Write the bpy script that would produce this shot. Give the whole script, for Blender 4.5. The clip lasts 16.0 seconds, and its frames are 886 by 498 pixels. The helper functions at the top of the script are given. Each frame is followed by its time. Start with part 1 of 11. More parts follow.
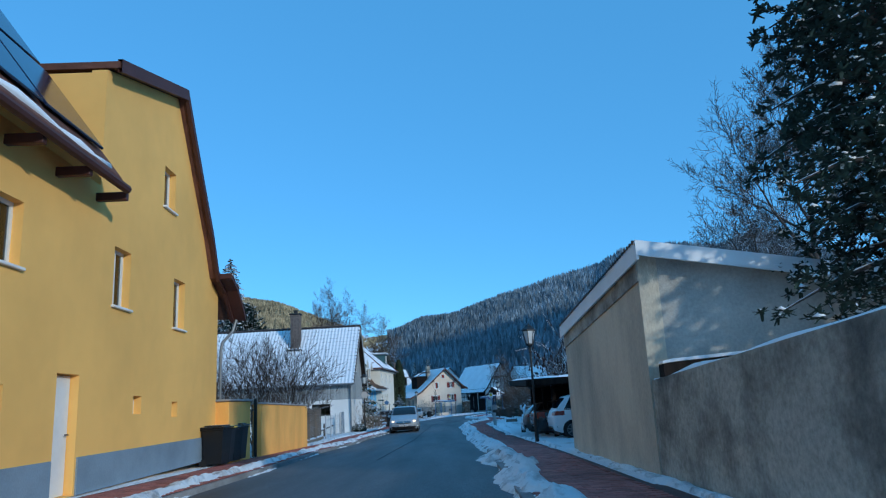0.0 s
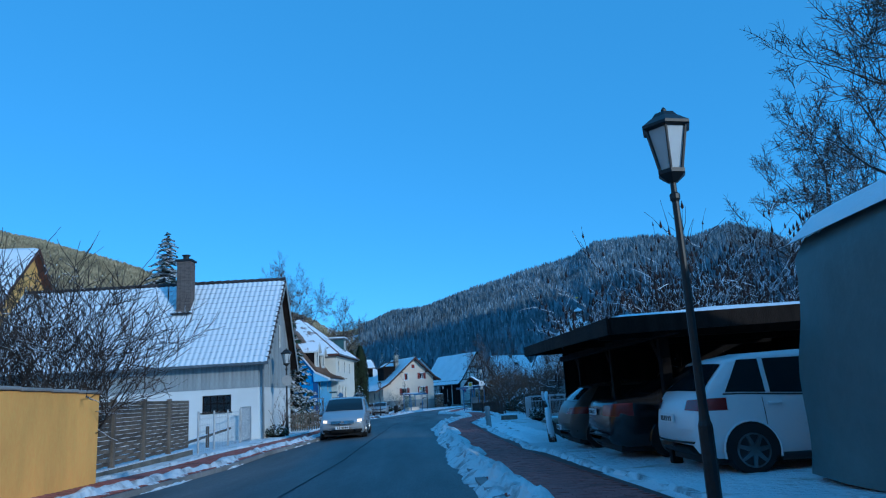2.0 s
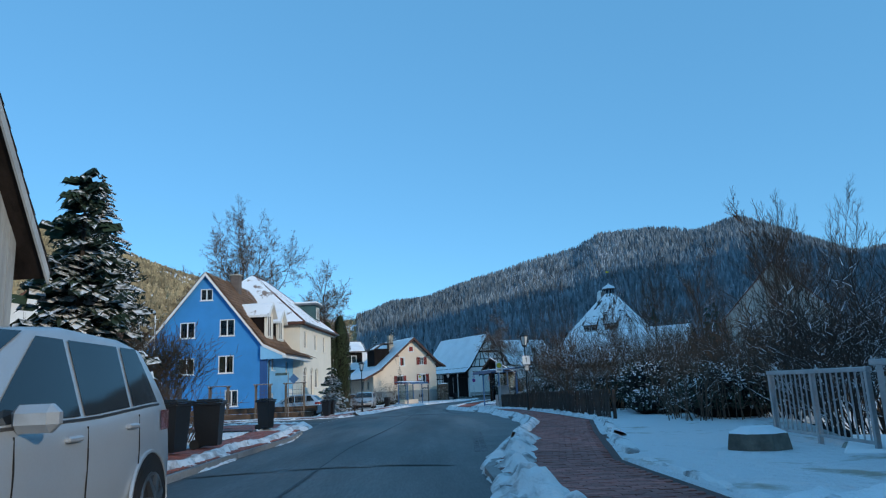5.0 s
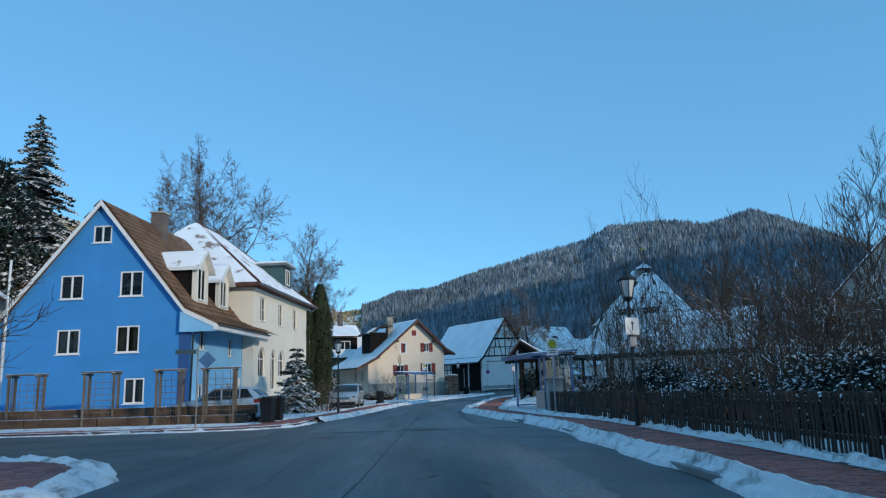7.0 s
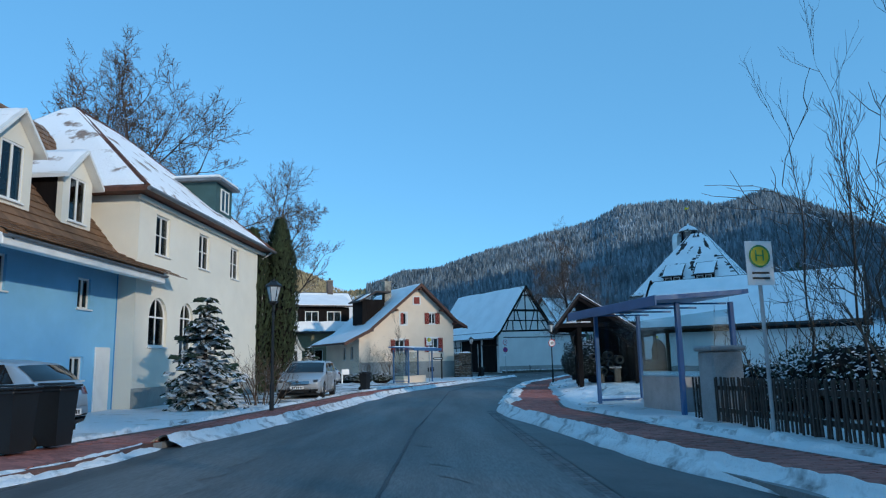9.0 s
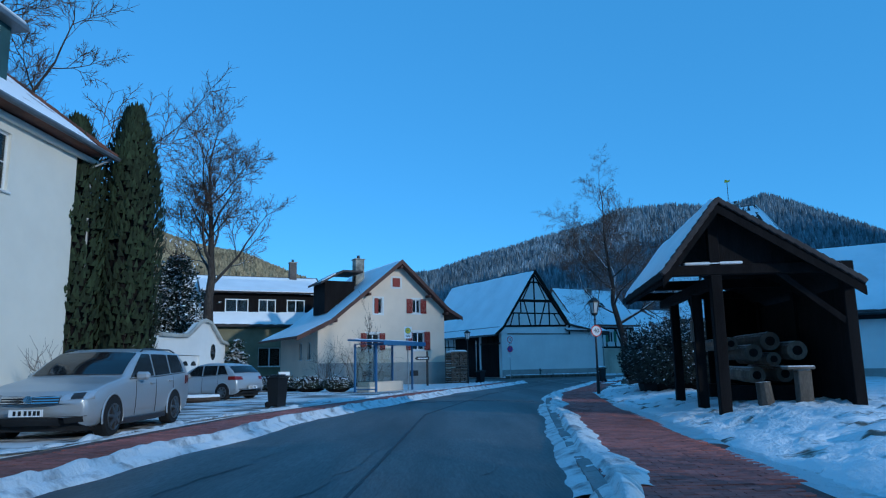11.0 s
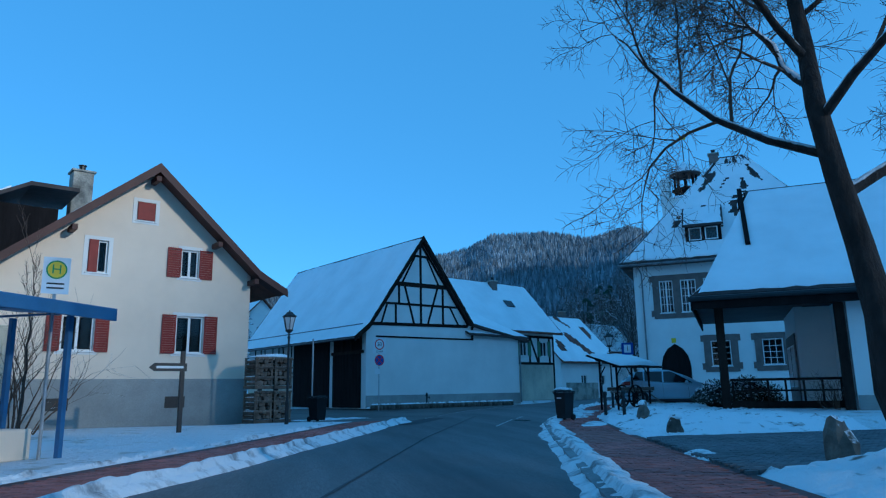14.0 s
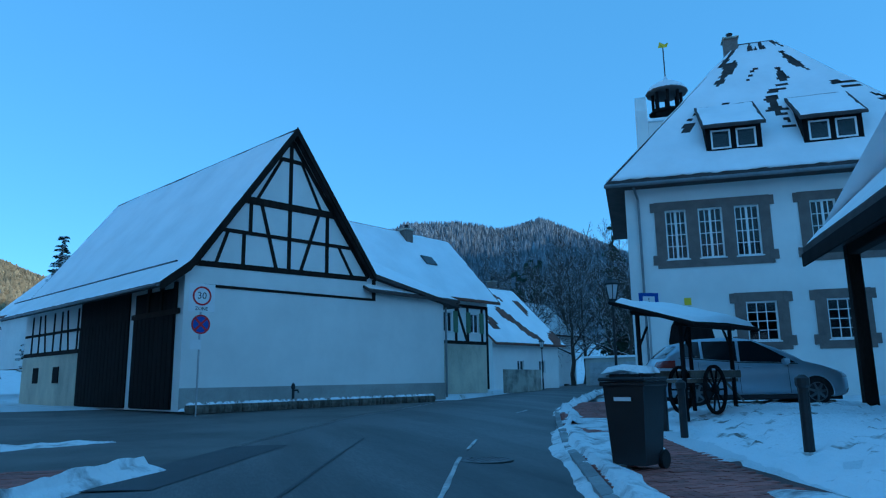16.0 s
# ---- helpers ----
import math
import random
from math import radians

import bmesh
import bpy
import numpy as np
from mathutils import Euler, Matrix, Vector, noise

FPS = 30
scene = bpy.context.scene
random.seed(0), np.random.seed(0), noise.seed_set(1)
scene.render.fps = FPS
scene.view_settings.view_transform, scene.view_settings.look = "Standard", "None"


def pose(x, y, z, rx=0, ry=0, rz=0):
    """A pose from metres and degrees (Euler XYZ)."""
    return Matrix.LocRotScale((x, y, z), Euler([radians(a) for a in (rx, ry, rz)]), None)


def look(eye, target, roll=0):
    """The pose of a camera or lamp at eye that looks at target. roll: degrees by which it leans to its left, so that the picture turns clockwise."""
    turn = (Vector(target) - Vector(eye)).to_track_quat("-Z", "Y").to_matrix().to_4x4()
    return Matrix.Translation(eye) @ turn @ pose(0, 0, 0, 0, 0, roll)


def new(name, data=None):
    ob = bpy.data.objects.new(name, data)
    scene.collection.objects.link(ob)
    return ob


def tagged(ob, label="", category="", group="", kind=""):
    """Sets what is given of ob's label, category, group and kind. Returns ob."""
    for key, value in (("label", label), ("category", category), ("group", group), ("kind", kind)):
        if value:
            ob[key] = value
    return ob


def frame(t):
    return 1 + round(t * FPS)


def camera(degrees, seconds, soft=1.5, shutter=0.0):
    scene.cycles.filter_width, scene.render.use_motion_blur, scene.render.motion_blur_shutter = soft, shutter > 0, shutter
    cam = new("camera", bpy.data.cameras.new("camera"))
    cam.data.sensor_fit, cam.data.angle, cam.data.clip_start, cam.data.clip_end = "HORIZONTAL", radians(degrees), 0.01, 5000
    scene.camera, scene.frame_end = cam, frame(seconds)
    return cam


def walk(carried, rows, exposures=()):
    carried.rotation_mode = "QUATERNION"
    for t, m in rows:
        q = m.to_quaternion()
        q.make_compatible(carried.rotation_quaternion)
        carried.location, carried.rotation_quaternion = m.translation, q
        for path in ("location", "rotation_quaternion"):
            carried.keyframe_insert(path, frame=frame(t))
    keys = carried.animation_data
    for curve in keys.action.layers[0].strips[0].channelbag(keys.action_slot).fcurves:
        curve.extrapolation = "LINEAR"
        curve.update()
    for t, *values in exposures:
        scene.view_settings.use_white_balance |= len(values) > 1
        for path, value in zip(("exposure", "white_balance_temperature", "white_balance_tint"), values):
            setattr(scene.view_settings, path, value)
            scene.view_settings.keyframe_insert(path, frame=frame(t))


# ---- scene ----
cam = camera(65.5, 16.0, soft=1.2)
PATH = [
    (0, (0.624, 1.608, 1.105), (0.599, 3.561, 1.537), -3.0),
    (0.5, (0.537, 5.72, 1.051), (0.559, 7.671, 1.488), -3.2),
    (1, (0.574, 9.915, 0.965), (0.613, 11.867, 1.397), -3.1),
    (1.5, (0.58, 14.167, 0.886), (0.631, 16.121, 1.308), -3.1),
    (2, (0.557, 18.408, 0.802), (0.612, 20.364, 1.215), -3.4),
    (2.5, (0.484, 22.683, 0.694), (0.54, 24.64, 1.102), -3.2),
    (3, (0.397, 26.927, 0.572), (0.447, 28.887, 0.966), -3.0),
    (3.5, (0.29, 31.139, 0.485), (0.341, 33.1, 0.879), -3.1),
    (4, (0.163, 35.317, 0.412), (0.215, 37.278, 0.806), -2.9),
    (4.2, (0.109, 37.006, 0.401), (0.164, 38.966, 0.795), -2.9),
    (6.3, (-0.067, 55.177, 0.412), (-0.03, 57.138, 0.801), -1.9),
    (6.5, (-0.086, 56.945, 0.408), (-0.051, 58.908, 0.792), -1.8),
    (7, (-0.163, 61.368, 0.369), (-0.13, 63.332, 0.743), -1.8),
    (7.5, (-0.262, 65.713, 0.31), (-0.233, 67.679, 0.676), -1.8),
    (8, (-0.402, 69.983, 0.241), (-0.375, 71.952, 0.59), -1.9),
    (8.5, (-0.466, 74.182, 0.209), (-0.447, 76.157, 0.523), -1.9),
    (8.7, (-0.449, 75.829, 0.198), (-0.436, 77.804, 0.516), -1.5),
    (10.8, (0.228, 93.201, -0.11), (0.245, 95.174, 0.219), -0.9),
    (11, (0.282, 94.922, -0.125), (0.308, 96.894, 0.21), -1.0),
    (11.5, (0.431, 99.367, -0.142), (0.487, 101.336, 0.205), -0.6),
    (12, (0.675, 103.822, -0.173), (0.758, 105.788, 0.182), -0.5),
    (12.5, (1.073, 108.287, -0.184), (1.204, 110.25, 0.177), -0.4),
    (13, (1.553, 112.713, -0.212), (1.796, 114.663, 0.158), -0.5),
    (13.5, (2.263, 117.072, -0.27), (2.581, 119.014, 0.091), -0.7),
    (14, (3.177, 121.241, -0.343), (3.563, 123.162, 0.058), -0.9),
    (14.5, (4.215, 125.329, -0.346), (4.676, 127.241, 0.016), -0.6),
    (15, (5.348, 129.383, -0.364), (5.869, 131.28, -0.004), -0.6),
    (15.5, (6.46, 133.46, -0.405), (7.019, 135.345, -0.038), -0.6),
    (16, (7.537, 137.593, -0.435), (8.169, 139.454, -0.064), -0.9),
]
EXPOSURES = [(0, 0.5, 5300, 6), (1, 0.32, 4700, 3), (2, 0.32, 4650, 3), (2.5, 0.6, 5700, 8), (3, 0.64, 6050, 10), (7, 0.66, 6400, 11), (8.5, 0.72, 6350, 11), (11, 0.3, 4850, 5), (12, 0.6, 5900, 9), (12.5, 0.66, 6100, 10), (13.5, 0.5, 5200, 6), (14.5, 0.45, 4900, 4), (15.5, 0.5, 4850, 4), (16, 0.75, 5300, 7)]
walk(cam, [(t, look(eye, target, roll)) for t, eye, target, roll in PATH], EXPOSURES)

# ---- light ----
SUN_EL, SUN_AZ = 16.0, 135.0        # degrees above the horizon; clockwise from +y
world = bpy.data.worlds.new("winter_sky")
scene.world = world
world.use_nodes = True
wn, wl = world.node_tree.nodes, world.node_tree.links
wn.clear()
sky = wn.new("ShaderNodeTexSky")
sky.sky_type = 'NISHITA'
sky.sun_disc = False
sky.sun_elevation = radians(SUN_EL)
sky.sun_rotation = radians(SUN_AZ)
sky.altitude = 1500
sky.air_density, sky.dust_density, sky.ozone_density = 0.9, 1.2, 3.0
tint = wn.new("ShaderNodeMix")
tint.data_type, tint.blend_type = 'RGBA', 'MULTIPLY'
tint.inputs[0].default_value = 1.0
tint.inputs[7].default_value = (0.78, 1.06, 1.02, 1)
haze = wn.new("ShaderNodeMix")       # thin even haze over the blue
haze.data_type = 'RGBA'
haze.inputs[0].default_value = 0.58
haze.inputs[7].default_value = (0.58, 1.86, 3.28, 1)
bg = wn.new("ShaderNodeBackground")
bg.inputs[1].default_value = 0.15
wo = wn.new("ShaderNodeOutputWorld")
wl.new(sky.outputs[0], tint.inputs[6])
wl.new(tint.outputs[2], haze.inputs[6])
wl.new(haze.outputs[2], bg.inputs[0])
wl.new(bg.outputs[0], wo.inputs[0])
sun_data = bpy.data.lights.new("sun", 'SUN')
sun_data.energy, sun_data.angle, sun_data.color = 1.35, radians(1.5), (1.0, 0.86, 0.66)
sun = new("sun", sun_data)
a, e = radians(SUN_AZ), radians(SUN_EL)
sun.matrix_world = look((600 * math.sin(a) * math.cos(e), 600 * math.cos(a) * math.cos(e), 600 * math.sin(e)), (0, 0, 0))

# ---- materials ----
def mat(name, base, rough=0.8, var=0.18, big=0.6, small=18.0, bump=0.25, metal=0.0, snow=0.0, spec=0.4, dirt=None, stretch=(1, 1, 1), island=0.0, rand=0.0, dist=0.02, ramp=(0.28, 0.62)):
    """A surface with broad and fine variation, fine relief, and snow lying on what faces up."""
    m = bpy.data.materials.new(name)
    m.use_nodes = True
    n, l = m.node_tree.nodes, m.node_tree.links
    p = n["Principled BSDF"]
    p.inputs["Roughness"].default_value, p.inputs["Metallic"].default_value = rough, metal
    p.inputs["Specular IOR Level"].default_value = spec
    co = n.new("ShaderNodeTexCoord")
    mp = n.new("ShaderNodeMapping")
    mp.inputs["Scale"].default_value = stretch
    l.new(co.outputs["Object"], mp.inputs[0])
    n1, n2 = n.new("ShaderNodeTexNoise"), n.new("ShaderNodeTexNoise")
    for k, s, d in ((n1, big, 4), (n2, small, 5)):
        k.inputs["Scale"].default_value, k.inputs["Detail"].default_value = s, d
        k.inputs["Roughness"].default_value = 0.62
        l.new(mp.outputs[0], k.inputs["Vector"])
    lo = [c * (1 - 1.6 * var) for c in base] if dirt is None else dirt
    hi = [min(1, c * (1 + 0.7 * var)) for c in base]
    r = n.new("ShaderNodeValToRGB")
    r.color_ramp.elements[0].position, r.color_ramp.elements[1].position = ramp
    r.color_ramp.elements[0].color, r.color_ramp.elements[1].color = (*lo, 1), (*hi, 1)
    l.new(n1.outputs[0], r.inputs[0])
    mx = n.new("ShaderNodeMix")
    mx.data_type, mx.blend_type = 'RGBA', 'OVERLAY'
    mx.inputs[0].default_value = min(0.9, var * 1.8)
    l.new(r.outputs[0], mx.inputs[6])
    l.new(n2.outputs[0], mx.inputs[7])
    col = mx.outputs[2]
    if island or rand:
        hs = n.new("ShaderNodeHueSaturation")
        src = n.new("ShaderNodeNewGeometry").outputs["Random Per Island"] if island else n.new("ShaderNodeObjectInfo").outputs["Random"]
        mr = n.new("ShaderNodeMapRange")
        mr.inputs[3].default_value, mr.inputs[4].default_value = 1 - max(island, rand), 1 + max(island, rand)
        l.new(src, mr.inputs[0])
        l.new(mr.outputs[0], hs.inputs["Value"])
        l.new(col, hs.inputs["Color"])
        col = hs.outputs[0]
    if snow:
        g = n.new("ShaderNodeNewGeometry")
        sx = n.new("ShaderNodeSeparateXYZ")
        l.new(g.outputs["Normal"], sx.inputs[0])
        ad = n.new("ShaderNodeMath")
        ad.operation = 'MULTIPLY_ADD'
        l.new(n2.outputs[0], ad.inputs[0])
        ad.inputs[1].default_value = 0.9
        l.new(sx.outputs[2], ad.inputs[2])
        mr = n.new("ShaderNodeMapRange")
        mr.inputs[1].default_value, mr.inputs[2].default_value = 1.45 - snow, 1.62 - snow
        l.new(ad.outputs[0], mr.inputs[0])
        ms = n.new("ShaderNodeMix")
        ms.data_type = 'RGBA'
        ms.inputs[7].default_value = (0.82, 0.84, 0.87, 1)
        l.new(mr.outputs[0], ms.inputs[0])
        l.new(col, ms.inputs[6])
        col = ms.outputs[2]
    l.new(col, p.inputs["Base Color"])
    if bump:
        b = n.new("ShaderNodeBump")
        b.inputs["Strength"].default_value, b.inputs["Distance"].default_value = bump, dist
        l.new(n2.outputs[0], b.inputs["Height"])
        l.new(b.outputs[0], p.inputs["Normal"])
    return m


def glass_mat(name, tint_col, clear):
    m = bpy.data.materials.new(name)
    m.use_nodes = True
    n, l = m.node_tree.nodes, m.node_tree.links
    n.remove(n["Principled BSDF"])
    t, gl, lw, mx = n.new("ShaderNodeBsdfTransparent"), n.new("ShaderNodeBsdfGlossy"), n.new("ShaderNodeLayerWeight"), n.new("ShaderNodeMixShader")
    t.inputs[0].default_value = (*[c * clear for c in tint_col], 1)
    gl.inputs["Roughness"].default_value = 0.03
    lw.inputs[0].default_value = 0.5
    pw, ma = n.new("ShaderNodeMath"), n.new("ShaderNodeMath")
    pw.operation, ma.operation = 'POWER', 'MULTIPLY_ADD'
    pw.inputs[1].default_value = 4.0
    ma.inputs[1].default_value, ma.inputs[2].default_value = 0.7, 0.045
    l.new(lw.outputs["Facing"], pw.inputs[0])
    l.new(pw.outputs[0], ma.inputs[0])
    l.new(ma.outputs[0], mx.inputs[0])
    l.new(t.outputs[0], mx.inputs[1])
    l.new(gl.outputs[0], mx.inputs[2])
    l.new(mx.outputs[0], n["Material Output"].inputs[0])
    return m


def emit_mat(name, colour, strength):
    m = bpy.data.materials.new(name)
    m.use_nodes = True
    p = m.node_tree.nodes["Principled BSDF"]
    p.inputs["Base Color"].default_value = (*colour, 1)
    p.inputs["Emission Color"].default_value, p.inputs["Emission Strength"].default_value = (*colour, 1), strength
    return m


SNOW = mat("snow", (0.91, 0.92, 0.93), 0.75, 0.05, 0.5, 9, 0.5)
SNOW_TILES = mat("thin_snow_on_tiles", (0.84, 0.85, 0.87), 0.8, 0.2, 1.0, 9, 0.6, dirt=(0.30, 0.22, 0.18), ramp=(0.36, 0.44), dist=0.04)
SNOW_VERGE = mat("trodden_verge_snow", (0.84, 0.85, 0.87), 0.75, 0.15, 1.5, 9, 1.0, dirt=(0.16, 0.14, 0.11), dist=0.06, ramp=(0.33, 0.42))
SNOW_ROAD = mat("trodden_snow", (0.76, 0.77, 0.78), 0.7, 0.2, 2.4, 11, 1.0, dirt=(0.26, 0.25, 0.25), dist=0.06, ramp=(0.30, 0.5))
ASPHALT = mat("asphalt", (0.082, 0.080, 0.079), 0.55, 0.5, 0.5, 30, 0.5, spec=0.4, stretch=(1.4, 0.16, 1), dist=0.012)
ASPHALT_OLD = mat("old_asphalt", (0.125, 0.12, 0.112), 0.75, 0.25, 0.4, 26, 0.4)
PAVER = mat("red_paving", (0.33, 0.115, 0.092), 0.7, 0.25, 0.5, 20, 0.3, island=0.3)
ASPHALT_DAMP = mat("damp_asphalt", (0.062, 0.06, 0.06), 0.5, 0.4, 0.6, 30, 0.5, spec=0.4, dist=0.012)
COBBLE = mat("gutter_stone", (0.13, 0.13, 0.135), 0.7, 0.25, 1, 14, 0.4, rand=0.25)
KERB = mat("kerb_granite", (0.30, 0.30, 0.30), 0.75, 0.2, 1, 30, 0.3, rand=0.1)
YELLOW = mat("ochre_render", (0.90, 0.52, 0.14), 0.85, 0.08, 0.35, 45, 0.25)
YELLOW_W = mat("ochre_wall_render", (0.92, 0.48, 0.12), 0.85, 0.14, 0.6, 30, 0.25, stretch=(1, 1, 0.35))
PLINTH_B = mat("grey_blue_plinth", (0.22, 0.29, 0.36), 0.8, 0.12, 0.8, 30, 0.2)
GREY_R = mat("old_grey_render", (0.58, 0.51, 0.39), 0.9, 0.22, 0.5, 24, 0.4, dirt=(0.33, 0.30, 0.24), stretch=(1, 1, 0.5))
GREY_L = mat("pale_grey_render", (0.44, 0.43, 0.39), 0.9, 0.2, 0.5, 20, 0.35, dirt=(0.30, 0.29, 0.26))
CONCRETE = mat("weathered_concrete", (0.37, 0.35, 0.295), 0.9, 0.35, 0.8, 16, 0.6, dirt=(0.13, 0.125, 0.11), ramp=(0.34, 0.58))
WHITE = mat("white_render", (0.78, 0.77, 0.74), 0.85, 0.06, 0.4, 40, 0.2)
CREAM = mat("cream_render", (0.80, 0.665, 0.52), 0.85, 0.06, 0.4, 40, 0.2)
CREAM2 = mat("ivory_render", (0.80, 0.76, 0.66), 0.85, 0.05, 0.4, 40, 0.2)
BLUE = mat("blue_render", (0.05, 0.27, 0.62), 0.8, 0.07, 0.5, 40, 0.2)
# pale blue of the eave box; on the side wall it paints in sunlight
BLUE_L = mat("pale_sunlit_blue_render", (0.24, 0.54, 0.80), 0.8, 0.07, 0.5, 40, 0.2)
BLUE_D = mat("dark_blue_render", (0.03, 0.10, 0.28), 0.8, 0.07, 0.5, 40, 0.2)
GREEN_W = mat("green_painted_render", (0.21, 0.195, 0.125), 0.85, 0.15, 0.5, 30, 0.2)
PLINTH_G = mat("grey_plinth", (0.33, 0.33, 0.31), 0.85, 0.15, 0.6, 25, 0.25)
SIDING = mat("grey_board_siding", (0.36, 0.38, 0.38), 0.8, 0.2, 0.7, 14, 0.3, stretch=(6, 6, 0.5), rand=0.12)
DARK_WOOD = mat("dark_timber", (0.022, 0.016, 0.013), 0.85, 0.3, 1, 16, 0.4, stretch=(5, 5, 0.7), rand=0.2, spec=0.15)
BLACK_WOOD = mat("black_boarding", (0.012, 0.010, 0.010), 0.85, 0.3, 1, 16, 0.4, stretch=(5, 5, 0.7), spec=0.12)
OLD_WOOD = mat("weathered_wood", (0.135, 0.112, 0.09), 0.85, 0.3, 1, 16, 0.45, stretch=(4, 4, 1), rand=0.25, snow=0.5)
FENCE_W = mat("fence_wood", (0.06, 0.045, 0.037), 0.85, 0.3, 1, 16, 0.4, stretch=(4, 4, 1), rand=0.3, snow=0.25)
BROWN_EAVE = mat("brown_painted_wood", (0.07, 0.026, 0.02), 0.6, 0.15, 1, 20, 0.2)
TILE_R = mat("red_brown_roof_tiles", (0.13, 0.055, 0.036), 0.75, 0.3, 1.2, 12, 0.5, rand=0.25, island=0.25)
TILE_B = mat("brown_roof_tiles", (0.20, 0.11, 0.06), 0.8, 0.2, 0.8, 12, 0.5, island=0.2)
TILE_D = mat("dark_roof_tiles", (0.05, 0.04, 0.038), 0.75, 0.3, 1.2, 12, 0.5)
TILE_S = mat("snow_dusted_roof_tiles", (0.09, 0.075, 0.07), 0.8, 0.2, 1.0, 10, 0.5, snow=1.05)
METAL_W = mat("white_metal_trim", (0.75, 0.77, 0.78), 0.5, 0.05, 1, 20, 0.05)
METAL_G = mat("galvanised_steel", (0.45, 0.46, 0.47), 0.45, 0.15, 2, 30, 0.1, metal=0.7)
METAL_B = mat("blue_painted_steel", (0.05, 0.14, 0.30), 0.45, 0.1, 2, 30, 0.05)
METAL_K = mat("black_painted_iron", (0.018, 0.02, 0.022), 0.45, 0.2, 2, 30, 0.1)
ZINC = mat("zinc_gutter", (0.22, 0.23, 0.24), 0.5, 0.15, 2, 30, 0.1, metal=0.6)
FRAME_W = mat("white_window_paint", (0.80, 0.80, 0.78), 0.45, 0.05, 2, 40, 0.05)
FRAME_B = mat("brown_window_stone", (0.16, 0.13, 0.115), 0.7, 0.15, 2, 30, 0.2)
SHUTTER = mat("oxblood_shutter_paint", (0.22, 0.022, 0.016), 0.6, 0.12, 2, 24, 0.1)
SHUTTER_G = mat("green_shutter_paint", (0.10, 0.18, 0.10), 0.6, 0.12, 2, 24, 0.1)
CURTAIN = mat("white_curtain", (0.72, 0.72, 0.70), 0.9, 0.1, 3, 8, 0.3, stretch=(8, 8, 0.6))
BRICK_G = mat("grey_brown_chimney_brick", (0.16, 0.13, 0.115), 0.85, 0.25, 1, 16, 0.4, rand=0.2)
BARK = mat("grey_brown_bark", (0.055, 0.044, 0.036), 0.9, 0.35, 2.5, 10, 1.0, snow=0.42, dist=0.06, stretch=(1, 1, 0.35))
BARK_S = mat("snow_topped_bark", (0.035, 0.028, 0.024), 0.9, 0.35, 2.5, 10, 1.0, snow=0.62, dist=0.06, stretch=(1, 1, 0.35))
TWIG = mat("brown_twigs", (0.11, 0.072, 0.05), 0.9, 0.2, 1.2, 14, 0.2, snow=0.30)
TWIG_S = mat("frosted_twigs", (0.07, 0.052, 0.042), 0.9, 0.2, 1.2, 14, 0.2, snow=0.55)
NEEDLE = mat("snowy_conifer_needles", (0.025, 0.05, 0.03), 0.85, 0.35, 0.5, 6, 0.2, snow=0.27, island=0.4)
NEEDLE_D = mat("dark_conifer_needles", (0.022, 0.042, 0.03), 0.85, 0.35, 0.5, 6, 0.2, snow=0.42, island=0.4)
HEDGE_M = mat("dark_hedge_leaves", (0.035, 0.045, 0.03), 0.8, 0.35, 0.5, 6, 0.2, snow=0.42, island=0.5)
HEDGE_K = mat("dark_clipped_leaves", (0.028, 0.032, 0.024), 0.8, 0.35, 0.5, 6, 0.2, snow=0.24, island=0.5)
# blue-grey base: frost, plus the haze of distance mixed into the colour
FOREST = mat("frosted_hazy_forest", (0.155, 0.195, 0.225), 0.9, 0.35, 0.02, 0.4, 0.0, snow=0.70, island=0.4)
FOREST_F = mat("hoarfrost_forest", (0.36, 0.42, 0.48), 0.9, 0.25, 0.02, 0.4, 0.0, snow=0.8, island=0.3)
FOREST_L = mat("bare_larch_forest", (0.34, 0.26, 0.145), 0.9, 0.35, 0.02, 0.4, 0.0, snow=0.12, island=0.18)
RUBBER = mat("black_rubber", (0.014, 0.014, 0.015), 0.8, 0.1, 3, 40, 0.1)
BIN_P = mat("black_bin_plastic", (0.011, 0.012, 0.014), 0.45, 0.1, 3, 40, 0.1, snow=0.1)
GLASS = glass_mat("window_glass", (0.55, 0.6, 0.62), 0.75)
GLASS_C = glass_mat("clear_glass", (0.9, 0.95, 0.95), 0.92)
INSIDE = mat("dim_room", (0.10, 0.09, 0.08), 0.9, 0.1, 1, 10, 0.0)
TARP = mat("grey_green_tarpaulin", (0.10, 0.145, 0.15), 0.55, 0.12, 0.6, 5, 0.4, snow=0.15)
STONE = mat("mossy_field_stone", (0.13, 0.12, 0.10), 0.9, 0.35, 1.5, 10, 0.7, snow=0.45, rand=0.3)
SIGN_W = mat("white_sign_face", (0.80, 0.80, 0.80), 0.4, 0.03, 3, 40, 0.0)
SIGN_R = mat("red_sign_paint", (0.55, 0.02, 0.02), 0.4, 0.03, 3, 40, 0.0)
SIGN_B = mat("blue_sign_paint", (0.02, 0.07, 0.35), 0.4, 0.03, 3, 40, 0.0)
SIGN_K = mat("black_sign_paint", (0.015, 0.015, 0.015), 0.4, 0.03, 3, 40, 0.0)
SIGN_G = mat("green_sign_paint", (0.03, 0.25, 0.08), 0.4, 0.03, 3, 40, 0.0)
SIGN_Y = mat("yellow_sign_paint", (0.75, 0.55, 0.03), 0.4, 0.03, 3, 40, 0.0)
LAMP_GLASS = mat("frosted_lantern_glass", (0.62, 0.64, 0.64), 0.35, 0.05, 3, 20, 0.0)
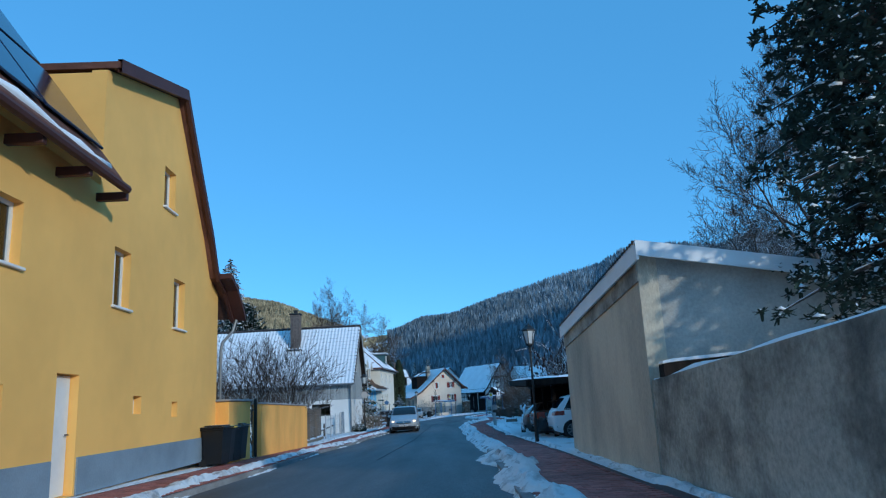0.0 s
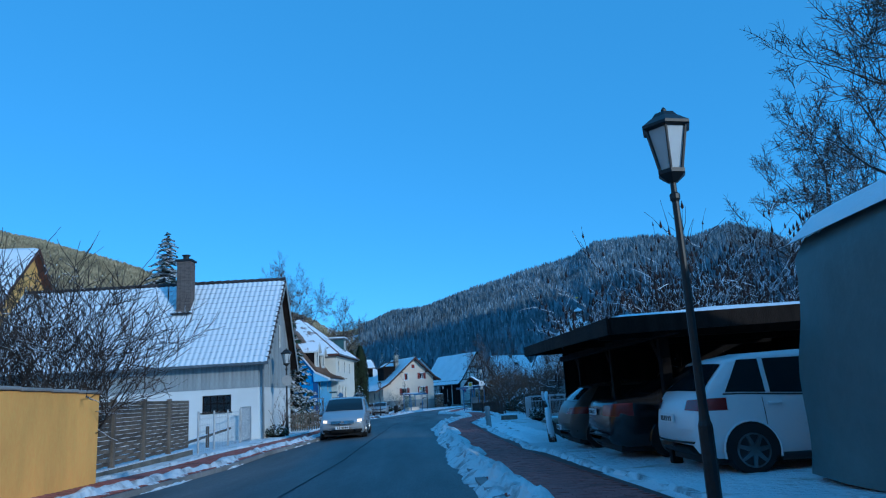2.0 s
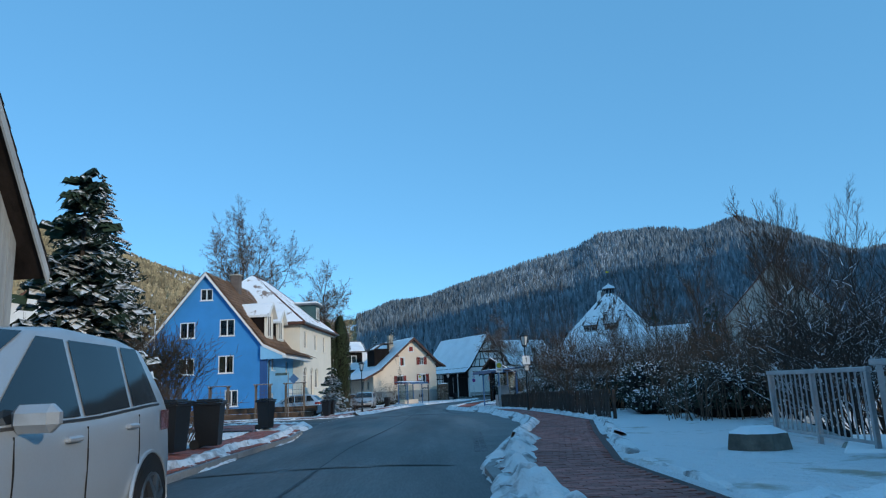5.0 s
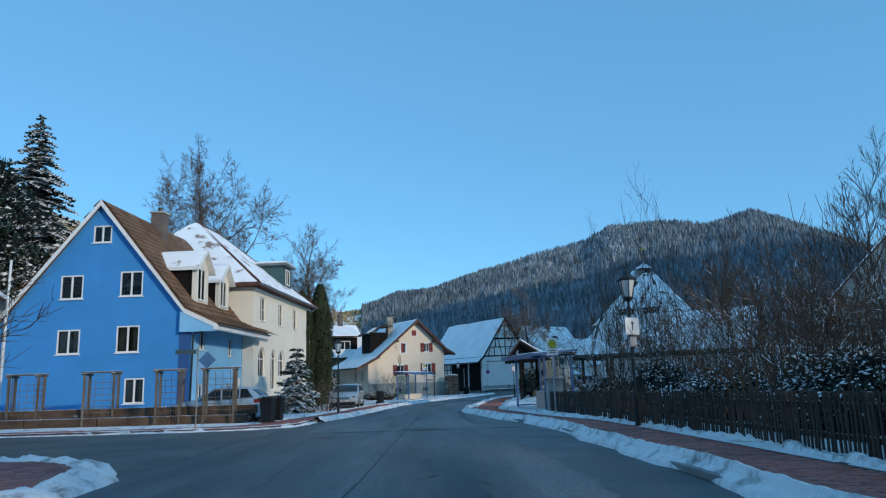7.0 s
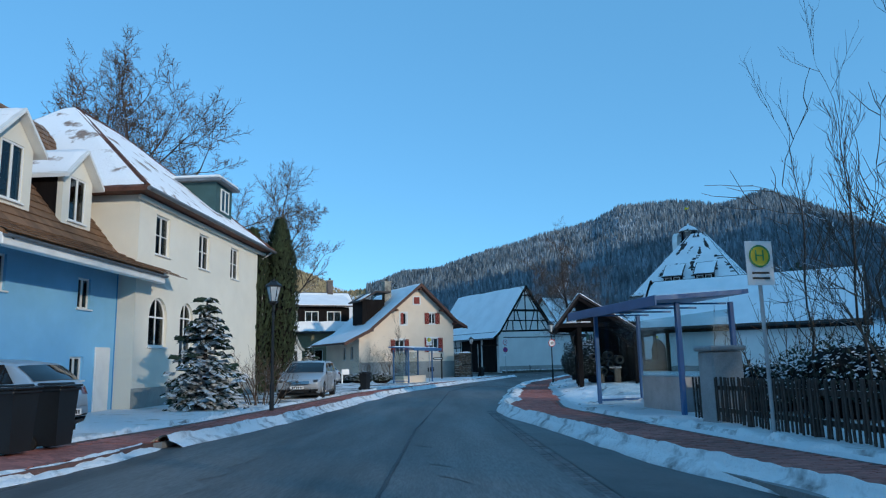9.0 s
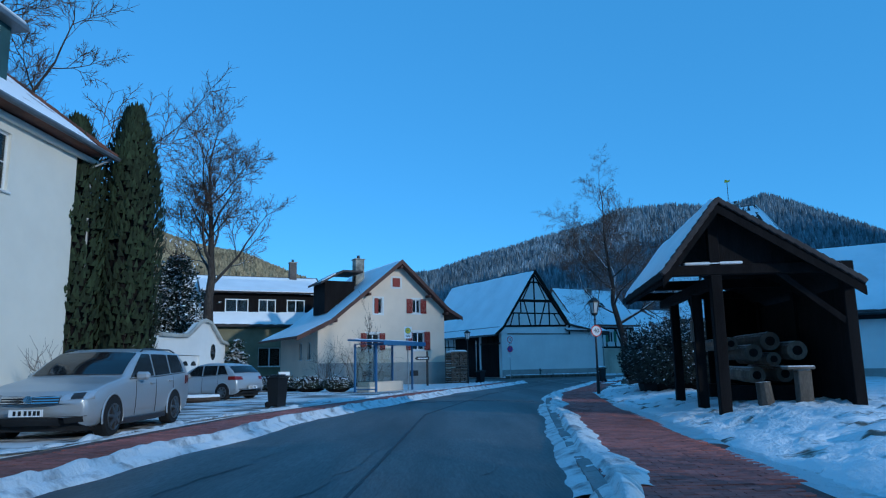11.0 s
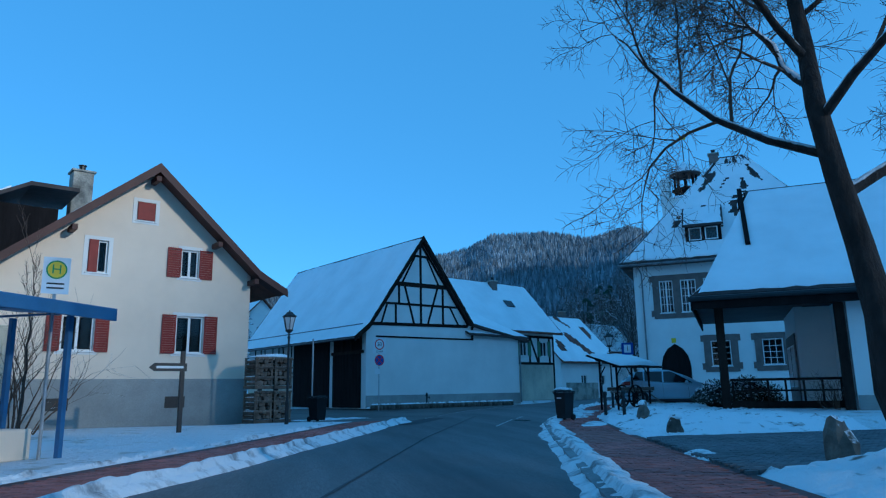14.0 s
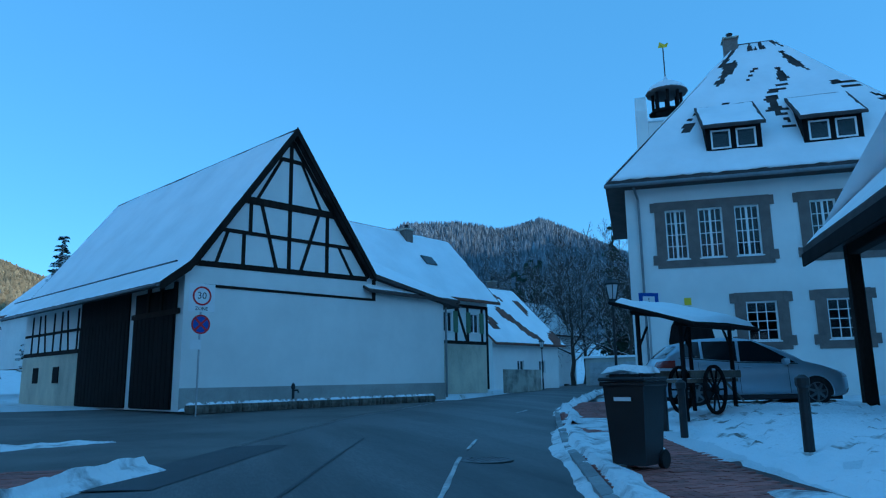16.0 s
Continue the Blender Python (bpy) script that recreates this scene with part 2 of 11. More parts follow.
SILVER = mat("silver_car_paint", (0.42, 0.455, 0.49), 0.28, 0.04, 1, 60, 0.0, metal=0.35, spec=0.6)
SILVER_B = mat("blue_silver_car_paint", (0.42, 0.50, 0.57), 0.3, 0.05, 1, 60, 0.0, metal=0.5, spec=0.6)
CAR_W = mat("white_car_paint", (0.75, 0.76, 0.77), 0.3, 0.04, 1, 60, 0.0, spec=0.6)
CAR_K = mat("black_car_paint", (0.015, 0.016, 0.02), 0.2, 0.05, 1, 60, 0.0, spec=0.7)
CAR_G = mat("grey_car_paint", (0.09, 0.085, 0.08), 0.3, 0.05, 1, 60, 0.0, metal=0.4, spec=0.6)
CHROME = mat("chrome", (0.7, 0.7, 0.7), 0.15, 0.02, 1, 40, 0.0, metal=1.0)
TAIL = mat("red_tail_lens", (0.17, 0.010, 0.009), 0.2, 0.05, 3, 40, 0.0, spec=0.6)
LENS = mat("clear_headlamp_lens", (0.55, 0.57, 0.6), 0.1, 0.05, 3, 40, 0.0, metal=0.5)
HEADLIGHT = emit_mat("lit_headlamp", (1.0, 0.66, 0.34), 1.25)
SOLAR = mat("solar_panel", (0.012, 0.02, 0.05), 0.12, 0.1, 1, 10, 0.0, spec=0.6)
COBBLE_I = mat("granite_setts", (0.12, 0.12, 0.125), 0.7, 0.25, 1, 14, 0.4, island=0.25)
BARK_W = mat("snow_covered_bark", (0.06, 0.046, 0.037), 0.9, 0.35, 2.5, 10, 1.0, snow=0.75, dist=0.05)
TWIG_W = mat("snow_laden_twigs", (0.07, 0.052, 0.042), 0.9, 0.2, 1.2, 14, 0.2, snow=0.85)
TWIG_R = mat("reddish_twigs", (0.16, 0.085, 0.045), 0.9, 0.2, 1.2, 14, 0.2, snow=0.15)
TWIG_DK = mat("dark_frosted_twigs", (0.055, 0.04, 0.032), 0.9, 0.2, 1.2, 14, 0.2, snow=0.38)

# ---- kit ----
from mathutils.geometry import tessellate_polygon

KN = [-300, 0, 18, 36, 57, 74, 95, 117, 137, 150, 165, 260, 3000]
KZ = [.1, 0, -.3, -.68, -.7, -.9, -1.22, -1.37, -1.53, -1.5, -1.4, -1.3, -1.3]


def G(y):
    """Height of the road along the street."""
    return float(np.interp(y, KN, KZ))


class Mesh:
    """Gathers vertices and faces of one part."""
    def __init__(self):
        self.v, self.f = [], []

    def add(self, vs, fs):
        k = len(self.v)
        self.v += [tuple(p) for p in vs]
        self.f += [tuple(k + i for i in q) for q in fs]
        return self

    def box(self, x0, y0, z0, x1, y1, z1, m=None):
        vs = [(x, y, z) for z in (z0, z1) for y in (y0, y1) for x in (x0, x1)]
        if m is not None:
            vs = [m @ Vector(p) for p in vs]
        return self.add(vs, [(0, 2, 3, 1), (4, 5, 7, 6), (0, 1, 5, 4), (2, 6, 7, 3), (0, 4, 6, 2), (1, 3, 7, 5)])

    def cbox(self, x0, y0, z0, x1, y1, z1, c=0.02, m=None):
        """A box with chamfered edges."""
        vs = []
        lo, hi = (x0, y0, z0), (x1, y1, z1)
        idx = {}
        for ax in range(3):
            for sx in (0, 1):
                for sy in (0, 1):
                    for sz in (0, 1):
                        s = (sx, sy, sz)
                        p = [(hi[i] - c if s[i] else lo[i] + c) for i in range(3)]
                        p[ax] = hi[ax] if s[ax] else lo[ax]
                        idx[ax, s] = len(vs)
                        vs.append(Vector(p))
        fs = []
        for ax in range(3):
            u, w = (ax + 1) % 3, (ax + 2) % 3
            for side in (0, 1):
                q = []
                for a, b in ((0, 0), (1, 0), (1, 1), (0, 1)):
                    s = [0, 0, 0]
                    s[ax], s[u], s[w] = side, a, b
                    q.append(idx[ax, tuple(s)])
                fs.append(q if side else q[::-1])
            for a in (0, 1):
                for b in (0, 1):
                    s0, s1 = [0, 0, 0], [0, 0, 0]
                    s0[u], s0[w], s1[u], s1[w], s1[ax] = a, b, a, b, 1
                    q = [idx[u, tuple(s0)], idx[u, tuple(s1)], idx[w, tuple(s1)], idx[w, tuple(s0)]]
                    fs.append(q if a != b else q[::-1])
        for sx in (0, 1):
            for sy in (0, 1):
                for sz in (0, 1):
                    s = (sx, sy, sz)
                    q = [idx[0, s], idx[1, s], idx[2, s]]
                    fs.append(q if (sx + sy + sz) % 2 else q[::-1])
        if m is not None:
            vs = [m @ p for p in vs]
        return self.add(vs, fs)

    def tube(self, pts, rs, n=6, cap=True):
        """A tapered tube through points."""
        pts = [Vector(p) for p in pts]
        if not hasattr(rs, "__len__"):
            rs = [rs] * len(pts)
        k = len(self.v)
        side = None
        for i, p in enumerate(pts):
            d = (pts[min(i + 1, len(pts) - 1)] - pts[max(i - 1, 0)]).normalized()
            if side is None:
                side = d.orthogonal().normalized()
            else:
                side = (side - d * side.dot(d)).normalized()
            up = d.cross(side)
            for j in range(n):
                a = 2 * math.pi * j / n
                self.v.append(tuple(p + (side * math.cos(a) + up * math.sin(a)) * rs[i]))
        for i in range(len(pts) - 1):
            for j in range(n):
                a, b = k + i * n + j, k + i * n + (j + 1) % n
                self.f.append((a, b, b + n, a + n))
        if cap:
            self.f.append(tuple(k + j for j in range(n))[::-1])
            self.f.append(tuple(k + (len(pts) - 1) * n + j for j in range(n)))
        return self

    def lathe(self, prof, n=12, c=(0, 0), phase=0.0):
        """A turned or many-sided form from (radius, height) pairs."""
        k = len(self.v)
        for r, z in prof:
            for j in range(n):
                a = 2 * math.pi * j / n + phase
                self.v.append((c[0] + r * math.cos(a), c[1] + r * math.sin(a), z))
        for i in range(len(prof) - 1):
            for j in range(n):
                a, b = k + i * n + j, k + i * n + (j + 1) % n
                self.f.append((a, b, b + n, a + n))
        self.f.append(tuple(k + j for j in range(n))[::-1])
        self.f.append(tuple(k + (len(prof) - 1) * n + j for j in range(n)))
        return self

    def prism(self, poly, depth, m, holes=()):
        """A flat outline with holes (u, v), given thickness along w, laid into place by m (u, v, w)."""
        loops = [[Vector((u, v, 0)) for u, v in lp] for lp in (poly, *holes)]
        flat = [p for lp in loops for p in lp]
        tris = tessellate_polygon(loops)
        area = sum(a[0] * b[1] - b[0] * a[1] for a, b in zip(poly, list(poly[1:]) + [poly[0]]))
        k, nf = len(self.v), len(flat)
        for w in (0, depth):
            self.v += [tuple(m @ Vector((p.x, p.y, w))) for p in flat]
        for t in tris:
            a, b, c = (flat[i] for i in t)
            ccw = (b - a).cross(c - a).z > 0
            t = tuple(t) if ccw else tuple(reversed(t))
            self.f.append(tuple(k + i for i in reversed(t)))
            self.f.append(tuple(k + nf + i for i in t))
        s = 0
        for lp in loops:
            q = len(lp)
            for i in range(q):
                a, b = k + s + i, k + s + (i + 1) % q
                self.f.append((a, b, b + nf, a + nf))
            s += q
        return self

    def data(self, name, material, smooth=False):
        d = bpy.data.meshes.new(name)
        d.from_pydata(self.v, [], self.f)
        if material:
            d.materials.append(material)
        if smooth:
            d.polygons.foreach_set("use_smooth", [True] * len(d.polygons))
        d.validate()
        return d


def fix(d):
    """Turns all faces of a closed mesh outwards."""
    bm = bmesh.new()
    bm.from_mesh(d)
    bmesh.ops.recalc_face_normals(bm, faces=bm.faces)
    bm.to_mesh(d)
    bm.free()
    return d


def part(name, bm, material, parent, label="", smooth=False, m=None, tidy=True):
    """One mesh object under a thing or a part."""
    d = bm.data(name, material, smooth) if isinstance(bm, Mesh) else bm
    if tidy and isinstance(bm, Mesh) and len(d.polygons) < 6000:
        fix(d)
    ob = new(name, d)
    ob.parent = parent
    if m is not None:
        ob.matrix_basis = m
    return tagged(ob, label)


def thing(name, at, rz=0, label="", category="", group="", kind=""):
    ob = new(name)
    ob.empty_display_size = 0.2
    ob.matrix_basis = pose(*at, 0, 0, rz)
    return tagged(ob, label, category, group, kind)


def solid(name, bm, material, label="", category="", group="", kind="", smooth=False, m=None, tidy=True):
    """A thing that is one mesh."""
    ob = part(name, bm, material, None, label, smooth, m, tidy)
    return tagged(ob, label, category, group, kind)


def share(name, ob_data, parent, m, label=""):
    ob = new(name, ob_data)
    ob.parent = parent
    ob.matrix_basis = m
    return tagged(ob, label)


def rect(u0, v0, u1, v1):
    return [(u0, v0), (u1, v0), (u1, v1), (u0, v1)]


# Frames of a wall: u runs along the wall, v up, w out of it (towards the viewer outside).
def face_front(y=0.0):      # wall that looks to -y
    return Matrix(((1, 0, 0, 0), (0, 0, -1, y), (0, 1, 0, 0), (0, 0, 0, 1)))


def face_right(x, y0=0.0):  # wall that looks to +x, u from the front backwards
    return Matrix(((0, 0, 1, x), (1, 0, 0, y0), (0, 1, 0, 0), (0, 0, 0, 1)))


def face_left(x, y0=0.0):   # wall that looks to -x, u from the front backwards
    return Matrix(((0, 0, -1, x), (1, 0, 0, y0), (0, 1, 0, 0), (0, 0, 0, 1)))


def window(parent, fm, u0, v0, u1, v1, cols=2, rows=1, frame_mat=None, depth=0.14, sill=True, curtain=False, surround=None, fw=0.06, name="window"):
    """A window in a wall's hole: frame with bars, panes, sill, and a curtain behind."""
    frame_mat = frame_mat or FRAME_W
    b = Mesh()
    T = fm @ Matrix.Translation((0, 0, -depth))
    b.prism(rect(u0, v0, u1, v1), 0.06, T, [rect(u0 + fw, v0 + fw, u1 - fw, v1 - fw)])
    iw, ih = (u1 - u0 - 2 * fw), (v1 - v0 - 2 * fw)
    for i in range(1, cols):
        c = u0 + fw + iw * i / cols
        wd = 0.045 if (cols == 2 or fw > 0.055) and i * 2 == cols else 0.018
        b.box(c - wd, v0 + fw, 0.005, c + wd, v1 - fw, 0.052, T)
    for j in range(1, rows):
        c = v0 + fw + ih * j / rows
        b.box(u0 + fw, c - 0.015, 0.008, u1 - fw, c + 0.015, 0.05, T)
    w = part(name, b, frame_mat, parent)
    p = part("pane", Mesh().box(u0 + fw, v0 + fw, 0.02, u1 - fw, v1 - fw, 0.03, T), GLASS, w)
    if sill:
        part("sill", Mesh().cbox(u0 - 0.06, v0 - 0.05, -depth + 0.05, u1 + 0.06, v0 - 0.003, 0.07, 0.008, fm), frame_mat, w)
    if surround:
        s = Mesh().prism(rect(u0 - 0.14, v0 - 0.12, u1 + 0.14, v1 + 0.14), 0.025, fm @ Matrix.Translation((0, 0, 0.002)), [rect(u0, v0, u1, v1)])
        part("surround", s, surround, w)
    if curtain:
        c = Mesh()
        n = 14
        for side in (0, 1):
            a0, a1 = (u0 + fw, u0 + fw + iw * 0.32) if side == 0 else (u1 - fw - iw * 0.32, u1 - fw)
            vs = [(a0 + (a1 - a0) * i / n, v, -depth - 0.1 + 0.025 * math.sin(i * 2.1)) for v in (v0 + fw, v1 - fw) for i in range(n + 1)]
            c.add([fm @ Vector(q) for q in vs], [(i, i + 1, i + n + 2, i + n + 1) for i in range(n)])
        part("curtain", c, CURTAIN, w, tidy=False)
    return w


def profile_z(prof, x):
    xs, zs = zip(*prof)
    return float(np.interp(x, xs, zs))


def roof_slab(prof, y0, y1, thick):
    """A bent slab along the profile (x, z), left to right, from y0 to y1."""
    b = Mesh()
    n = len(prof)
    top = [(x, z + thick) for x, z in prof]
    vs = [(x, y, z) for y in (y0, y1) for x, z in prof] + [(x, y, z) for y in (y0, y1) for x, z in top]
    fs = []
    for i in range(n - 1):
        fs += [(i, i + n, i + n + 1, i + 1), (2 * n + i, 2 * n + i + 1, 3 * n + i + 1, 3 * n + i)]
        fs += [(i, i + 1, 2 * n + i + 1, 2 * n + i), (n + i, 3 * n + i, 3 * n + i + 1, n + i + 1)]
    fs += [(0, 2 * n, 3 * n, n), (n - 1, 2 * n - 1, 4 * n - 1, 3 * n - 1)]
    return b.add(vs, fs)


def snow_sheet(prof, y0, y1, lift, thick=0.07, seed=0, step=0.3, bare=None, edge=0.12):
    """Snow lying along a roof profile: uneven thickness and a ragged rim; bare(s, y) tells where the wind has cleared it."""
    pts = [Vector((x, 0, z)) for x, z in prof]
    lens = [0]
    for a, b in zip(pts, pts[1:]):
        lens.append(lens[-1] + (b - a).length)
    ns, ny = max(2, int(lens[-1] / step)), max(2, int((y1 - y0) / step))
    b = Mesh()
    for j in range(ny + 1):
        for i in range(ns + 1):
            s, y = lens[-1] * i / ns, y0 + (y1 - y0) * j / ny
            nz = noise.noise((s * 0.8, y * 0.8, seed))
            nf = noise.noise((s * 2.5, y * 2.5, seed + 9))
            if i == 0:
                s += edge * (0.5 + 0.7 * nf)
            if i == ns:
                s -= edge * (0.5 + 0.7 * nf)
            if j == 0:
                y += edge * (0.4 + 0.8 * nf)
            if j == ny:
                y -= edge * (0.4 + 0.8 * nf)
            x = float(np.interp(s, lens, [p.x for p in pts]))
            z = float(np.interp(s, lens, [p.z for p in pts]))
            h = lift + thick * (0.75 + 0.5 * nz + 0.25 * nf)
            if i in (0, ns) or j in (0, ny):
                h = lift + 0.004
            b.v.append((x, y, z + h))
    for j in range(ny):
        for i in range(ns):
            if bare and bare((i + .5) / ns, y0 + (y1 - y0) * (j + .5) / ny):
                continue
            a = j * (ns + 1) + i
            b.f.append((a, a + 1, a + ns + 2, a + ns + 1))
    return b


def gutter(parent, x, y0, y1, z, mat_=None, r=0.07):
    b = Mesh()
    n = 6
    for y in (y0, y1):
        for rr in (r, r - 0.012):
            for i in range(n + 1):
                a = math.pi + math.pi * i / n
                b.v.append((x + rr * math.cos(a), y, z + rr * math.sin(a)))
    m = n + 1
    for i in range(n):
        b.f += [(i, i + 1, 2 * m + i + 1, 2 * m + i), (m + i, 3 * m + i, 3 * m + i + 1, m + i + 1)]
    b.f += [(0, 2 * m, 3 * m, m), (n, m + n, 3 * m + n, 2 * m + n)]
    return part("gutter", b, mat_ or ZINC, parent)


def gable_house(name, at, rz, xl, xr, D, prof, wall, label, over=(0.5, 0.5), thick=0.16, roof=None, snow=None, front=(), right=(), left=(), soffit=None, base=0.0, skip_back=False, seed=1, snow_bare=None, snow_thick=0.07, plinth=None, plinth_h=0.0, right_wall=None, group=""):
    """A house with its gable to -y. prof: underside of the roof (x, z) left to right; front/right/left: window dicts."""
    h = thing(name, at, rz, label, "house", group)
    inner = [(x, z) for x, z in prof if xl < x < xr]
    outline = [(xl, base), (xr, base), (xr, profile_z(prof, xr))] + inner[::-1] + [(xl, profile_z(prof, xl))]
    t = 0.25

    def holes(ws):
        return [rect(*w["r"]) for w in ws]
    fm, rm, lm = face_front(), face_right(xr), face_left(xl)
    part("wall", Mesh().prism(outline, -t, fm, holes(front)), wall, h, "front gable wall")
    part("wall", Mesh().prism(outline, t, Matrix(((1, 0, 0, 0), (0, 0, -1, D), (0, 1, 0, 0), (0, 0, 0, 1)))), wall, h)
    part("wall", Mesh().prism(rect(t, base, D - t, profile_z(prof, xr)), -t, rm, holes(right)), right_wall or wall, h)
    part("wall", Mesh().prism(rect(t, base, D - t, profile_z(prof, xl)), -t, lm, holes(left)), wall, h)
    part("floor", Mesh().box(xl + t, t, base, xr - t, D - t, base + 0.1), INSIDE, h)
    r = part("roof", roof_slab(prof, -over[0], D + over[1], thick), roof or TILE_D, h)
    if snow:
        part("snow_cover", snow_sheet(prof, -over[0] + 0.03, D + over[1] - 0.03, thick, snow_thick, seed, bare=snow_bare), snow, r, "snow lying on the roof", smooth=True, tidy=False)
    for ws, m in ((front, fm), (right, rm), (left, lm)):
        for w in ws:
            k = {a: b for a, b in w.items() if a not in ("r", "shutters", "door")}
            window(h, m, *w["r"], **k)
            if "shutters" in w:
                u0, v0, u1, v1 = w["r"]
                sw = w["shutters"]
                for s0, s1 in ((u0 - sw - 0.02, u0 - 0.02), (u1 + 0.02, u1 + sw + 0.02)):
                    sb = Mesh().prism(rect(s0, v0 - 0.03, s1, v1 + 0.03), 0.03, m @ Matrix.Translation((0, 0, 0.03)), [rect(s0 + 0.05, v0 + 0.04, s1 - 0.05, v1 - 0.04)])
                    sh = part("shutter", sb, SHUTTER, h, "red slatted shutter")
                    k = int((v1 - v0) / 0.09)
                    for i in range(k):
                        vv = v0 + 0.05 + (v1 - v0 - 0.1) * (i + 0.5) / k
                        part("slat", Mesh().box(s0 + 0.04, vv - 0.045, 0.034, s1 - 0.04, vv + 0.03, 0.05, m), SHUTTER, sh)
    if plinth_h:
        e = 0.03
        part("plinth", Mesh().prism(rect(xl, base, xr, base + plinth_h), e, fm), plinth, h)
        part("plinth", Mesh().prism(rect(-0.03, base, D, base + plinth_h), e, rm), plinth, h)
    return h

# ---- ground, road, hills ----
LE = [(-300, -3.8), (0, -3.8), (18, -4.1), (28, -4.6), (40, -4.5), (48, -3.9), (54, -3.6), (62, -3.6), (68, -4.3), (76, -5.0), (89.5, -5.1), (97.5, -4.2), (105, -3.5), (112, -2.9), (118, -1.6), (121, -.9), (130, 1.0), (137.5, 3.3), (146, 6.2), (157, 11.2), (166, 17), (177.6, 25.2), (218, 53), (3000, 2000)]
RE = [(-300, 1.4), (22, 1.36), (31, 1.14), (44, .8), (53, .68), (58, 1.6), (64, 2.85), (69, 2.95), (80, 3.0), (83, 2.8), (88.5, 2.05), (97.5, 1.25), (101, 1.65), (106, 2.25), (114, 3.3), (118.6, 4.0), (124, 5.0), (128.5, 6.3), (137, 8.9), (143, 10.8), (147, 12.6), (152, 15.1), (157, 17.7), (170, 26.5), (185, 37), (218, 61), (3000, 2010)]


def xl(y):
    return float(np.interp(y, [p[0] for p in LE], [p[1] for p in LE]))


def xr(y):
    return float(np.interp(y, [p[0] for p in RE], [p[1] for p in RE]))


SKYLINE = [(-180, 9), (-140, 12), (-100, 15), (-60, 15), (-40, 14), (-31, 12.6), (-27, 11.8), (-24, 10.9), (-20, 9.4), (-15, 8.4), (-12, 7.4), (-10, 6.6), (-8, 5.4), (-5.5, 5.6), (-3, 6.5), (0, 6.8), (4, 8.1), (8, 8.9), (13, 9.8), (15, 10.9), (19, 11.1), (22.4, 10.6), (25.7, 11.2), (28, 10.3), (31, 8.8), (33.5, 7.5), (38, 8), (50, 9), (65, 7), (90, 6), (160, 6), (180, 9)]
HILL_R = 1250.0


def hill(x, y):
    """Height of the valley's sides above its floor."""
    dx, dy = x, y - 70
    r = math.hypot(dx, dy)
    az = math.degrees(math.atan2(dx, dy))
    el = float(np.interp(az, [p[0] for p in SKYLINE], [p[1] for p in SKYLINE]))
    top = HILL_R * math.tan(math.radians(el)) * 0.985
    r0 = float(np.interp(abs(az), [0, 25, 60, 180], [240, 230, 95, 95]))
    s = min(1, max(0, (r - r0) / (HILL_R - r0)))
    h = top * (0.35 * s + 0.65 * s * s * (3 - 2 * s))
    h += 14 * s * noise.noise((x * 0.004, y * 0.004, 3)) + 5 * s * noise.noise((x * 0.015, y * 0.015, 5))
    if r > HILL_R:
        h -= (r - HILL_R) * 0.15
    # unseen steep ridge added on the sunny side to shade the street's far end
    s2, q2 = 0.7071 * (x + y), 0.7071 * (y - x)
    if q2 < -120 and az > 66:
        tall = min(320, max(20, 136.5 + 0.9 * (s2 - 103))) * min(1, (az - 66) / 8)
        f = min(1, (-120 - q2) / 250)
        h = max(h, tall * f * f * (3 - 2 * f))
    return h


def in_side_street(y):
    return 67 < y < 89 or 147 < y < 168


def strip(y0, y1, step, cols, zs):
    """A loft along the street: cols(y) gives x across, zs(y, i) the height."""
    b = Mesh()
    n = max(2, int(round((y1 - y0) / step)))
    k = len(cols(y0))
    for j in range(n + 1):
        y = y0 + (y1 - y0) * j / n
        for i, x in enumerate(cols(y)):
            b.v.append((x, y, zs(y, i, x)))
    for j in range(n):
        for i in range(k - 1):
            a = j * k + i
            b.f.append((a, a + 1, a + k + 1, a + k))
    return b


# The ground: one sheet from hill to hill, sunk under road and pavements.
LOFF = [-1500, -1250, -1000, -800, -620, -480, -360, -270, -200, -150, -110, -80, -60, -45, -34, -26, -20, -15, -11, -8, -6, -4.5, -3.4, -2.5, -1.75, -1.6]
ROFF = [1.6, 1.75, 2.5, 3.4, 4.5, 6, 8, 11, 15, 20, 26, 34, 45, 60, 80, 110, 150, 200, 270, 360, 480, 620, 800, 1000, 1250, 1500]


def ground_cols(y):
    return [xl(y) + o for o in LOFF] + [xl(y) * 0.5 + xr(y) * 0.5] + [xr(y) + o for o in ROFF]


def bank(x, y):
    """The verge beyond the pavement lies a little higher, but for the hall's forecourt."""
    k = min(1, max(0, (abs(y - 132.2) - 2.6) / 1.2))
    return 0.25 * k * min(1, max(0, (x - xr(y) - 2.4) / 1.5)) * min(1, max(0, (y - 97) / 6)) * min(1, max(0, (160 - y) / 8))


def gully_x(y):
    """Edge of the stream's gully beside the pavement."""
    return float(np.interp(y, [36, 40.6, 43.1, 46, 50.6, 54, 64], [4.5, 4.14, 4.42, 4.88, 5.84, 6.6, 9.0]))


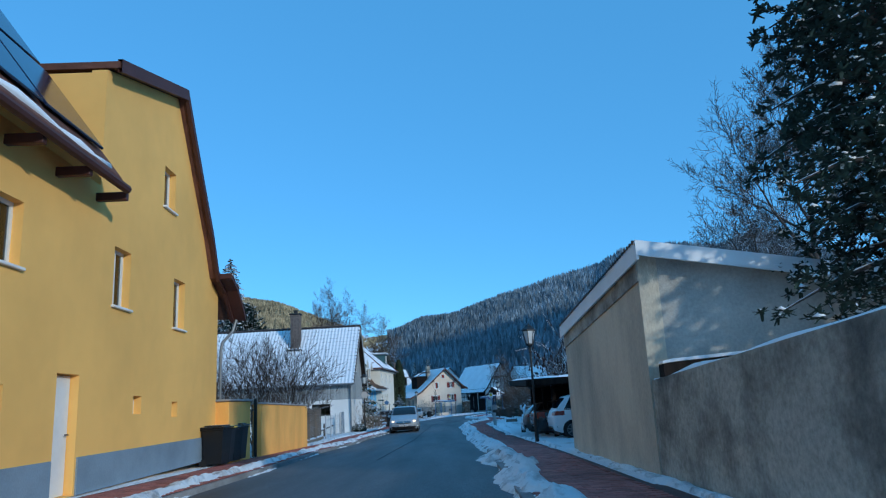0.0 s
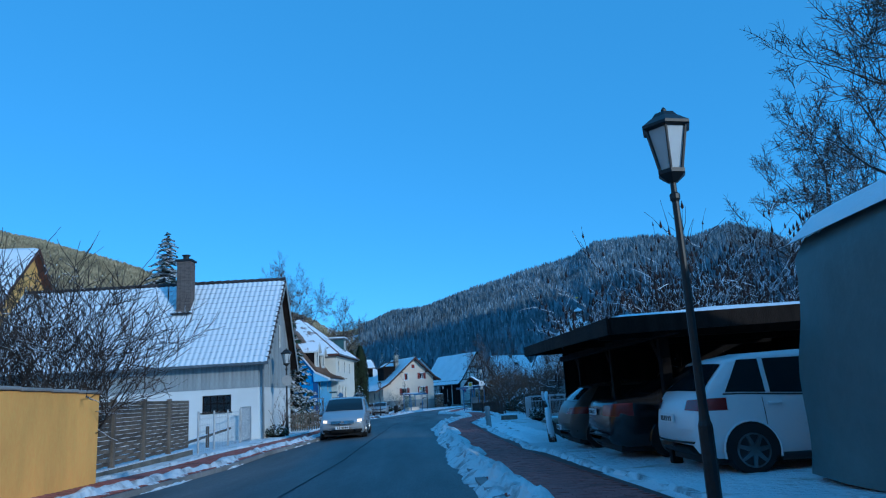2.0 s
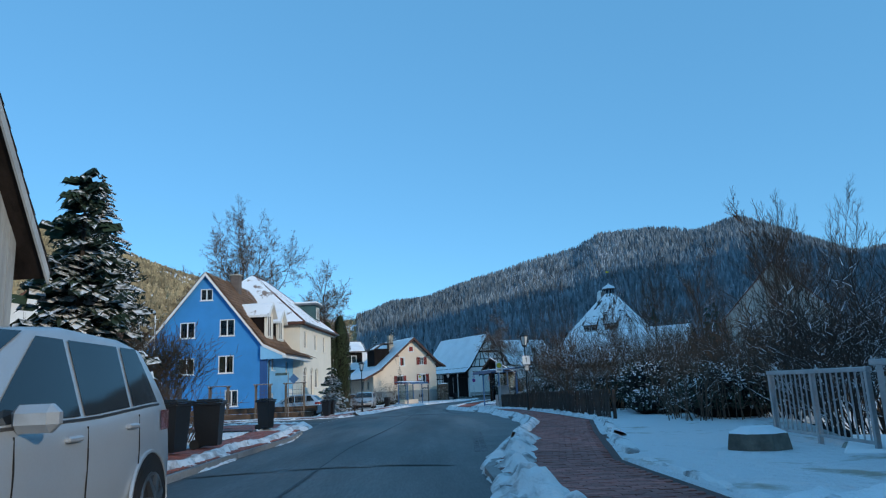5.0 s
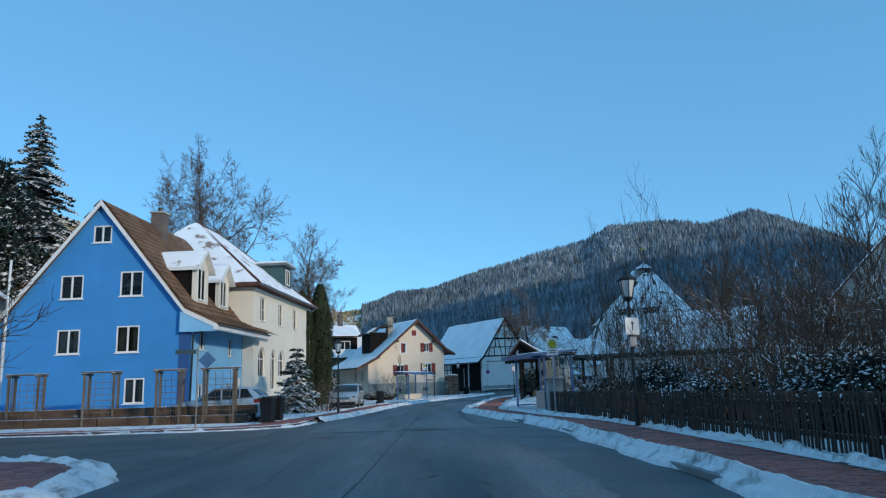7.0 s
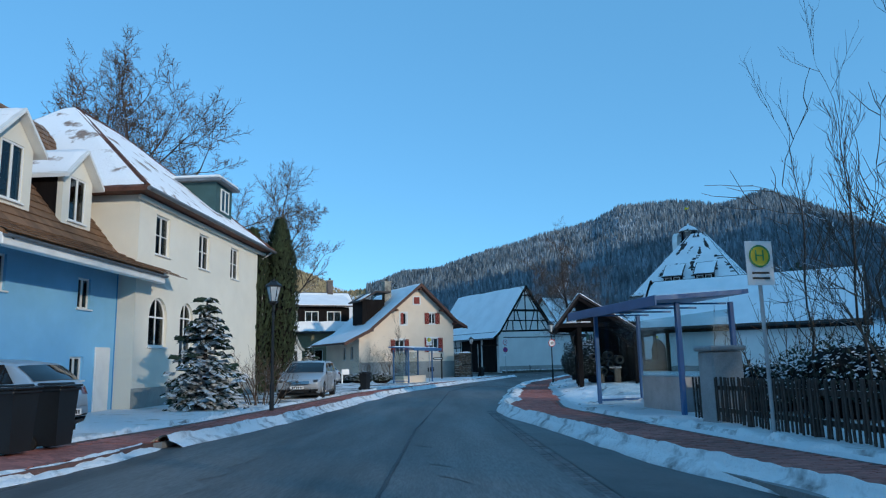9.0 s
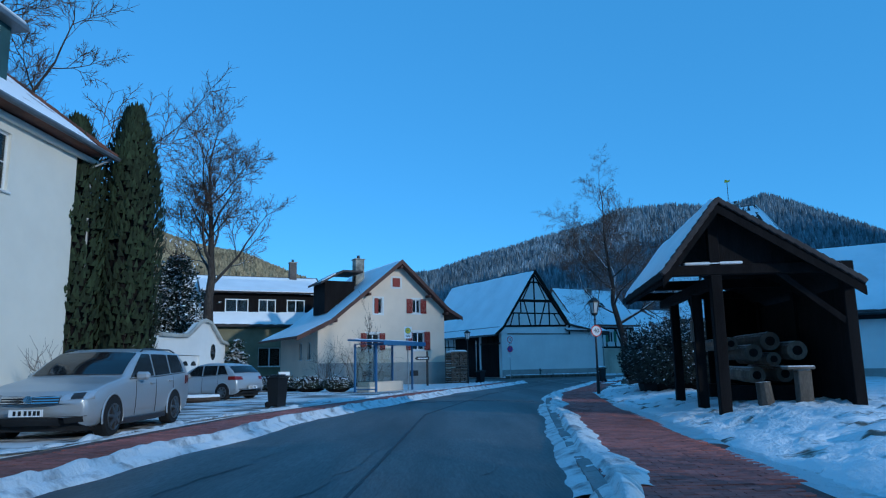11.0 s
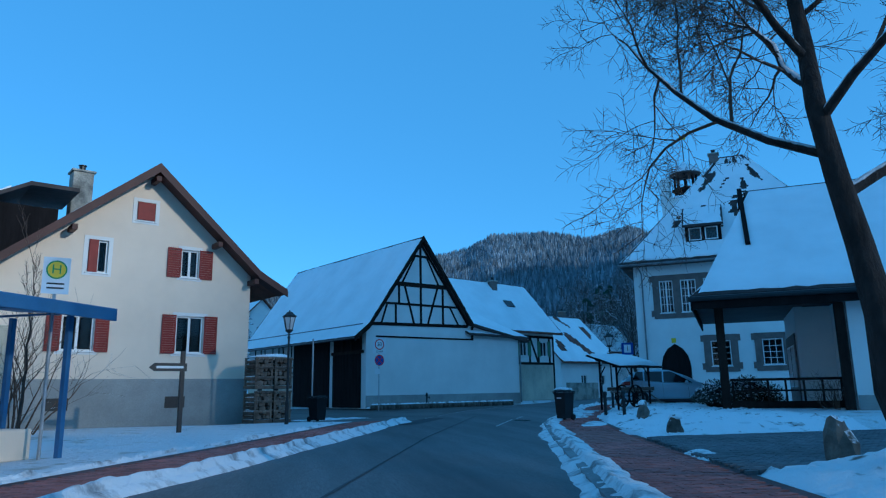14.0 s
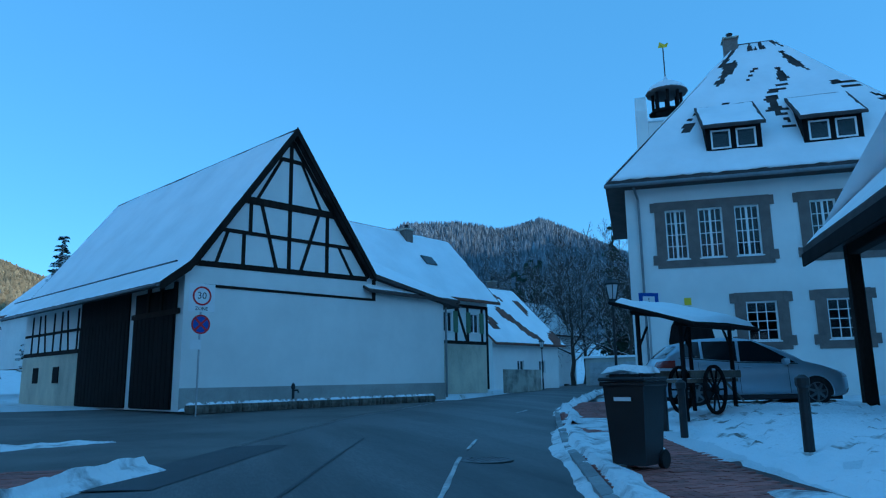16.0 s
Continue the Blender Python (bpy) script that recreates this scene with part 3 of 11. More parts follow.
def ground_z(y, i, x):
    n = len(LOFF)
    z = G(y)
    if n - 1 <= i <= n + 1:
        return z - 0.12
    if i < n - 1 and in_side_street(y) and x > xl(y) - 40:
        return z - 0.12
    if 36 < y < 64 and i > n:
        dx = x - gully_x(y)
        if dx > 0:
            z -= min(1.9, dx * 1.3) * min(1, max(0, (15 - dx) / 5)) * min(1, (y - 36) / 4) * min(1, (64 - y) / 4)
    if 129 < y < 135.5 and 7 < x < 18 and i > n:
        z -= 0.09
    return z + 0.1 + bank(x, y) + hill(x, y) + 0.03 * noise.noise((x * 0.7, y * 0.7, 0)) + 0.05 * noise.noise((x * 0.2, y * 0.2, 4))


ground_ys = [-900, -600, -400, -250, -150, -100, -70, -50, -35, -25, -15] + [-10 + 1.0 * i for i in range(261)] + [260, 275, 300, 330, 370, 420, 480, 560, 660, 780, 900, 1050, 1200, 1350, 1500, 1700]
gb = Mesh()
gk = len(ground_cols(0))
for y in ground_ys:
    yy = min(max(y, -10), 250)
    base_x = xl(yy)
    for i, x in enumerate(ground_cols(yy)):
        gb.v.append((x, y, ground_z(y, i, x)))
for j in range(len(ground_ys) - 1):
    for i in range(gk - 1):
        a = j * gk + i
        gb.f.append((a, a + 1, a + gk + 1, a + gk))
GROUND = mat("snow_covered_ground", (0.76, 0.78, 0.80), 0.8, 0.1, 1.1, 5.5, 1.0, dirt=(0.42, 0.40, 0.33), dist=0.16, ramp=(0.30, 0.42))
solid("ground", gb, GROUND, "snow-covered valley ground rising to wooded hillsides", "ground", kind="structure", smooth=True, tidy=False)

solid("road", strip(-40, 250, 1, lambda y: [xl(y), xl(y) * .75 + xr(y) * .25, (xl(y) + xr(y)) / 2, xl(y) * .25 + xr(y) * .75, xr(y)], lambda y, i, x: G(y) + (0, .04, .055, .04, 0)[i]), ASPHALT,
      "dark asphalt village road, damp with worn wheel tracks", "road", kind="structure", smooth=True, tidy=False)
solid("side_road", strip(67, 89.5, 0.5, lambda y: [-60, -30, -15, xl(y)], lambda y, i, x: G(y) + 0.004 - (0.1 if y < 77.5 - 0.5 * max(0, x + 10) and x > -200 and y < 76 + (xl(y) - x) * .2 else 0)), ASPHALT_OLD,
      "grey asphalt side street joining the village road", "road", kind="structure", smooth=True, tidy=False)
solid("side_road", strip(147, 168, 0.5, lambda y: [-40, -20, -5, xl(y)], lambda y, i, x: G(y) + 0.004), ASPHALT_OLD,
      "old grey asphalt lane beside the timbered barn", "road", kind="structure", smooth=True, tidy=False)


def lump(y, x, s):
    return noise.noise((x * 2.3, y * 2.3, s)) * 0.55 + noise.noise((x * 5.2, y * 5.2, s + 3)) * 0.45


def snow_bank(y0, y1, off, w, h, seed, label, side, even=0.75):
    """Ploughed snow along the kerb: lumps and crumbs with gaps where it has melted."""
    f = xl if side < 0 else xr
    n = 13

    def cols(y):
        c = f(y) + side * (off + 0.2 * noise.noise((y * 0.35, seed, 1)))
        ww = w * (1 + 0.5 * noise.noise((y * 0.3, seed, 2)) + 0.25 * noise.noise((y * 1.3, seed, 7)))
        return [c + side * ww * (i / (n - 1) - 0.5) for i in range(n)]

    def zs(y, i, x):
        t = i / (n - 1)
        dome = math.sin(math.pi * t) ** 0.8
        hh = h * (even + 0.45 * noise.noise((y * 0.5, seed, 5)) + (2.55 - even) * lump(y, x, seed)) * dome - 0.025 * (1 - dome)
        z0 = G(y) + (0.0 if t < 0.5 else 0.09)
        return z0 - 0.05 if i in (0, n - 1) else z0 + max(-0.04, hh)
    return solid("snow_bank", strip(y0, y1, 0.07, cols, zs), SNOW_ROAD, label, "snow", kind="stuff", smooth=True, tidy=False)


snow_bank(-10, 67, 0.3, 0.75, 0.09, 3, "ploughed snow ridge along the kerb", -1, 1.1)
snow_bank(90, 147, -0.12, 0.62, 0.07, 5, "thin ploughed snow along the kerb", -1, 1.6)
snow_bank(-10, 57, 0.2, 0.85, 0.16, 8, "lumpy ploughed snow heap along the gutter", 1)
snow_bank(57, 101, 0.06, 0.45, 0.08, 11, "ploughed snow ridge along the bus bay", 1, 1.9)
snow_bank(101, 150, 0.15, 0.85, 0.07, 14, "thin broken ploughed snow along the kerb", 1, 1.2)
snow_bank(57, 97, 1.95, 0.5, 0.09, 21, "snow lying along the foot of the fence", 1)
snow_bank(-6, 57, 1.85, 0.5, 0.07, 22, "snow lying along the pavement's inner edge", 1)
snow_bank(28, 66, 1.75, 0.45, 0.07, 23, "snow lying along the garden edge", -1)
snow_bank(90, 146, 1.85, 0.5, 0.07, 24, "snow lying along the garden edge", -1)
snow_bank(150, 230, 0.3, 0.7, 0.13, 17, "ploughed snow along the bend", 1)


def walk_base(name, y0, y1, side, w, label):
    f = xl if side < 0 else xr

    def cols(y):
        c = [f(y) + side * (w + 0.1), f(y) + side * 0.1, f(y) + side * 0.1]
        return c if side < 0 else c[::-1]

    def zs(y, i, x):
        low = i == (2 if side < 0 else 0)
        return G(y) + (-0.03 if low else 0.09)
    return solid(name, strip(y0, y1, 0.5, cols, zs), PAVE_BED, label, "pavement", kind="structure", tidy=False)


PAVE_BED = mat("paving_bed", (0.10, 0.055, 0.05), 0.75, 0.25, 0.6, 22, 0.4)
pav_l1 = walk_base("pavement_1", -10, 67, -1, 1.75, "red brick-paved pavement with snow along its edge")
pav_l2 = walk_base("pavement_2", 89.5, 147, -1, 1.6, "red brick-paved pavement in front of the gardens")
pav_r1 = walk_base("pavement_3", -10, 101, 1, 1.75, "red brick-paved pavement beside the garden fence")
pav_r2 = walk_base("pavement_4", 101, 160, 1, 1.9, "red brick-paved pavement curving with the road")

# Forest on the hillsides.
rnd = random.Random(7)


def forest(name, n, a0, a1, r0, r1, m, label, h0, h1, dens=None, wide=0.17):
    b = Mesh()
    k = 0
    while k < n:
        az = rnd.uniform(a0, a1)
        r = math.sqrt(rnd.uniform(r0 * r0, r1 * r1))
        x, y = r * math.sin(radians(az)), 70 + r * math.cos(radians(az))
        if noise.noise((x * 0.006, y * 0.006, 2)) < (dens if dens is not None else -1) + rnd.uniform(-.2, .2):
            k += 1 if rnd.random() < 0.3 else 0
            continue
        k += 1
        z = -1.5 + hill(x, y)
        h = rnd.uniform(h0, h1)
        base_r = h * rnd.uniform(wide * 0.75, wide * 1.2)
        ph = rnd.uniform(0, 6)
        for lo, hi, rr in ((0.06, 0.55, 1.0), (0.34, 0.8, 0.72), (0.62, 1.0, 0.42)):
            q = len(b.v)
            for j in range(6):
                a = ph + j * math.pi / 3
                rj = base_r * rr * (1.15 if j % 2 else 0.7) * rnd.uniform(0.85, 1.15)
                b.v.append((x + rj * math.cos(a), y + rj * math.sin(a), z + h * lo + (0 if j % 2 else h * 0.05)))
            b.v.append((x, y, z + h * hi))
            b.f += [(q + j, q + (j + 1) % 6, q + 6) for j in range(6)]
    return solid(name, b, m, label, "forest", kind="stuff", tidy=False)


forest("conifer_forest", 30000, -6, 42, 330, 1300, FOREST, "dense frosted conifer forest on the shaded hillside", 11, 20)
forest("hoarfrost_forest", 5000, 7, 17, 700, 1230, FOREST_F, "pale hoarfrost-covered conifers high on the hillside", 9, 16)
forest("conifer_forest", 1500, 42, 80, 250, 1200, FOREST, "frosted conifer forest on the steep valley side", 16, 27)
forest("larch_forest", 17000, -42, -5, 330, 1290, FOREST_L, "sunlit brown winter forest on the open hillside", 5, 10, wide=0.5)

# ---- houses ----
def W(u0, v0, u1, v1, **k):
    return dict(r=(u0, v0, u1, v1), **k)


# White farmhouse with board siding, ridge across the street
def farmhouse():
    h = thing("farmhouse", (-6.8, 52.3, G(52) + 0.02), 90, "white-rendered farmhouse with grey board siding and a snow-dusted tile roof", "house")
    xl_, xr_, D = -3.15, 2.85, 12.2
    prof = [(-3.65, 3.2), (0.3, 7.38), (3.25, 3.2)]
    lm, fm = face_left(xl_), face_front()
    z = 2.3
    win = (1.35, 1.3, 2.6, 2.02)
    part("wall", Mesh().prism(rect(xl_, 0, xr_, z), -0.25, fm), WHITE, h)
    part("wall", Mesh().prism(rect(0.25, 0, D, z), -0.25, lm, [rect(*win)]), WHITE, h)
    part("wall", Mesh().box(xr_ - 0.25, 0.25, 0, xr_, D, 3.3), WHITE, h)
    part("wall", Mesh().prism([(xl_, 0), (xr_, 0), (xr_, 3.3), (0.3, 7.3), (xl_, 3.3)], 0.25, Matrix(((1, 0, 0, 0), (0, 0, -1, D), (0, 1, 0, 0), (0, 0, 0, 1)))), WHITE, h)
    part("floor", Mesh().box(xl_ + .25, .25, 0, xr_ - .25, D - .25, 0.1), INSIDE, h)
    gw = (0.15, 4.2, 0.75, 5.35)
    # siding: upright boards with narrow joints, on the gable and along the near eave
    w = 0.19
    g = part("siding_backing", Mesh().prism([(xl_, z + .002), (xr_, z + .002), (xr_, 3.45), (0.3, 7.2), (xl_, 3.45)], -0.2, fm, [rect(*gw)]), SIDING, h)
    n = int((xr_ - xl_) / w)
    for i in range(n):
        u0, u1 = xl_ + (xr_ - xl_) * i / n + 0.004, xl_ + (xr_ - xl_) * (i + 1) / n - 0.004
        t0, t1 = profile_z(prof, u0) - 0.02, profile_z(prof, u1) - 0.02
        if u1 > gw[0] and u0 < gw[2]:
            part("board", Mesh().prism([(u0, z - 0.03), (u1, z - 0.03), (u1, gw[1]), (u0, gw[1])], 0.022, fm), SIDING, g)
            part("board", Mesh().prism([(u0, gw[3]), (u1, gw[3]), (u1, t1), (u0, t0)], 0.022, fm), SIDING, g)
        else:
            part("board", Mesh().prism([(u0, z - 0.03), (u1, z - 0.03), (u1, t1), (u0, t0)], 0.018 + 0.008 * (i % 3 == 0), fm), SIDING, g)
    g2 = part("siding_backing", Mesh().prism(rect(0, z + .002, D, 3.45), -0.2, lm), SIDING, h)
    n = int(D / w)
    bd = Mesh().prism(rect(0, z - 0.03, w - 0.008, 3.4), 0.02, lm).data("board", SIDING)
    fix(bd)
    for i in range(n):
        share("board", bd, g2, Matrix.Translation((0.006 * -(i % 2), D * i / n, 0)))
    window(h, lm, *win, cols=4, rows=2, frame_mat=DARK_WOOD, depth=0.12, fw=0.04)
    window(h, fm, *gw, cols=1, rows=1, depth=0.1, sill=False)
    # tiled roof: rows of pantiles showing through a thin coat of snow
    for side, (p0, p1) in enumerate(((prof[1], prof[0]), (prof[1], prof[2]))):
        b = Mesh()
        sl = math.hypot(p1[0] - p0[0], p1[1] - p0[1])
        rows_, per, seg = int(sl / 0.36), 0.24, 6
        y0, y1 = -0.35, D + 0.3
        nc = int((y1 - y0) / per) * seg
        ux, uz = (p1[0] - p0[0]) / sl, (p1[1] - p0[1]) / sl
        nx, nz_ = (-uz if side else uz), abs(ux)
        for r in range(rows_):
            for e in (0, 1):
                s = sl * (r + e) / rows_ + (0.02 if e else 0)
                off = 0.15 + (0.047 if e else 0.022)
                for c in range(nc + 1):
                    y = y0 + (y1 - y0) * c / nc
                    w_ = 0.022 * math.sin(2 * math.pi * c / seg) + 0.008 * noise.noise((y * 2, s * 2, 3))
                    b.v.append((p0[0] + ux * s + nx * (off + w_), y, p0[1] + uz * s + nz_ * (off + w_)))
        m = nc + 1
        for r in range(rows_):
            for c in range(nc):
                a = 2 * r * m + c
                b.f.append((a, a + 1, a + m + 1, a + m))
                if r < rows_ - 1:
                    b.f.append((a + m, a + m + 1, a + 2 * m + 1, a + 2 * m))
        rr = part("roof_tiles", b, TILE_SNOW, h, "pantiles under thin snow", tidy=False)
        dk = Mesh().add([(p0[0], y0 + .03, p0[1]), (p1[0], y0 + .03, p1[1]), (p1[0], y1 - .03, p1[1]), (p0[0], y1 - .03, p0[1]), (p0[0], y0 + .03, p0[1] + 0.15), (p1[0], y0 + .03, p1[1] + 0.12), (p1[0], y1 - .03, p1[1] + 0.12), (p0[0], y1 - .03, p0[1] + 0.15)],
            [(0, 1, 2, 3), (7, 6, 5, 4), (0, 4, 5, 1), (1, 5, 6, 2), (2, 6, 7, 3), (3, 7, 4, 0)])
        part("roof_deck", dk, DARK_WOOD, h)
        part("bargeboard", Mesh().add([(p0[0], y0 - .04, p0[1] - .1), (p1[0], y0 - .04, p1[1] - .1), (p1[0], y0 - .04, p1[1] + .1), (p0[0], y0 - .04, p0[1] + .13), (p0[0], y0, p0[1] - .1), (p1[0], y0, p1[1] - .1), (p1[0], y0, p1[1] + .1), (p0[0], y0, p0[1] + .13)],
            [(0, 1, 2, 3), (7, 6, 5, 4), (0, 4, 5, 1), (1, 5, 6, 2), (2, 6, 7, 3), (3, 7, 4, 0)]), SIDING, h)
    rd = Mesh()
    for i in range(32):
        rd.tube([(0.3, -0.36 + i * 0.4, 7.6), (0.3, 0.08 + i * 0.4, 7.57)], [0.1, 0.085], 7)
    part("ridge_tiles", rd, TILE_D, h, tidy=False)
    for i in range(17):
        vt = Mesh()
        f = (i + .5) / 17
        vt.cbox(prof[1][0] + (prof[0][0] - prof[1][0]) * f - .1, -0.4, prof[1][1] + (prof[0][1] - prof[1][1]) * f + .1, prof[1][0] + (prof[0][0] - prof[1][0]) * f + .1, -0.25, prof[1][1] + (prof[0][1] - prof[1][1]) * f + .23, 0.02)
        part("verge_tile", vt, TILE_D, h)
    c = part("chimney", Mesh().cbox(-1.25, 3.85, 5.6, -0.65, 4.5, 8.45, 0.02), BRICK_G, h, "grey brick chimney with a sheet-metal cap")
    bk = Mesh().cbox(0, 0, 0, 0.2, 0.025, 0.062, 0.004).data("brick", BRICK_G)
    for j in range(32):
        for i in range(3):
            zz = 6.1 + j * 0.072
            share("brick", bk, c, Matrix.Translation((-1.25 + (0.1 if j % 2 else 0) + i * 0.205 - (0.1 if j % 2 else 0), 3.833, zz)))
            share("brick", bk, c, Matrix.Translation((-1.235 + 0, 3.86 + i * 0.205, zz)) @ Matrix.Rotation(math.pi / 2, 4, 'Z'))
    part("cap", Mesh().cbox(-1.33, 3.77, 8.45, -0.57, 4.58, 8.55, 0.02), METAL_K, c)
    part("flue", Mesh().lathe([(0.14, 8.55), (0.14, 8.75), (0.2, 8.76), (0.2, 8.8)], 12, (-0.95, 4.17)), METAL_K, c)
    part("flashing", Mesh().cbox(-1.6, 3.7, 6.05, -0.55, 4.65, 6.12, 0.02, Matrix.Translation((0, 0, -.18))), METAL_K, c)
    part("downpipe", Mesh().tube([(xl_ - 0.5, -0.2, 3.3), (xl_ - 0.12, -0.06, 3.0), (xl_ - 0.08, -0.06, 0.05)], 0.045, 8), ZINC, h)
    part("gutter", Mesh().tube([(-3.72, -0.4, 3.27), (-3.72, D + .3, 3.27)], 0.065, 8), ZINC, h)
    return h


TILE_SNOW = mat("thin_snow_on_pantiles", (0.10, 0.085, 0.08), 0.8, 0.15, 0.8, 12, 0.5, snow=1.22)
farmhouse()

# Blue house and ivory villa
# the right wall gets a lighter blue that stands for the sun on it
h_blue = gable_house("blue_house", (-16.11, 94.2, -1.15), -3, -5.2, 4.5, 7.7,
    [(-6.2, 3.5), (-4.7, 4.75), (0, 10.5), (4.3, 5.1), (5.9, 4.35)], BLUE, "bright blue rendered house with a brown tiled roof", over=(0.25, 0.2), roof=TILE_B,
    front=[W(-.4, 8.55, .5, 9.4, depth=.06, fw=.065), W(1.05, 5.9, 2.15, 7.1, depth=.06, fw=.065), W(-1.85, 5.85, -.75, 7.0, depth=.06, fw=.065), W(1.0, 3.25, 2.1, 4.5, curtain=True, depth=.06, fw=.065), W(-1.85, 3.25, -.75, 4.4, curtain=True, depth=.06, fw=.065), W(1.5, .9, 2.45, 2.05, depth=.06, fw=.065, curtain=True)],
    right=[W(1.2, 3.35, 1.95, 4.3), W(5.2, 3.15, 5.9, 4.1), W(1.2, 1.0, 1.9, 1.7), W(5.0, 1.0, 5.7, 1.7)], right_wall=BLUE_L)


def hip_house(name, at, rz, Wd, D, eave, ridge, r0, r1, wall, label, over=0.6, roof=None, front=(), right=(), left=(), snow=None, seed=2, thick=0.14, bare=None, snow_step=0.35):
    """A house under a hipped roof; its long wall looks to -y, x from 0 to Wd; the ridge runs from r0 to r1 at mid depth."""
    h = thing(name, at, rz, label, "house")
    t = 0.3
    fm, rm, lm = face_front(), face_right(Wd), face_left(0)
    for ws, m, a, b in ((front, fm, 0, Wd), (right, rm, t, D - t), (left, lm, t, D - t)):
        hs = []
        for w in ws:
            u0, v0, u1, v1 = w["r"]
            if w.get("arch"):
                c, rr = (u0 + u1) / 2, (u1 - u0) / 2
                hs.append([(u0, v0), (u1, v0)] + [(c + rr * math.cos(math.pi * i / 8), v1 - rr + rr * math.sin(math.pi * i / 8)) for i in range(9)])
            else:
                hs.append(rect(u0, v0, u1, v1))
        part("wall", Mesh().prism(rect(a, 0, b, eave), -t, m, hs), wall, h)
    part("wall", Mesh().box(0, D - t, 0, Wd, D, eave), wall, h)
    part("floor", Mesh().box(t, t, 0, Wd - t, D - t, 0.1), INSIDE, h)
    o, e = over, eave - 0.12
    c = [(-o, -o, e), (Wd + o, -o, e), (Wd + o, D + o, e), (-o, D + o, e), (r0, D / 2, ridge), (r1, D / 2, ridge)]
    fs = [(0, 1, 5, 4), (1, 2, 5), (2, 3, 4, 5), (3, 0, 4)]
    b = Mesh().add([(x, y, z + thick) for x, y, z in c] + c[:4], fs + [(6, 7, 1, 0), (7, 8, 2, 1), (8, 9, 3, 2), (9, 6, 0, 3), (9, 8, 7, 6)])
    r = part("roof", b, roof or TILE_D, h)
    if snow:
        for q in fs:
            hip_snow(r, [Vector(c[i]) + Vector((0, 0, thick)) for i in q], snow, seed, bare, snow_step)
    for ws, m in ((front, fm), (right, rm), (left, lm)):
        for w in ws:
            u0, v0, u1, v1 = w["r"]
            k = {a: b for a, b in w.items() if a not in ("r", "arch")}
            if w.get("arch"):
                arch_window(h, m, u0, v0, u1, v1)
            else:
                window(h, m, u0, v0, u1, v1, **k)
    return h


def hip_snow(parent, quad, material, seed, bare=None, step=0.35, thick=0.07):
    """Snow on one roof plane: rows from eave to ridge, each cut to the plane's width."""
    if len(quad) == 3:
        quad = [quad[0], quad[1], quad[2], quad[2]]
    a, b_, c, d = quad
    n = max(3, int(((a + b_) / 2 - (c + d) / 2).length / step))
    k = max(3, int((b_ - a).length / step))
    up = (b_ - a).cross(d - a).normalized()
    m = Mesh()
    for j in range(n + 1):
        v = min(0.985, max(0.012, j / n))
        l, r = a.lerp(d, v), b_.lerp(c, v)
        for i in range(k + 1):
            u = min(0.99, max(0.01, i / k))
            p = l.lerp(r, u)
            nz = noise.noise((p.x * 0.9, p.y * 0.9, p.z * .9 + seed))
            rim = i in (0, k) or j in (0, n)
            if j == 0:
                p = p + (d - a).normalized() * 0.1 * (0.5 + noise.noise((p.x * 3, p.y * 3, seed)))
            m.v.append(tuple(p + up * (0.006 if rim else thick * (0.8 + 0.6 * nz))))
    for j in range(n):
        for i in range(k):
            if bare and bare(i / k, j / n):
                continue
            q = j * (k + 1) + i
            m.f.append((q, q + 1, q + k + 2, q + k + 1))
    return part("snow_cover", m, material, parent, "snow lying on the roof", smooth=True, tidy=False)


def arch_window(parent, fm, u0, v0, u1, v1, depth=0.16):
    c, rr = (u0 + u1) / 2, (u1 - u0) / 2

    def arch(e):
        return [(u0 + e, v0 + e), (u1 - e, v0 + e)] + [(c + (rr - e) * math.cos(math.pi * i / 10), v1 - rr + (rr - e) * math.sin(math.pi * i / 10)) for i in range(11)]
    T = fm @ Matrix.Translation((0, 0, -depth))
    b = Mesh().prism(arch(0), 0.06, T, [arch(0.07)])
    b.box(c - 0.03, v0 + 0.06, 0.004, c + 0.03, v1 - 0.06, 0.05, T)
    b.box(u0 + 0.06, v1 - rr - 0.03, 0.006, u1 - 0.06, v1 - rr + 0.03, 0.048, T)
    w = part("arched_window", b, FRAME_W, parent)
    part("pane", Mesh().prism(arch(0.06), 0.01, T @ Matrix.Translation((0, 0, 0.02))), GLASS, w)
    part("sill", Mesh().cbox(u0 - 0.06, v0 - 0.06, -depth + 0.05, u1 + 0.06, v0 - 0.003, 0.06, 0.008, fm), FRAME_W, w)


# villa: long front looks to +x (street)
h_villa = hip_house("villa", (-10.6, 101.45, -1.2), 90 - 3.5, 12.5, 11, 7.4, 12.3, 4.6, 7.9, CREAM2,
    "ivory-rendered villa with arched ground-floor windows and a hipped tile roof", roof=TILE_R, snow=SNOW_TILES, over=0.55,
    front=[W(1.25, 5.4, 2.35, 6.85, cols=2, rows=2), W(5.05, 5.4, 6.15, 6.85, cols=2, rows=2), W(8.65, 5.4, 9.75, 6.85, cols=2, rows=2),
           W(1.0, 2.1, 2.4, 3.85, arch=True), W(3.5, 1.3, 4.7, 3.85, arch=True), W(5.2, 2.1, 6.6, 3.85, arch=True)])

# cream house
CR = [(-8.1, 3.35), (-5.6, 4.55), (0, 9.15), (4.0, 5.6), (5.2, 4.95)]
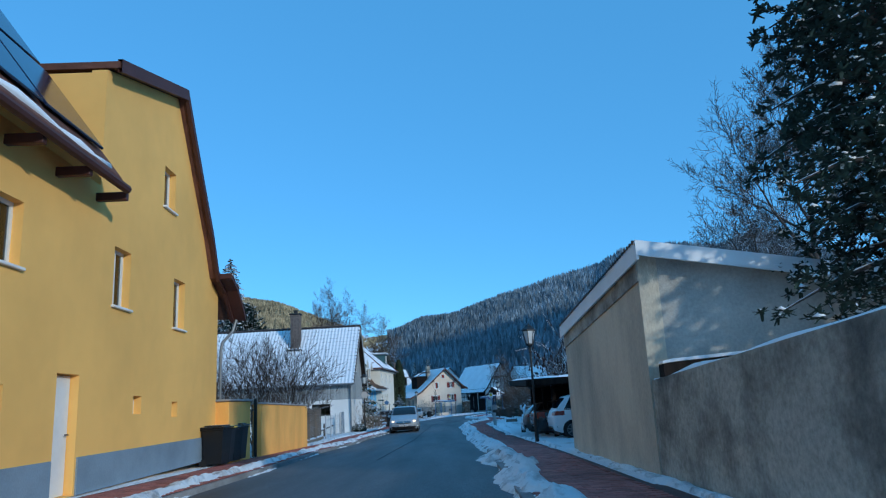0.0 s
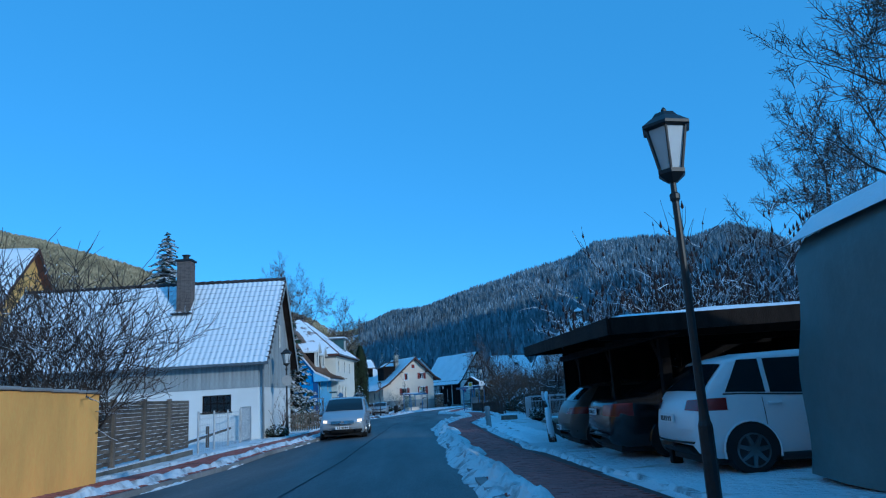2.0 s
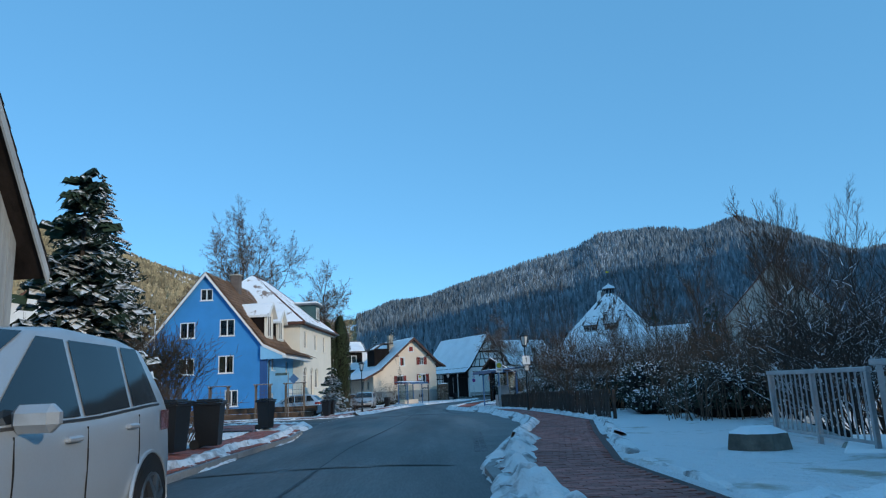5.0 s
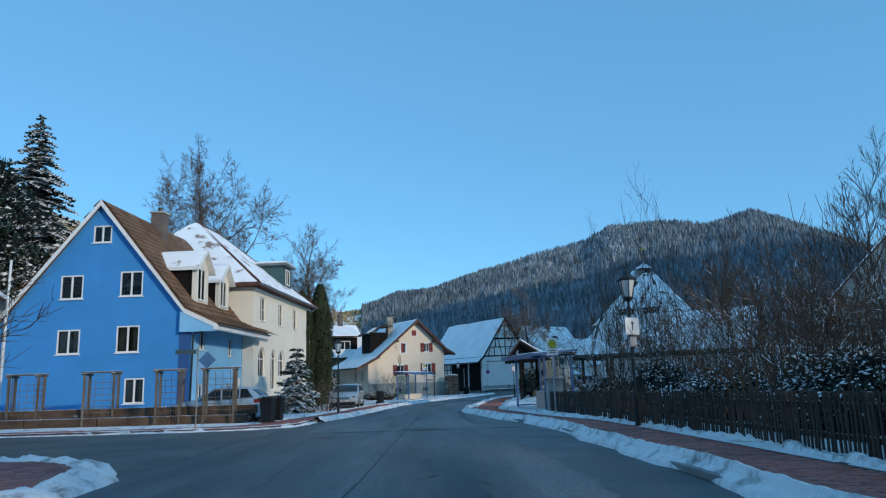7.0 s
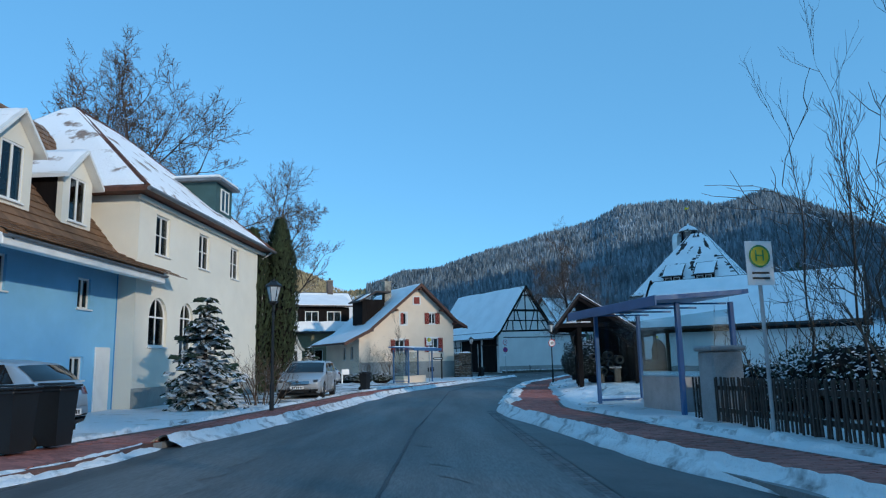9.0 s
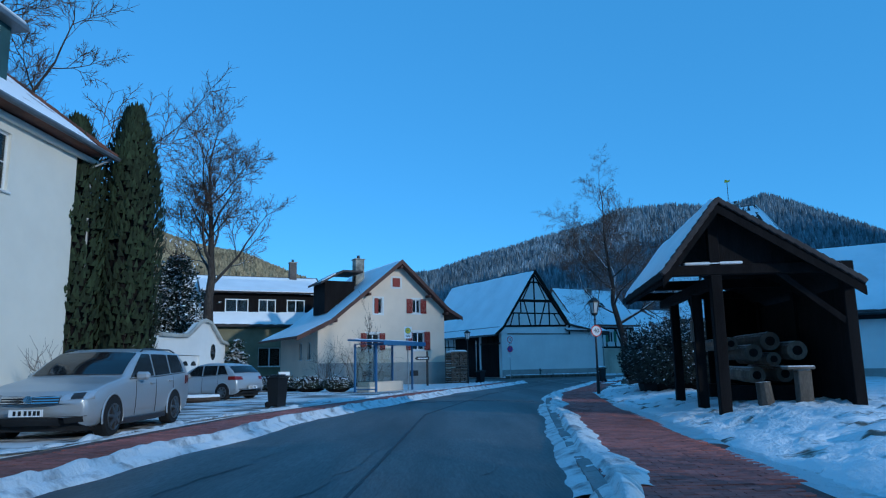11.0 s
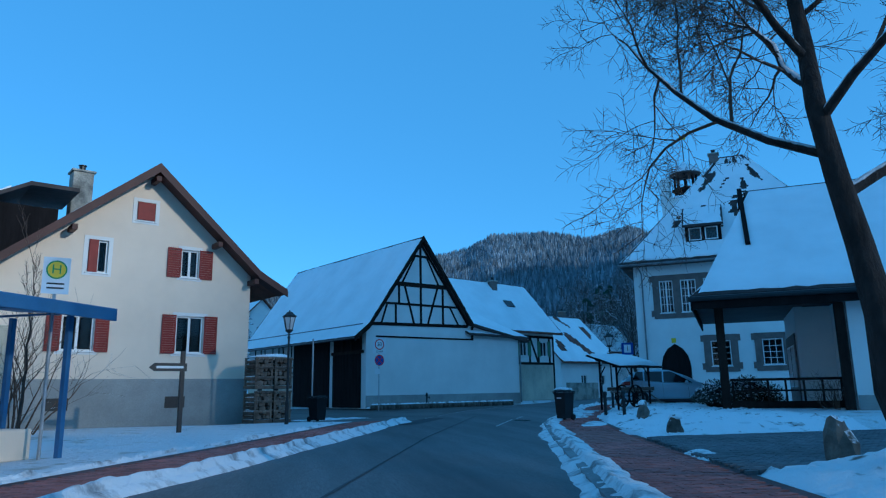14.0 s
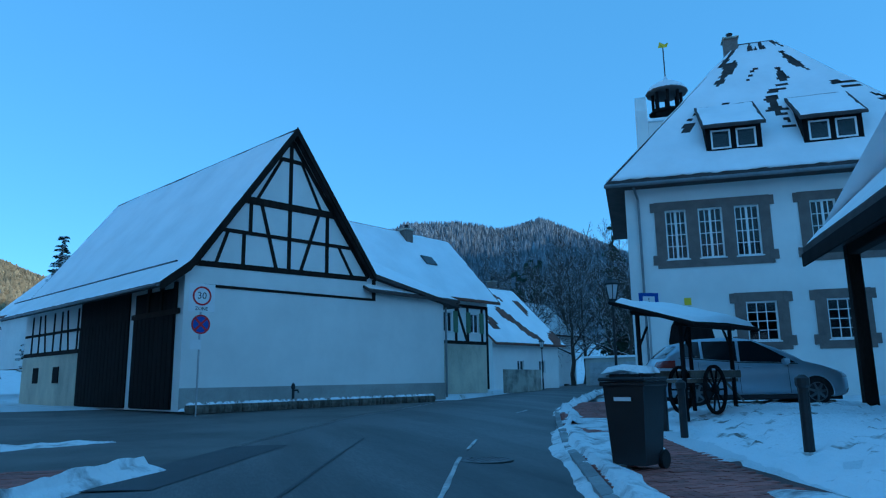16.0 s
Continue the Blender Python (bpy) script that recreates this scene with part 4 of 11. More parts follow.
h_cream = gable_house("cream_house", (-2.5, 147.44, -1.42), 28.1, -6.35, 3.95, 9.5, CR, CREAM,
    "cream-rendered house with oxblood shutters and a steep tiled roof", over=(0.75, 0.4), roof=TILE_R, snow=SNOW, plinth=PLINTH_G, plinth_h=1.92, base=-0.3,
    front=[W(-.5, 7.3, .15, 8.0, cols=1), W(-2.0, 5.25, -1.35, 6.4), W(1.2, 5.35, 1.85, 6.4, shutters=.5, curtain=True), W(1.15, 2.55, 2.15, 3.9, shutters=.5, curtain=True), W(-2.6, 2.55, -1.6, 3.75, shutters=.45, curtain=True)],
    left=[W(1.5, 1.9, 2.3, 3.2), W(3.6, 1.9, 4.4, 3.2)])

# timbered barn
BP = [(-5.6, 3.95), (-4.6, 4.75), (-0.5, 10.5), (3.6, 5.15), (8.9, 4.2)]
h_barn = gable_house("timbered_barn", (10.72, 164.25, -1.35), 28.5, -4.6, 8.15, 16.0, BP, WHITE,
    "white half-timbered barn with a big snow-covered roof", over=(0.35, 0.4), roof=TILE_D, snow=SNOW, plinth=PLINTH_G, plinth_h=0.75)

# town hall
TW = 12.2
h_town = hip_house("town_hall", (23.5, 161.2, -1.4), -34, TW, 9.8, 8.6, 16.4, 5.7, 7.2, WHITE,
    "white town hall with stone-framed windows and a steep snowy roof", roof=TILE_D, snow=SNOW, over=0.75, snow_step=0.17, bare=lambda u, v: v > 0.26 and noise.noise((u * 9, v * 4.5, 8)) + 0.35 * noise.noise((u * 3, v * 45, 1)) > (0.3 if v < 0.9 else 0.05),
    front=[W(1.35 + .15, 5.5, 2.3, 7.5, cols=4, rows=4), W(2.75, 5.5, 3.65, 7.5, cols=4, rows=4), W(4.1, 5.5, 5.0, 7.5, cols=4, rows=4),
           W(6.8, 5.5, 7.7, 7.5, cols=4, rows=4), W(8.2, 5.5, 9.1, 7.5, cols=4, rows=4), W(4.2, 2.2, 5.3, 3.7, cols=3, rows=4), W(7.0, 2.2, 8.1, 3.7, cols=3, rows=4)])


# ---- kit: plants, lamps, cars ----
def grow(limbs, twigs, p, d, length, r, depth, rng, spread=0.6, up=0.15, kids=(3, 5), twig_r=0.012, bend=0.25, shrink=0.66):
    """Grows a bare branch with its side branches; thick wood into limbs, thin into twigs."""
    n = 5 if depth > 1 else 3
    pts, rs = [Vector(p)], [r]
    dd = Vector(d).normalized()
    for i in range(n):
        dd = (dd + Vector((rng.gauss(0, bend), rng.gauss(0, bend), rng.gauss(0, bend) + up)) * (0.5 if depth > 2 else 0.7)).normalized()
        pts.append(pts[-1] + dd * length / n)
        rs.append(max(twig_r * 0.5, r * (1 - 0.62 * (i + 1) / n)))
    (limbs if r > 0.035 else twigs).tube(pts, rs, 6 if r > 0.08 else (4 if r > 0.03 else 3), cap=False)
    if depth == 0:
        return
    k = rng.randint(*kids)
    for i in range(k):
        f = rng.uniform(0.3, 1.0) if i else 1.0
        q = min(n - 1, int(f * n))
        base = pts[q].lerp(pts[q + 1], f * n - q) if q < n else pts[-1]
        axis = Vector((rng.gauss(0, 1), rng.gauss(0, 1), rng.gauss(0, 0.6)))
        axis = (axis - dd * axis.dot(dd)).normalized()
        nd = (dd * (1 - spread * rng.uniform(0.5, 1)) + axis * spread * rng.uniform(0.8, 1.3)).normalized()
        grow(limbs, twigs, base, nd, length * shrink * rng.uniform(0.75, 1.15), max(twig_r, rs[q] * rng.uniform(0.5, 0.72)), depth - 1, rng, spread, up, kids, twig_r, bend, shrink)


def bough(limbs, twigs, p, d, length, r, depth, rng, angle=0.85, up=0.1, kids=5, twig_r=0.012, spray=5):
    """A branch with side shoots set round it from base to tip; the last ones carry sprays of fine twigs."""
    n = 5 if depth else 3
    pts, rs, dirs = [Vector(p)], [r], []
    dd = Vector(d).normalized()
    for i in range(n):
        dd = (dd + Vector((rng.gauss(0, .13), rng.gauss(0, .13), rng.gauss(0, .11) + up * .35))).normalized()
        pts.append(pts[-1] + dd * length / n)
        rs.append(max(twig_r * 0.55, r * (1 - 0.72 * (i + 1) / n)))
        dirs.append(dd)
    (limbs if r > 0.03 else twigs).tube(pts, rs, 6 if r > 0.08 else (4 if r > 0.03 else 3), cap=False)
    k = kids + rng.randint(-1, 1) if depth else spray
    turn = rng.uniform(0, 6.28)
    for i in range(k):
        f = 0.22 + 0.78 * (i + rng.uniform(.2, .9)) / k
        q = min(n - 1, int(f * n))
        base, ax = pts[q].lerp(pts[q + 1], min(1, f * n - q)), dirs[q]
        s1 = ax.orthogonal().normalized()
        s2 = ax.cross(s1)
        turn += 2.4
        out = s1 * math.cos(turn) + s2 * math.sin(turn)
        an = angle * rng.uniform(0.7, 1.2)
        nd = ax * math.cos(an) + out * math.sin(an) + Vector((0, 0, up))
        ln = length * (0.72 - 0.38 * f) * rng.uniform(0.75, 1.2)
        if depth:
            bough(limbs, twigs, base, nd, ln, max(twig_r, rs[q] * rng.uniform(0.45, 0.62)), depth - 1, rng, angle, up, kids, twig_r, spray)
        else:
            nd = nd.normalized()
            mid = base + nd * ln * .5 + Vector((rng.gauss(0, .04), rng.gauss(0, .04), rng.gauss(0, .04))) * length
            twigs.tube([base, mid, base + nd * ln * 1.05], [twig_r * .6, twig_r * .5, twig_r * .3], 3, cap=False)
    if depth:
        bough(limbs, twigs, pts[-1], dirs[-1], length * 0.5, max(twig_r, rs[-1]), depth - 1, rng, angle, up, kids, twig_r, spray)


def bare_tree(at, height, trunk_r, seed, label, depth=3, angle=0.85, up=0.1, kids=5, fork=0.3, lean=(0, 0), name="bare_tree", wood=None, fine=None, twig_r=0.012, limb=0.45, n_limbs=9, spray=5, rise=0.5):
    """A leafless tree: tapered trunk, limbs in a spiral, and a crown of fine twigs."""
    rng = random.Random(seed)
    t = thing(name, at, 0, label, "tree")
    limbs, twigs = Mesh(), Mesh()
    pts, rs = [Vector((0, 0, -0.15)), Vector((0, 0, 0.25))], [trunk_r * 1.5, trunk_r * 1.08]
    n = 9
    for i in range(n):
        f = (i + 1) / n
        pts.append(Vector((lean[0] * f * height + rng.gauss(0, 0.05) * height * 0.12, lean[1] * f * height + rng.gauss(0, 0.05) * height * 0.12, height * 0.72 * f)))
        rs.append(trunk_r * (1 - 0.78 * f))
    limbs.tube(pts, rs, 10, cap=False)
    pts, rs = pts[1:], rs[1:]
    for i in range(n_limbs):
        f = fork + (0.97 - fork) * (i + rng.uniform(0, .6)) / n_limbs
        q = min(n - 1, int(f * n))
        p = pts[q].lerp(pts[q + 1], f * n - q)
        a = i * 2.4 + rng.uniform(-.4, .4)
        d = Vector((math.cos(a), math.sin(a), rise + 0.8 * f))
        bough(limbs, twigs, p, d, height * limb * (1.1 - 0.65 * f) * rng.uniform(.85, 1.1), rs[q] * rng.uniform(0.45, .62), depth - 1, rng, angle, up, kids, twig_r, spray)
    bough(limbs, twigs, pts[-1], (lean[0], lean[1], 1), height * 0.26, rs[-1], depth - 1, rng, angle, up, kids, twig_r, spray)
    part("trunk", limbs, wood or BARK, t, tidy=False, smooth=True)
    part("crown", twigs, fine or TWIG, t, tidy=False)
    return t


def shrub(at, w, h, seed, label, stems=14, depth=2, material=None, name="bush", d=None, twig_r=0.006, kids=(3, 4), buds=0):
    """A bare bush of many stems."""
    rng = random.Random(seed)
    b, st = Mesh(), Mesh()
    for i in range(stems):
        a, rr = rng.uniform(0, 6.28), math.sqrt(rng.random())
        p = (rr * math.cos(a) * w * 0.28, rr * math.sin(a) * (d or w) * 0.28, -0.05)
        grow(st, b, p, (math.cos(a) * 0.55 * rr, math.sin(a) * 0.55 * rr, 1), h * rng.uniform(0.5, 0.72), (0.036 if buds else 0.02) + 0.012 * h * rng.random() * 0.4, depth, rng, 0.5, 0.12, kids, twig_r, 0.2, 0.62)
    t = thing(name, at, 0, label, "bush")
    part("crown", b, material or TWIG, t, tidy=False)
    if st.v:
        part("stem", st, material or TWIG, t, tidy=False)
    if buds:
        c = Mesh()
        for i in range(buds):
            p = Vector(b.v[rng.randrange(len(b.v))])
            if p.z < h * 0.45:
                continue
            s = rng.uniform(0.055, 0.095)
            c.add([p + Vector(q) * s for q in ((0.65, 0, 0), (0, .65, 0), (-.65, 0, 0), (0, -.65, 0), (0, 0, 2.4), (0, 0, -.8))], [(0, 1, 4), (1, 2, 4), (2, 3, 4), (3, 0, 4), (1, 0, 5), (2, 1, 5), (3, 2, 5), (0, 3, 5)])
        tagged(part("seed_head", c, BUDS, t, "dark upright seed heads", tidy=False), "dark upright seed heads", kind="stuff")
    return t


BUDS = mat("dark_seed_heads", (0.04, 0.022, 0.018), 0.85, 0.2, 2, 20, 0.2, snow=0.2)


def leafy(at, rx, ry, rz, seed, label, n=2600, material=None, name="hedge", size=0.085, boxy=0.0, category="hedge"):
    """A clipped or round evergreen: dense small leaves over an uneven black body that stands for the shade inside."""
    rng = random.Random(seed)
    size, n = min(size, 0.036), int(n * 3.2) if size > 0.05 else n
    t = thing(name, at, 0, label, category)
    b = Mesh()
    for i in range(n):
        u, a = rng.uniform(-0.25, 1), rng.uniform(0, 6.283)
        q = Vector((math.cos(a) * math.sqrt(max(0, 1 - u * u)), math.sin(a) * math.sqrt(max(0, 1 - u * u)), u))
        if boxy:
            m = max(abs(q.x), abs(q.y), abs(q.z))
            q = q.lerp(q / m, boxy)
        k = 0.8 + 0.16 * noise.noise(q * 2.2 + Vector((seed, 0, 0))) + rng.uniform(-0.22, 0.12)
        p = Vector((q.x * rx, q.y * ry, max(0.03, rz * 0.42 + q.z * rz * 0.58))) * k
        e1 = Vector((rng.gauss(0, 1), rng.gauss(0, 1), rng.gauss(0, 1))).normalized()
        e2 = e1.cross(q + Vector((0.01, 0, 0.3))).normalized()
        s = size * rng.uniform(0.6, 1.5)
        b.add([p + e1 * s * 1.6, p + e2 * s * 0.6, p - e1 * s * 1.3, p - e2 * s * 0.6], [(0, 1, 2, 3)])
    # black inner body, painted shade between the leaves
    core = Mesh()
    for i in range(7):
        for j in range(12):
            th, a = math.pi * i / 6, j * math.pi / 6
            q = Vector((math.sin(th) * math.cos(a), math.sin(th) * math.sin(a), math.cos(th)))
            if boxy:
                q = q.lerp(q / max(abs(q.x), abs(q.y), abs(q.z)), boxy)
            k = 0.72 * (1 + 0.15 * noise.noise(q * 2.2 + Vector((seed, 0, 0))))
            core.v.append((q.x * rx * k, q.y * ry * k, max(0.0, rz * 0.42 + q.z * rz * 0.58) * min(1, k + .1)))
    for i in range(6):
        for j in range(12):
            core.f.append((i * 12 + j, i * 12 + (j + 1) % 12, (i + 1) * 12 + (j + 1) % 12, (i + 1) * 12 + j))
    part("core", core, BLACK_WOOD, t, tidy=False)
    part("foliage", b, material or HEDGE_M, t, tidy=False)
    return t


def conifer(at, h, r, seed, label, layers=16, material=None, name="fir_tree", bare=0.06, droop=0.35, dense=1.0):
    """A fir: trunk, tiers of drooping boughs, each bough a spray of small needle clumps."""
    rng = random.Random(seed)
    t = thing(name, at, 0, label, "tree")
    part("trunk", Mesh().tube([(0, 0, -0.1), (0, 0, h * 0.97)], [h * 0.016 + 0.05, 0.02], 7), BARK, t, tidy=False)
    b = Mesh()
    for i in range(layers):
        f = i / layers
        z = h * (bare + (1 - bare) * f)
        rr = r * (1 - f) ** 0.85 * rng.uniform(0.85, 1.1) + 0.1
        k = max(5, int((13 - 6 * f) * dense))
        for j in range(k):
            a = 2 * math.pi * (j + rng.random() * 0.7) / k + i
            ln = rr * rng.uniform(0.65, 1.15)
            zj = min(h * 0.98, z + rng.uniform(-0.9, 0.9) * h / layers)
            out = Vector((math.cos(a), math.sin(a), 0))
            side = Vector((-out.y, out.x, 0))
            m = max(3, int(ln / 0.32))
            for s in range(m):
                g = (s + 0.6) / m
                p = Vector((0, 0, zj)) + out * ln * g + Vector((0, 0, -droop * ln * g * g + 0.12 * ln * g))
                wdt = ln * 0.30 * (1.1 - g * 0.75) + 0.06
                for sgn in (-1, 1):
                    q = p + side * sgn * wdt * rng.uniform(0.5, 1) + Vector((0, 0, rng.uniform(-0.14, 0.02) * ln * 0.4))
                    l2 = (h / layers) * rng.uniform(0.35, 0.7)
                    b.add([p + out * 0.16 + Vector((0, 0, .05)), p - out * 0.16, q - out * 0.1 - Vector((0, 0, l2 * 0.45)), q + out * 0.22 - Vector((0, 0, l2 * 0.3))], [(0, 1, 2, 3)])
                    b.add([p + Vector((0, 0, 0.04)), q + out * .12, p + out * 0.3 - Vector((0, 0, l2 * .8))], [(0, 1, 2)])
    part("crown", b, material or NEEDLE, t, tidy=False)
    return t


def pine(at, h, r, seed, label, limbs=44, low=0.16, size=1.0, load=0.0):
    """A pine: bare lower trunk, uneven limbs, ragged clumps of needles with snow on them."""
    rng = random.Random(seed)
    t = thing("pine_tree", at, 0, label, "tree")
    wood, b, lumps = Mesh(), Mesh(), Mesh()
    wood.tube([(0, 0, -0.1), (0.1, 0.05, h * 0.5), (-0.05, 0.1, h * 0.98)], [0.3, 0.2, 0.04], 9, cap=False)
    for i in range(limbs):
        f = (i + rng.random()) / limbs
        z = h * (low + (0.98 - low) * f)
        a = i * 2.4 + rng.uniform(-.5, .5)
        ln = r * (1 - f ** 2.2 * 0.8) * rng.uniform(0.55, 1.15)
        out = Vector((math.cos(a), math.sin(a), 0))
        pts = [Vector((0, 0, z)) + out * ln * g + Vector((0, 0, ln * (0.22 * g - 0.42 * g * g + rng.uniform(-.04, .04)))) for g in (0, .3, .6, 1)]
        wood.tube(pts, [0.06, 0.045, 0.03, 0.012], 5, cap=False)
        for k in range(int(16 + ln * 14)):
            g = rng.uniform(0.25, 1.05)
            q = pts[0].lerp(pts[3], g) + Vector((rng.gauss(0, .36 * size), rng.gauss(0, .36 * size), ln * (0.22 * g - 0.42 * g * g) + 0.2 * g * ln + rng.gauss(0, .2)))
            if rng.random() < load:
                q0, rr0 = q + Vector((0, 0, 0.06 * size)), rng.uniform(0.07, 0.17) * size
                ring_ = [q0 + Vector((math.cos(j * 1.047) * rr0 * rng.uniform(.8, 1.2), math.sin(j * 1.047) * rr0 * rng.uniform(.8, 1.2), 0)) for j in range(6)]
                lumps.add(ring_ + [q0 + Vector((0, 0, rr0 * .6)), q0 - Vector((0, 0, rr0 * .2))], [(j, (j + 1) % 6, 6) for j in range(6)] + [((j + 1) % 6, j, 7) for j in range(6)])
            for j in range(int(15 / size ** 0.5)):
                d = Vector((rng.gauss(0, 1), rng.gauss(0, 1), rng.gauss(0.15, 0.55))).normalized()
                sd = d.cross(Vector((0.3, 0.2, 1))).normalized() * rng.uniform(0.03, 0.06) * size
                l = rng.uniform(0.1, 0.26) * size
                b.add([q - sd, q + sd, q + d * l + sd * 0.8, q + d * l * 1.1 - sd * 0.3], [(0, 1, 2, 3)])
    part("trunk", wood, BARK, t, tidy=False, smooth=True)
    part("crown", b, NEEDLE_D, t, tidy=False)
    if load:
        tagged(part("snow_load", lumps, SNOW, t, "lumps of snow on the needles", tidy=False, smooth=True), "lumps of snow on the needles", kind="stuff")
    return t


def cypress(at, h, r, seed, label):
    rng = random.Random(seed)
    t = thing("cypress", at, 0, label, "tree")
    part("trunk", Mesh().tube([(0, 0, -0.1), (0, 0, h * 0.9)], [0.14, 0.03], 7), BARK, t, tidy=False)
    # black inner form that stands for the shade within the crown
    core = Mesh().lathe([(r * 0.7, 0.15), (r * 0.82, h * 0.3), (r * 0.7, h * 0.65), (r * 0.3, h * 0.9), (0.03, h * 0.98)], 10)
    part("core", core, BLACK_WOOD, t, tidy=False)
    b = Mesh()
    for i in range(5200):
        f = rng.random() ** 0.9
        a = rng.uniform(0, 6.283)
        rr = r * (0.92 + 0.16 * f) * min(1, (1.02 - f) * 2.6) ** 0.6 * (1 + 0.12 * noise.noise((math.cos(a) * 2, math.sin(a) * 2, f * 9 + seed))) * rng.uniform(0.82, 1.05)
        p = Vector((rr * math.cos(a), rr * math.sin(a), 0.1 + h * 0.99 * f))
        side = Vector((-math.sin(a), math.cos(a), 0)) * rng.uniform(0.04, 0.1)
        tip = Vector((math.cos(a) * 0.08, math.sin(a) * 0.08, rng.uniform(0.12, 0.3)))
        b.add([p - side, p + side, p + tip], [(0, 1, 2)])
    part("crown", b, CYP, t, tidy=False)
    return t


CYP = mat("cypress_scales", (0.028, 0.042, 0.018), 0.85, 0.35, 0.6, 6, 0.2, snow=0.36, island=0.45)


def lamp(at, rz=0, sign="", h=4.1, label="black iron street lamp with a glazed six-sided lantern"):
    t = thing("street_lamp", at, rz, label, "street lamp", "street lamps")
    k = h / 4.1
    part("post", Mesh().lathe([(0.068, -0.1), (0.066, 0.75), (0.05, 0.8), (0.043, 0.9), (0.034, 2.9 * k), (0.05, 2.93 * k), (0.05, 2.98 * k), (0.03, 3.0 * k), (0.028, 3.16 * k)], 10), METAL_K, t, smooth=False)
    fr = Mesh()
    zb, zt = 3.2 * k, 3.66 * k
    rb, rt = 0.115, 0.215
    fr.lathe([(0.05, zb - 0.1), (rb + 0.03, zb - 0.02), (rb + 0.03, zb + 0.02), (0.05, zb + 0.02)], 6)
    fr.lathe([(rt, zt - 0.02), (rt + 0.045, zt), (rt + 0.045, zt + 0.03), (0.14, zt + 0.12), (0.10, zt + 0.17), (0.03, zt + 0.18), (0.03, zt + 0.21), (0.012, zt + 0.24)], 6)
    for j in range(6):
        a = j * math.pi / 3
        fr.tube([(rb * math.cos(a), rb * math.sin(a), zb), (rt * math.cos(a), rt * math.sin(a), zt)], 0.013, 4)
    part("lantern_frame", fr, METAL_K, t, tidy=False)
    part("lantern_glass", Mesh().lathe([(rb - 0.012, zb + 0.02), (rt - 0.012, zt - 0.01)], 6), LAMP_GLASS, t)
    return t


def disc(c, r, th, m, n=28):
    b = Mesh()
    return b.prism([(c[0] + r * math.cos(2 * math.pi * i / n), c[1] + r * math.sin(2 * math.pi * i / n)) for i in range(n)], th, m)


def ring(c, r, w, th, m, n=28):
    b = Mesh()
    o = [(c[0] + r * math.cos(2 * math.pi * i / n), c[1] + r * math.sin(2 * math.pi * i / n)) for i in range(n)]
    i_ = [(c[0] + (r - w) * math.cos(2 * math.pi * i / n), c[1] + (r - w) * math.sin(2 * math.pi * i / n)) for i in range(n)]
    return b.prism(o, th, m, [i_])


def words(parent, text, size, m, material, name="lettering"):
    """Letters in the built-in font, as a mesh."""
    c = bpy.data.curves.new(name, 'FONT')
    c.body, c.size, c.align_x, c.align_y, c.extrude, c.resolution_u = text, size, 'CENTER', 'CENTER', 0.002, 3
    o = new("temp_text", c)
    d = bpy.data.meshes.new_from_object(o.evaluated_get(bpy.context.evaluated_depsgraph_get()))
    bpy.data.objects.remove(o)
    bpy.data.curves.remove(c)
    d.name = name
    d.materials.clear()
    d.materials.append(material)
    ob = new(name, d)
    ob.parent = parent
    ob.matrix_basis = m
    return ob


def bin_(at, rz, label, h=1.05, w=0.55, lid=None, group="wheelie bins"):
    t = thing("wheelie_bin", at, rz, label, "bin", group)
    b = Mesh()
    s, q = w / 2, w * 0.4
    b.add([(-q, -q, 0.06), (q, -q, 0.06), (q, q, 0.06), (-q, q, 0.06), (-s, -s, h * 0.88), (s, -s, h * 0.88), (s, s, h * 0.88), (-s, s, h * 0.88)],
          [(3, 2, 1, 0), (4, 5, 6, 7), (0, 1, 5, 4), (1, 2, 6, 5), (2, 3, 7, 6), (3, 0, 4, 7)])
    b.cbox(-s - 0.03, -s - 0.03, h * 0.84, s + 0.03, s + 0.03, h * 0.885, 0.012)
    part("body", b, BIN_P, t)
    l = Mesh().cbox(-s - 0.035, -s - 0.05, h * 0.89, s + 0.035, s + 0.03, h * 0.93, 0.015)
    l.cbox(-s + 0.05, -s + 0.03, h * 0.92, s - 0.05, s - 0.05, h * 0.965, 0.02)
    part("lid", l, lid or BIN_P, t)
    part("handle", Mesh().tube([(-s + .06, s, h * .86), (-s + .06, s + .12, h * .9), (s - .06, s + .12, h * .9), (s - .06, s, h * .86)], 0.014, 6), BIN_P, t)
    for x in (-q, q):
        part("wheel", Mesh().tube([(x - 0.03, q + 0.02, 0.1), (x + 0.03, q + 0.02, 0.1)], 0.1, 14), RUBBER, t)
    return t


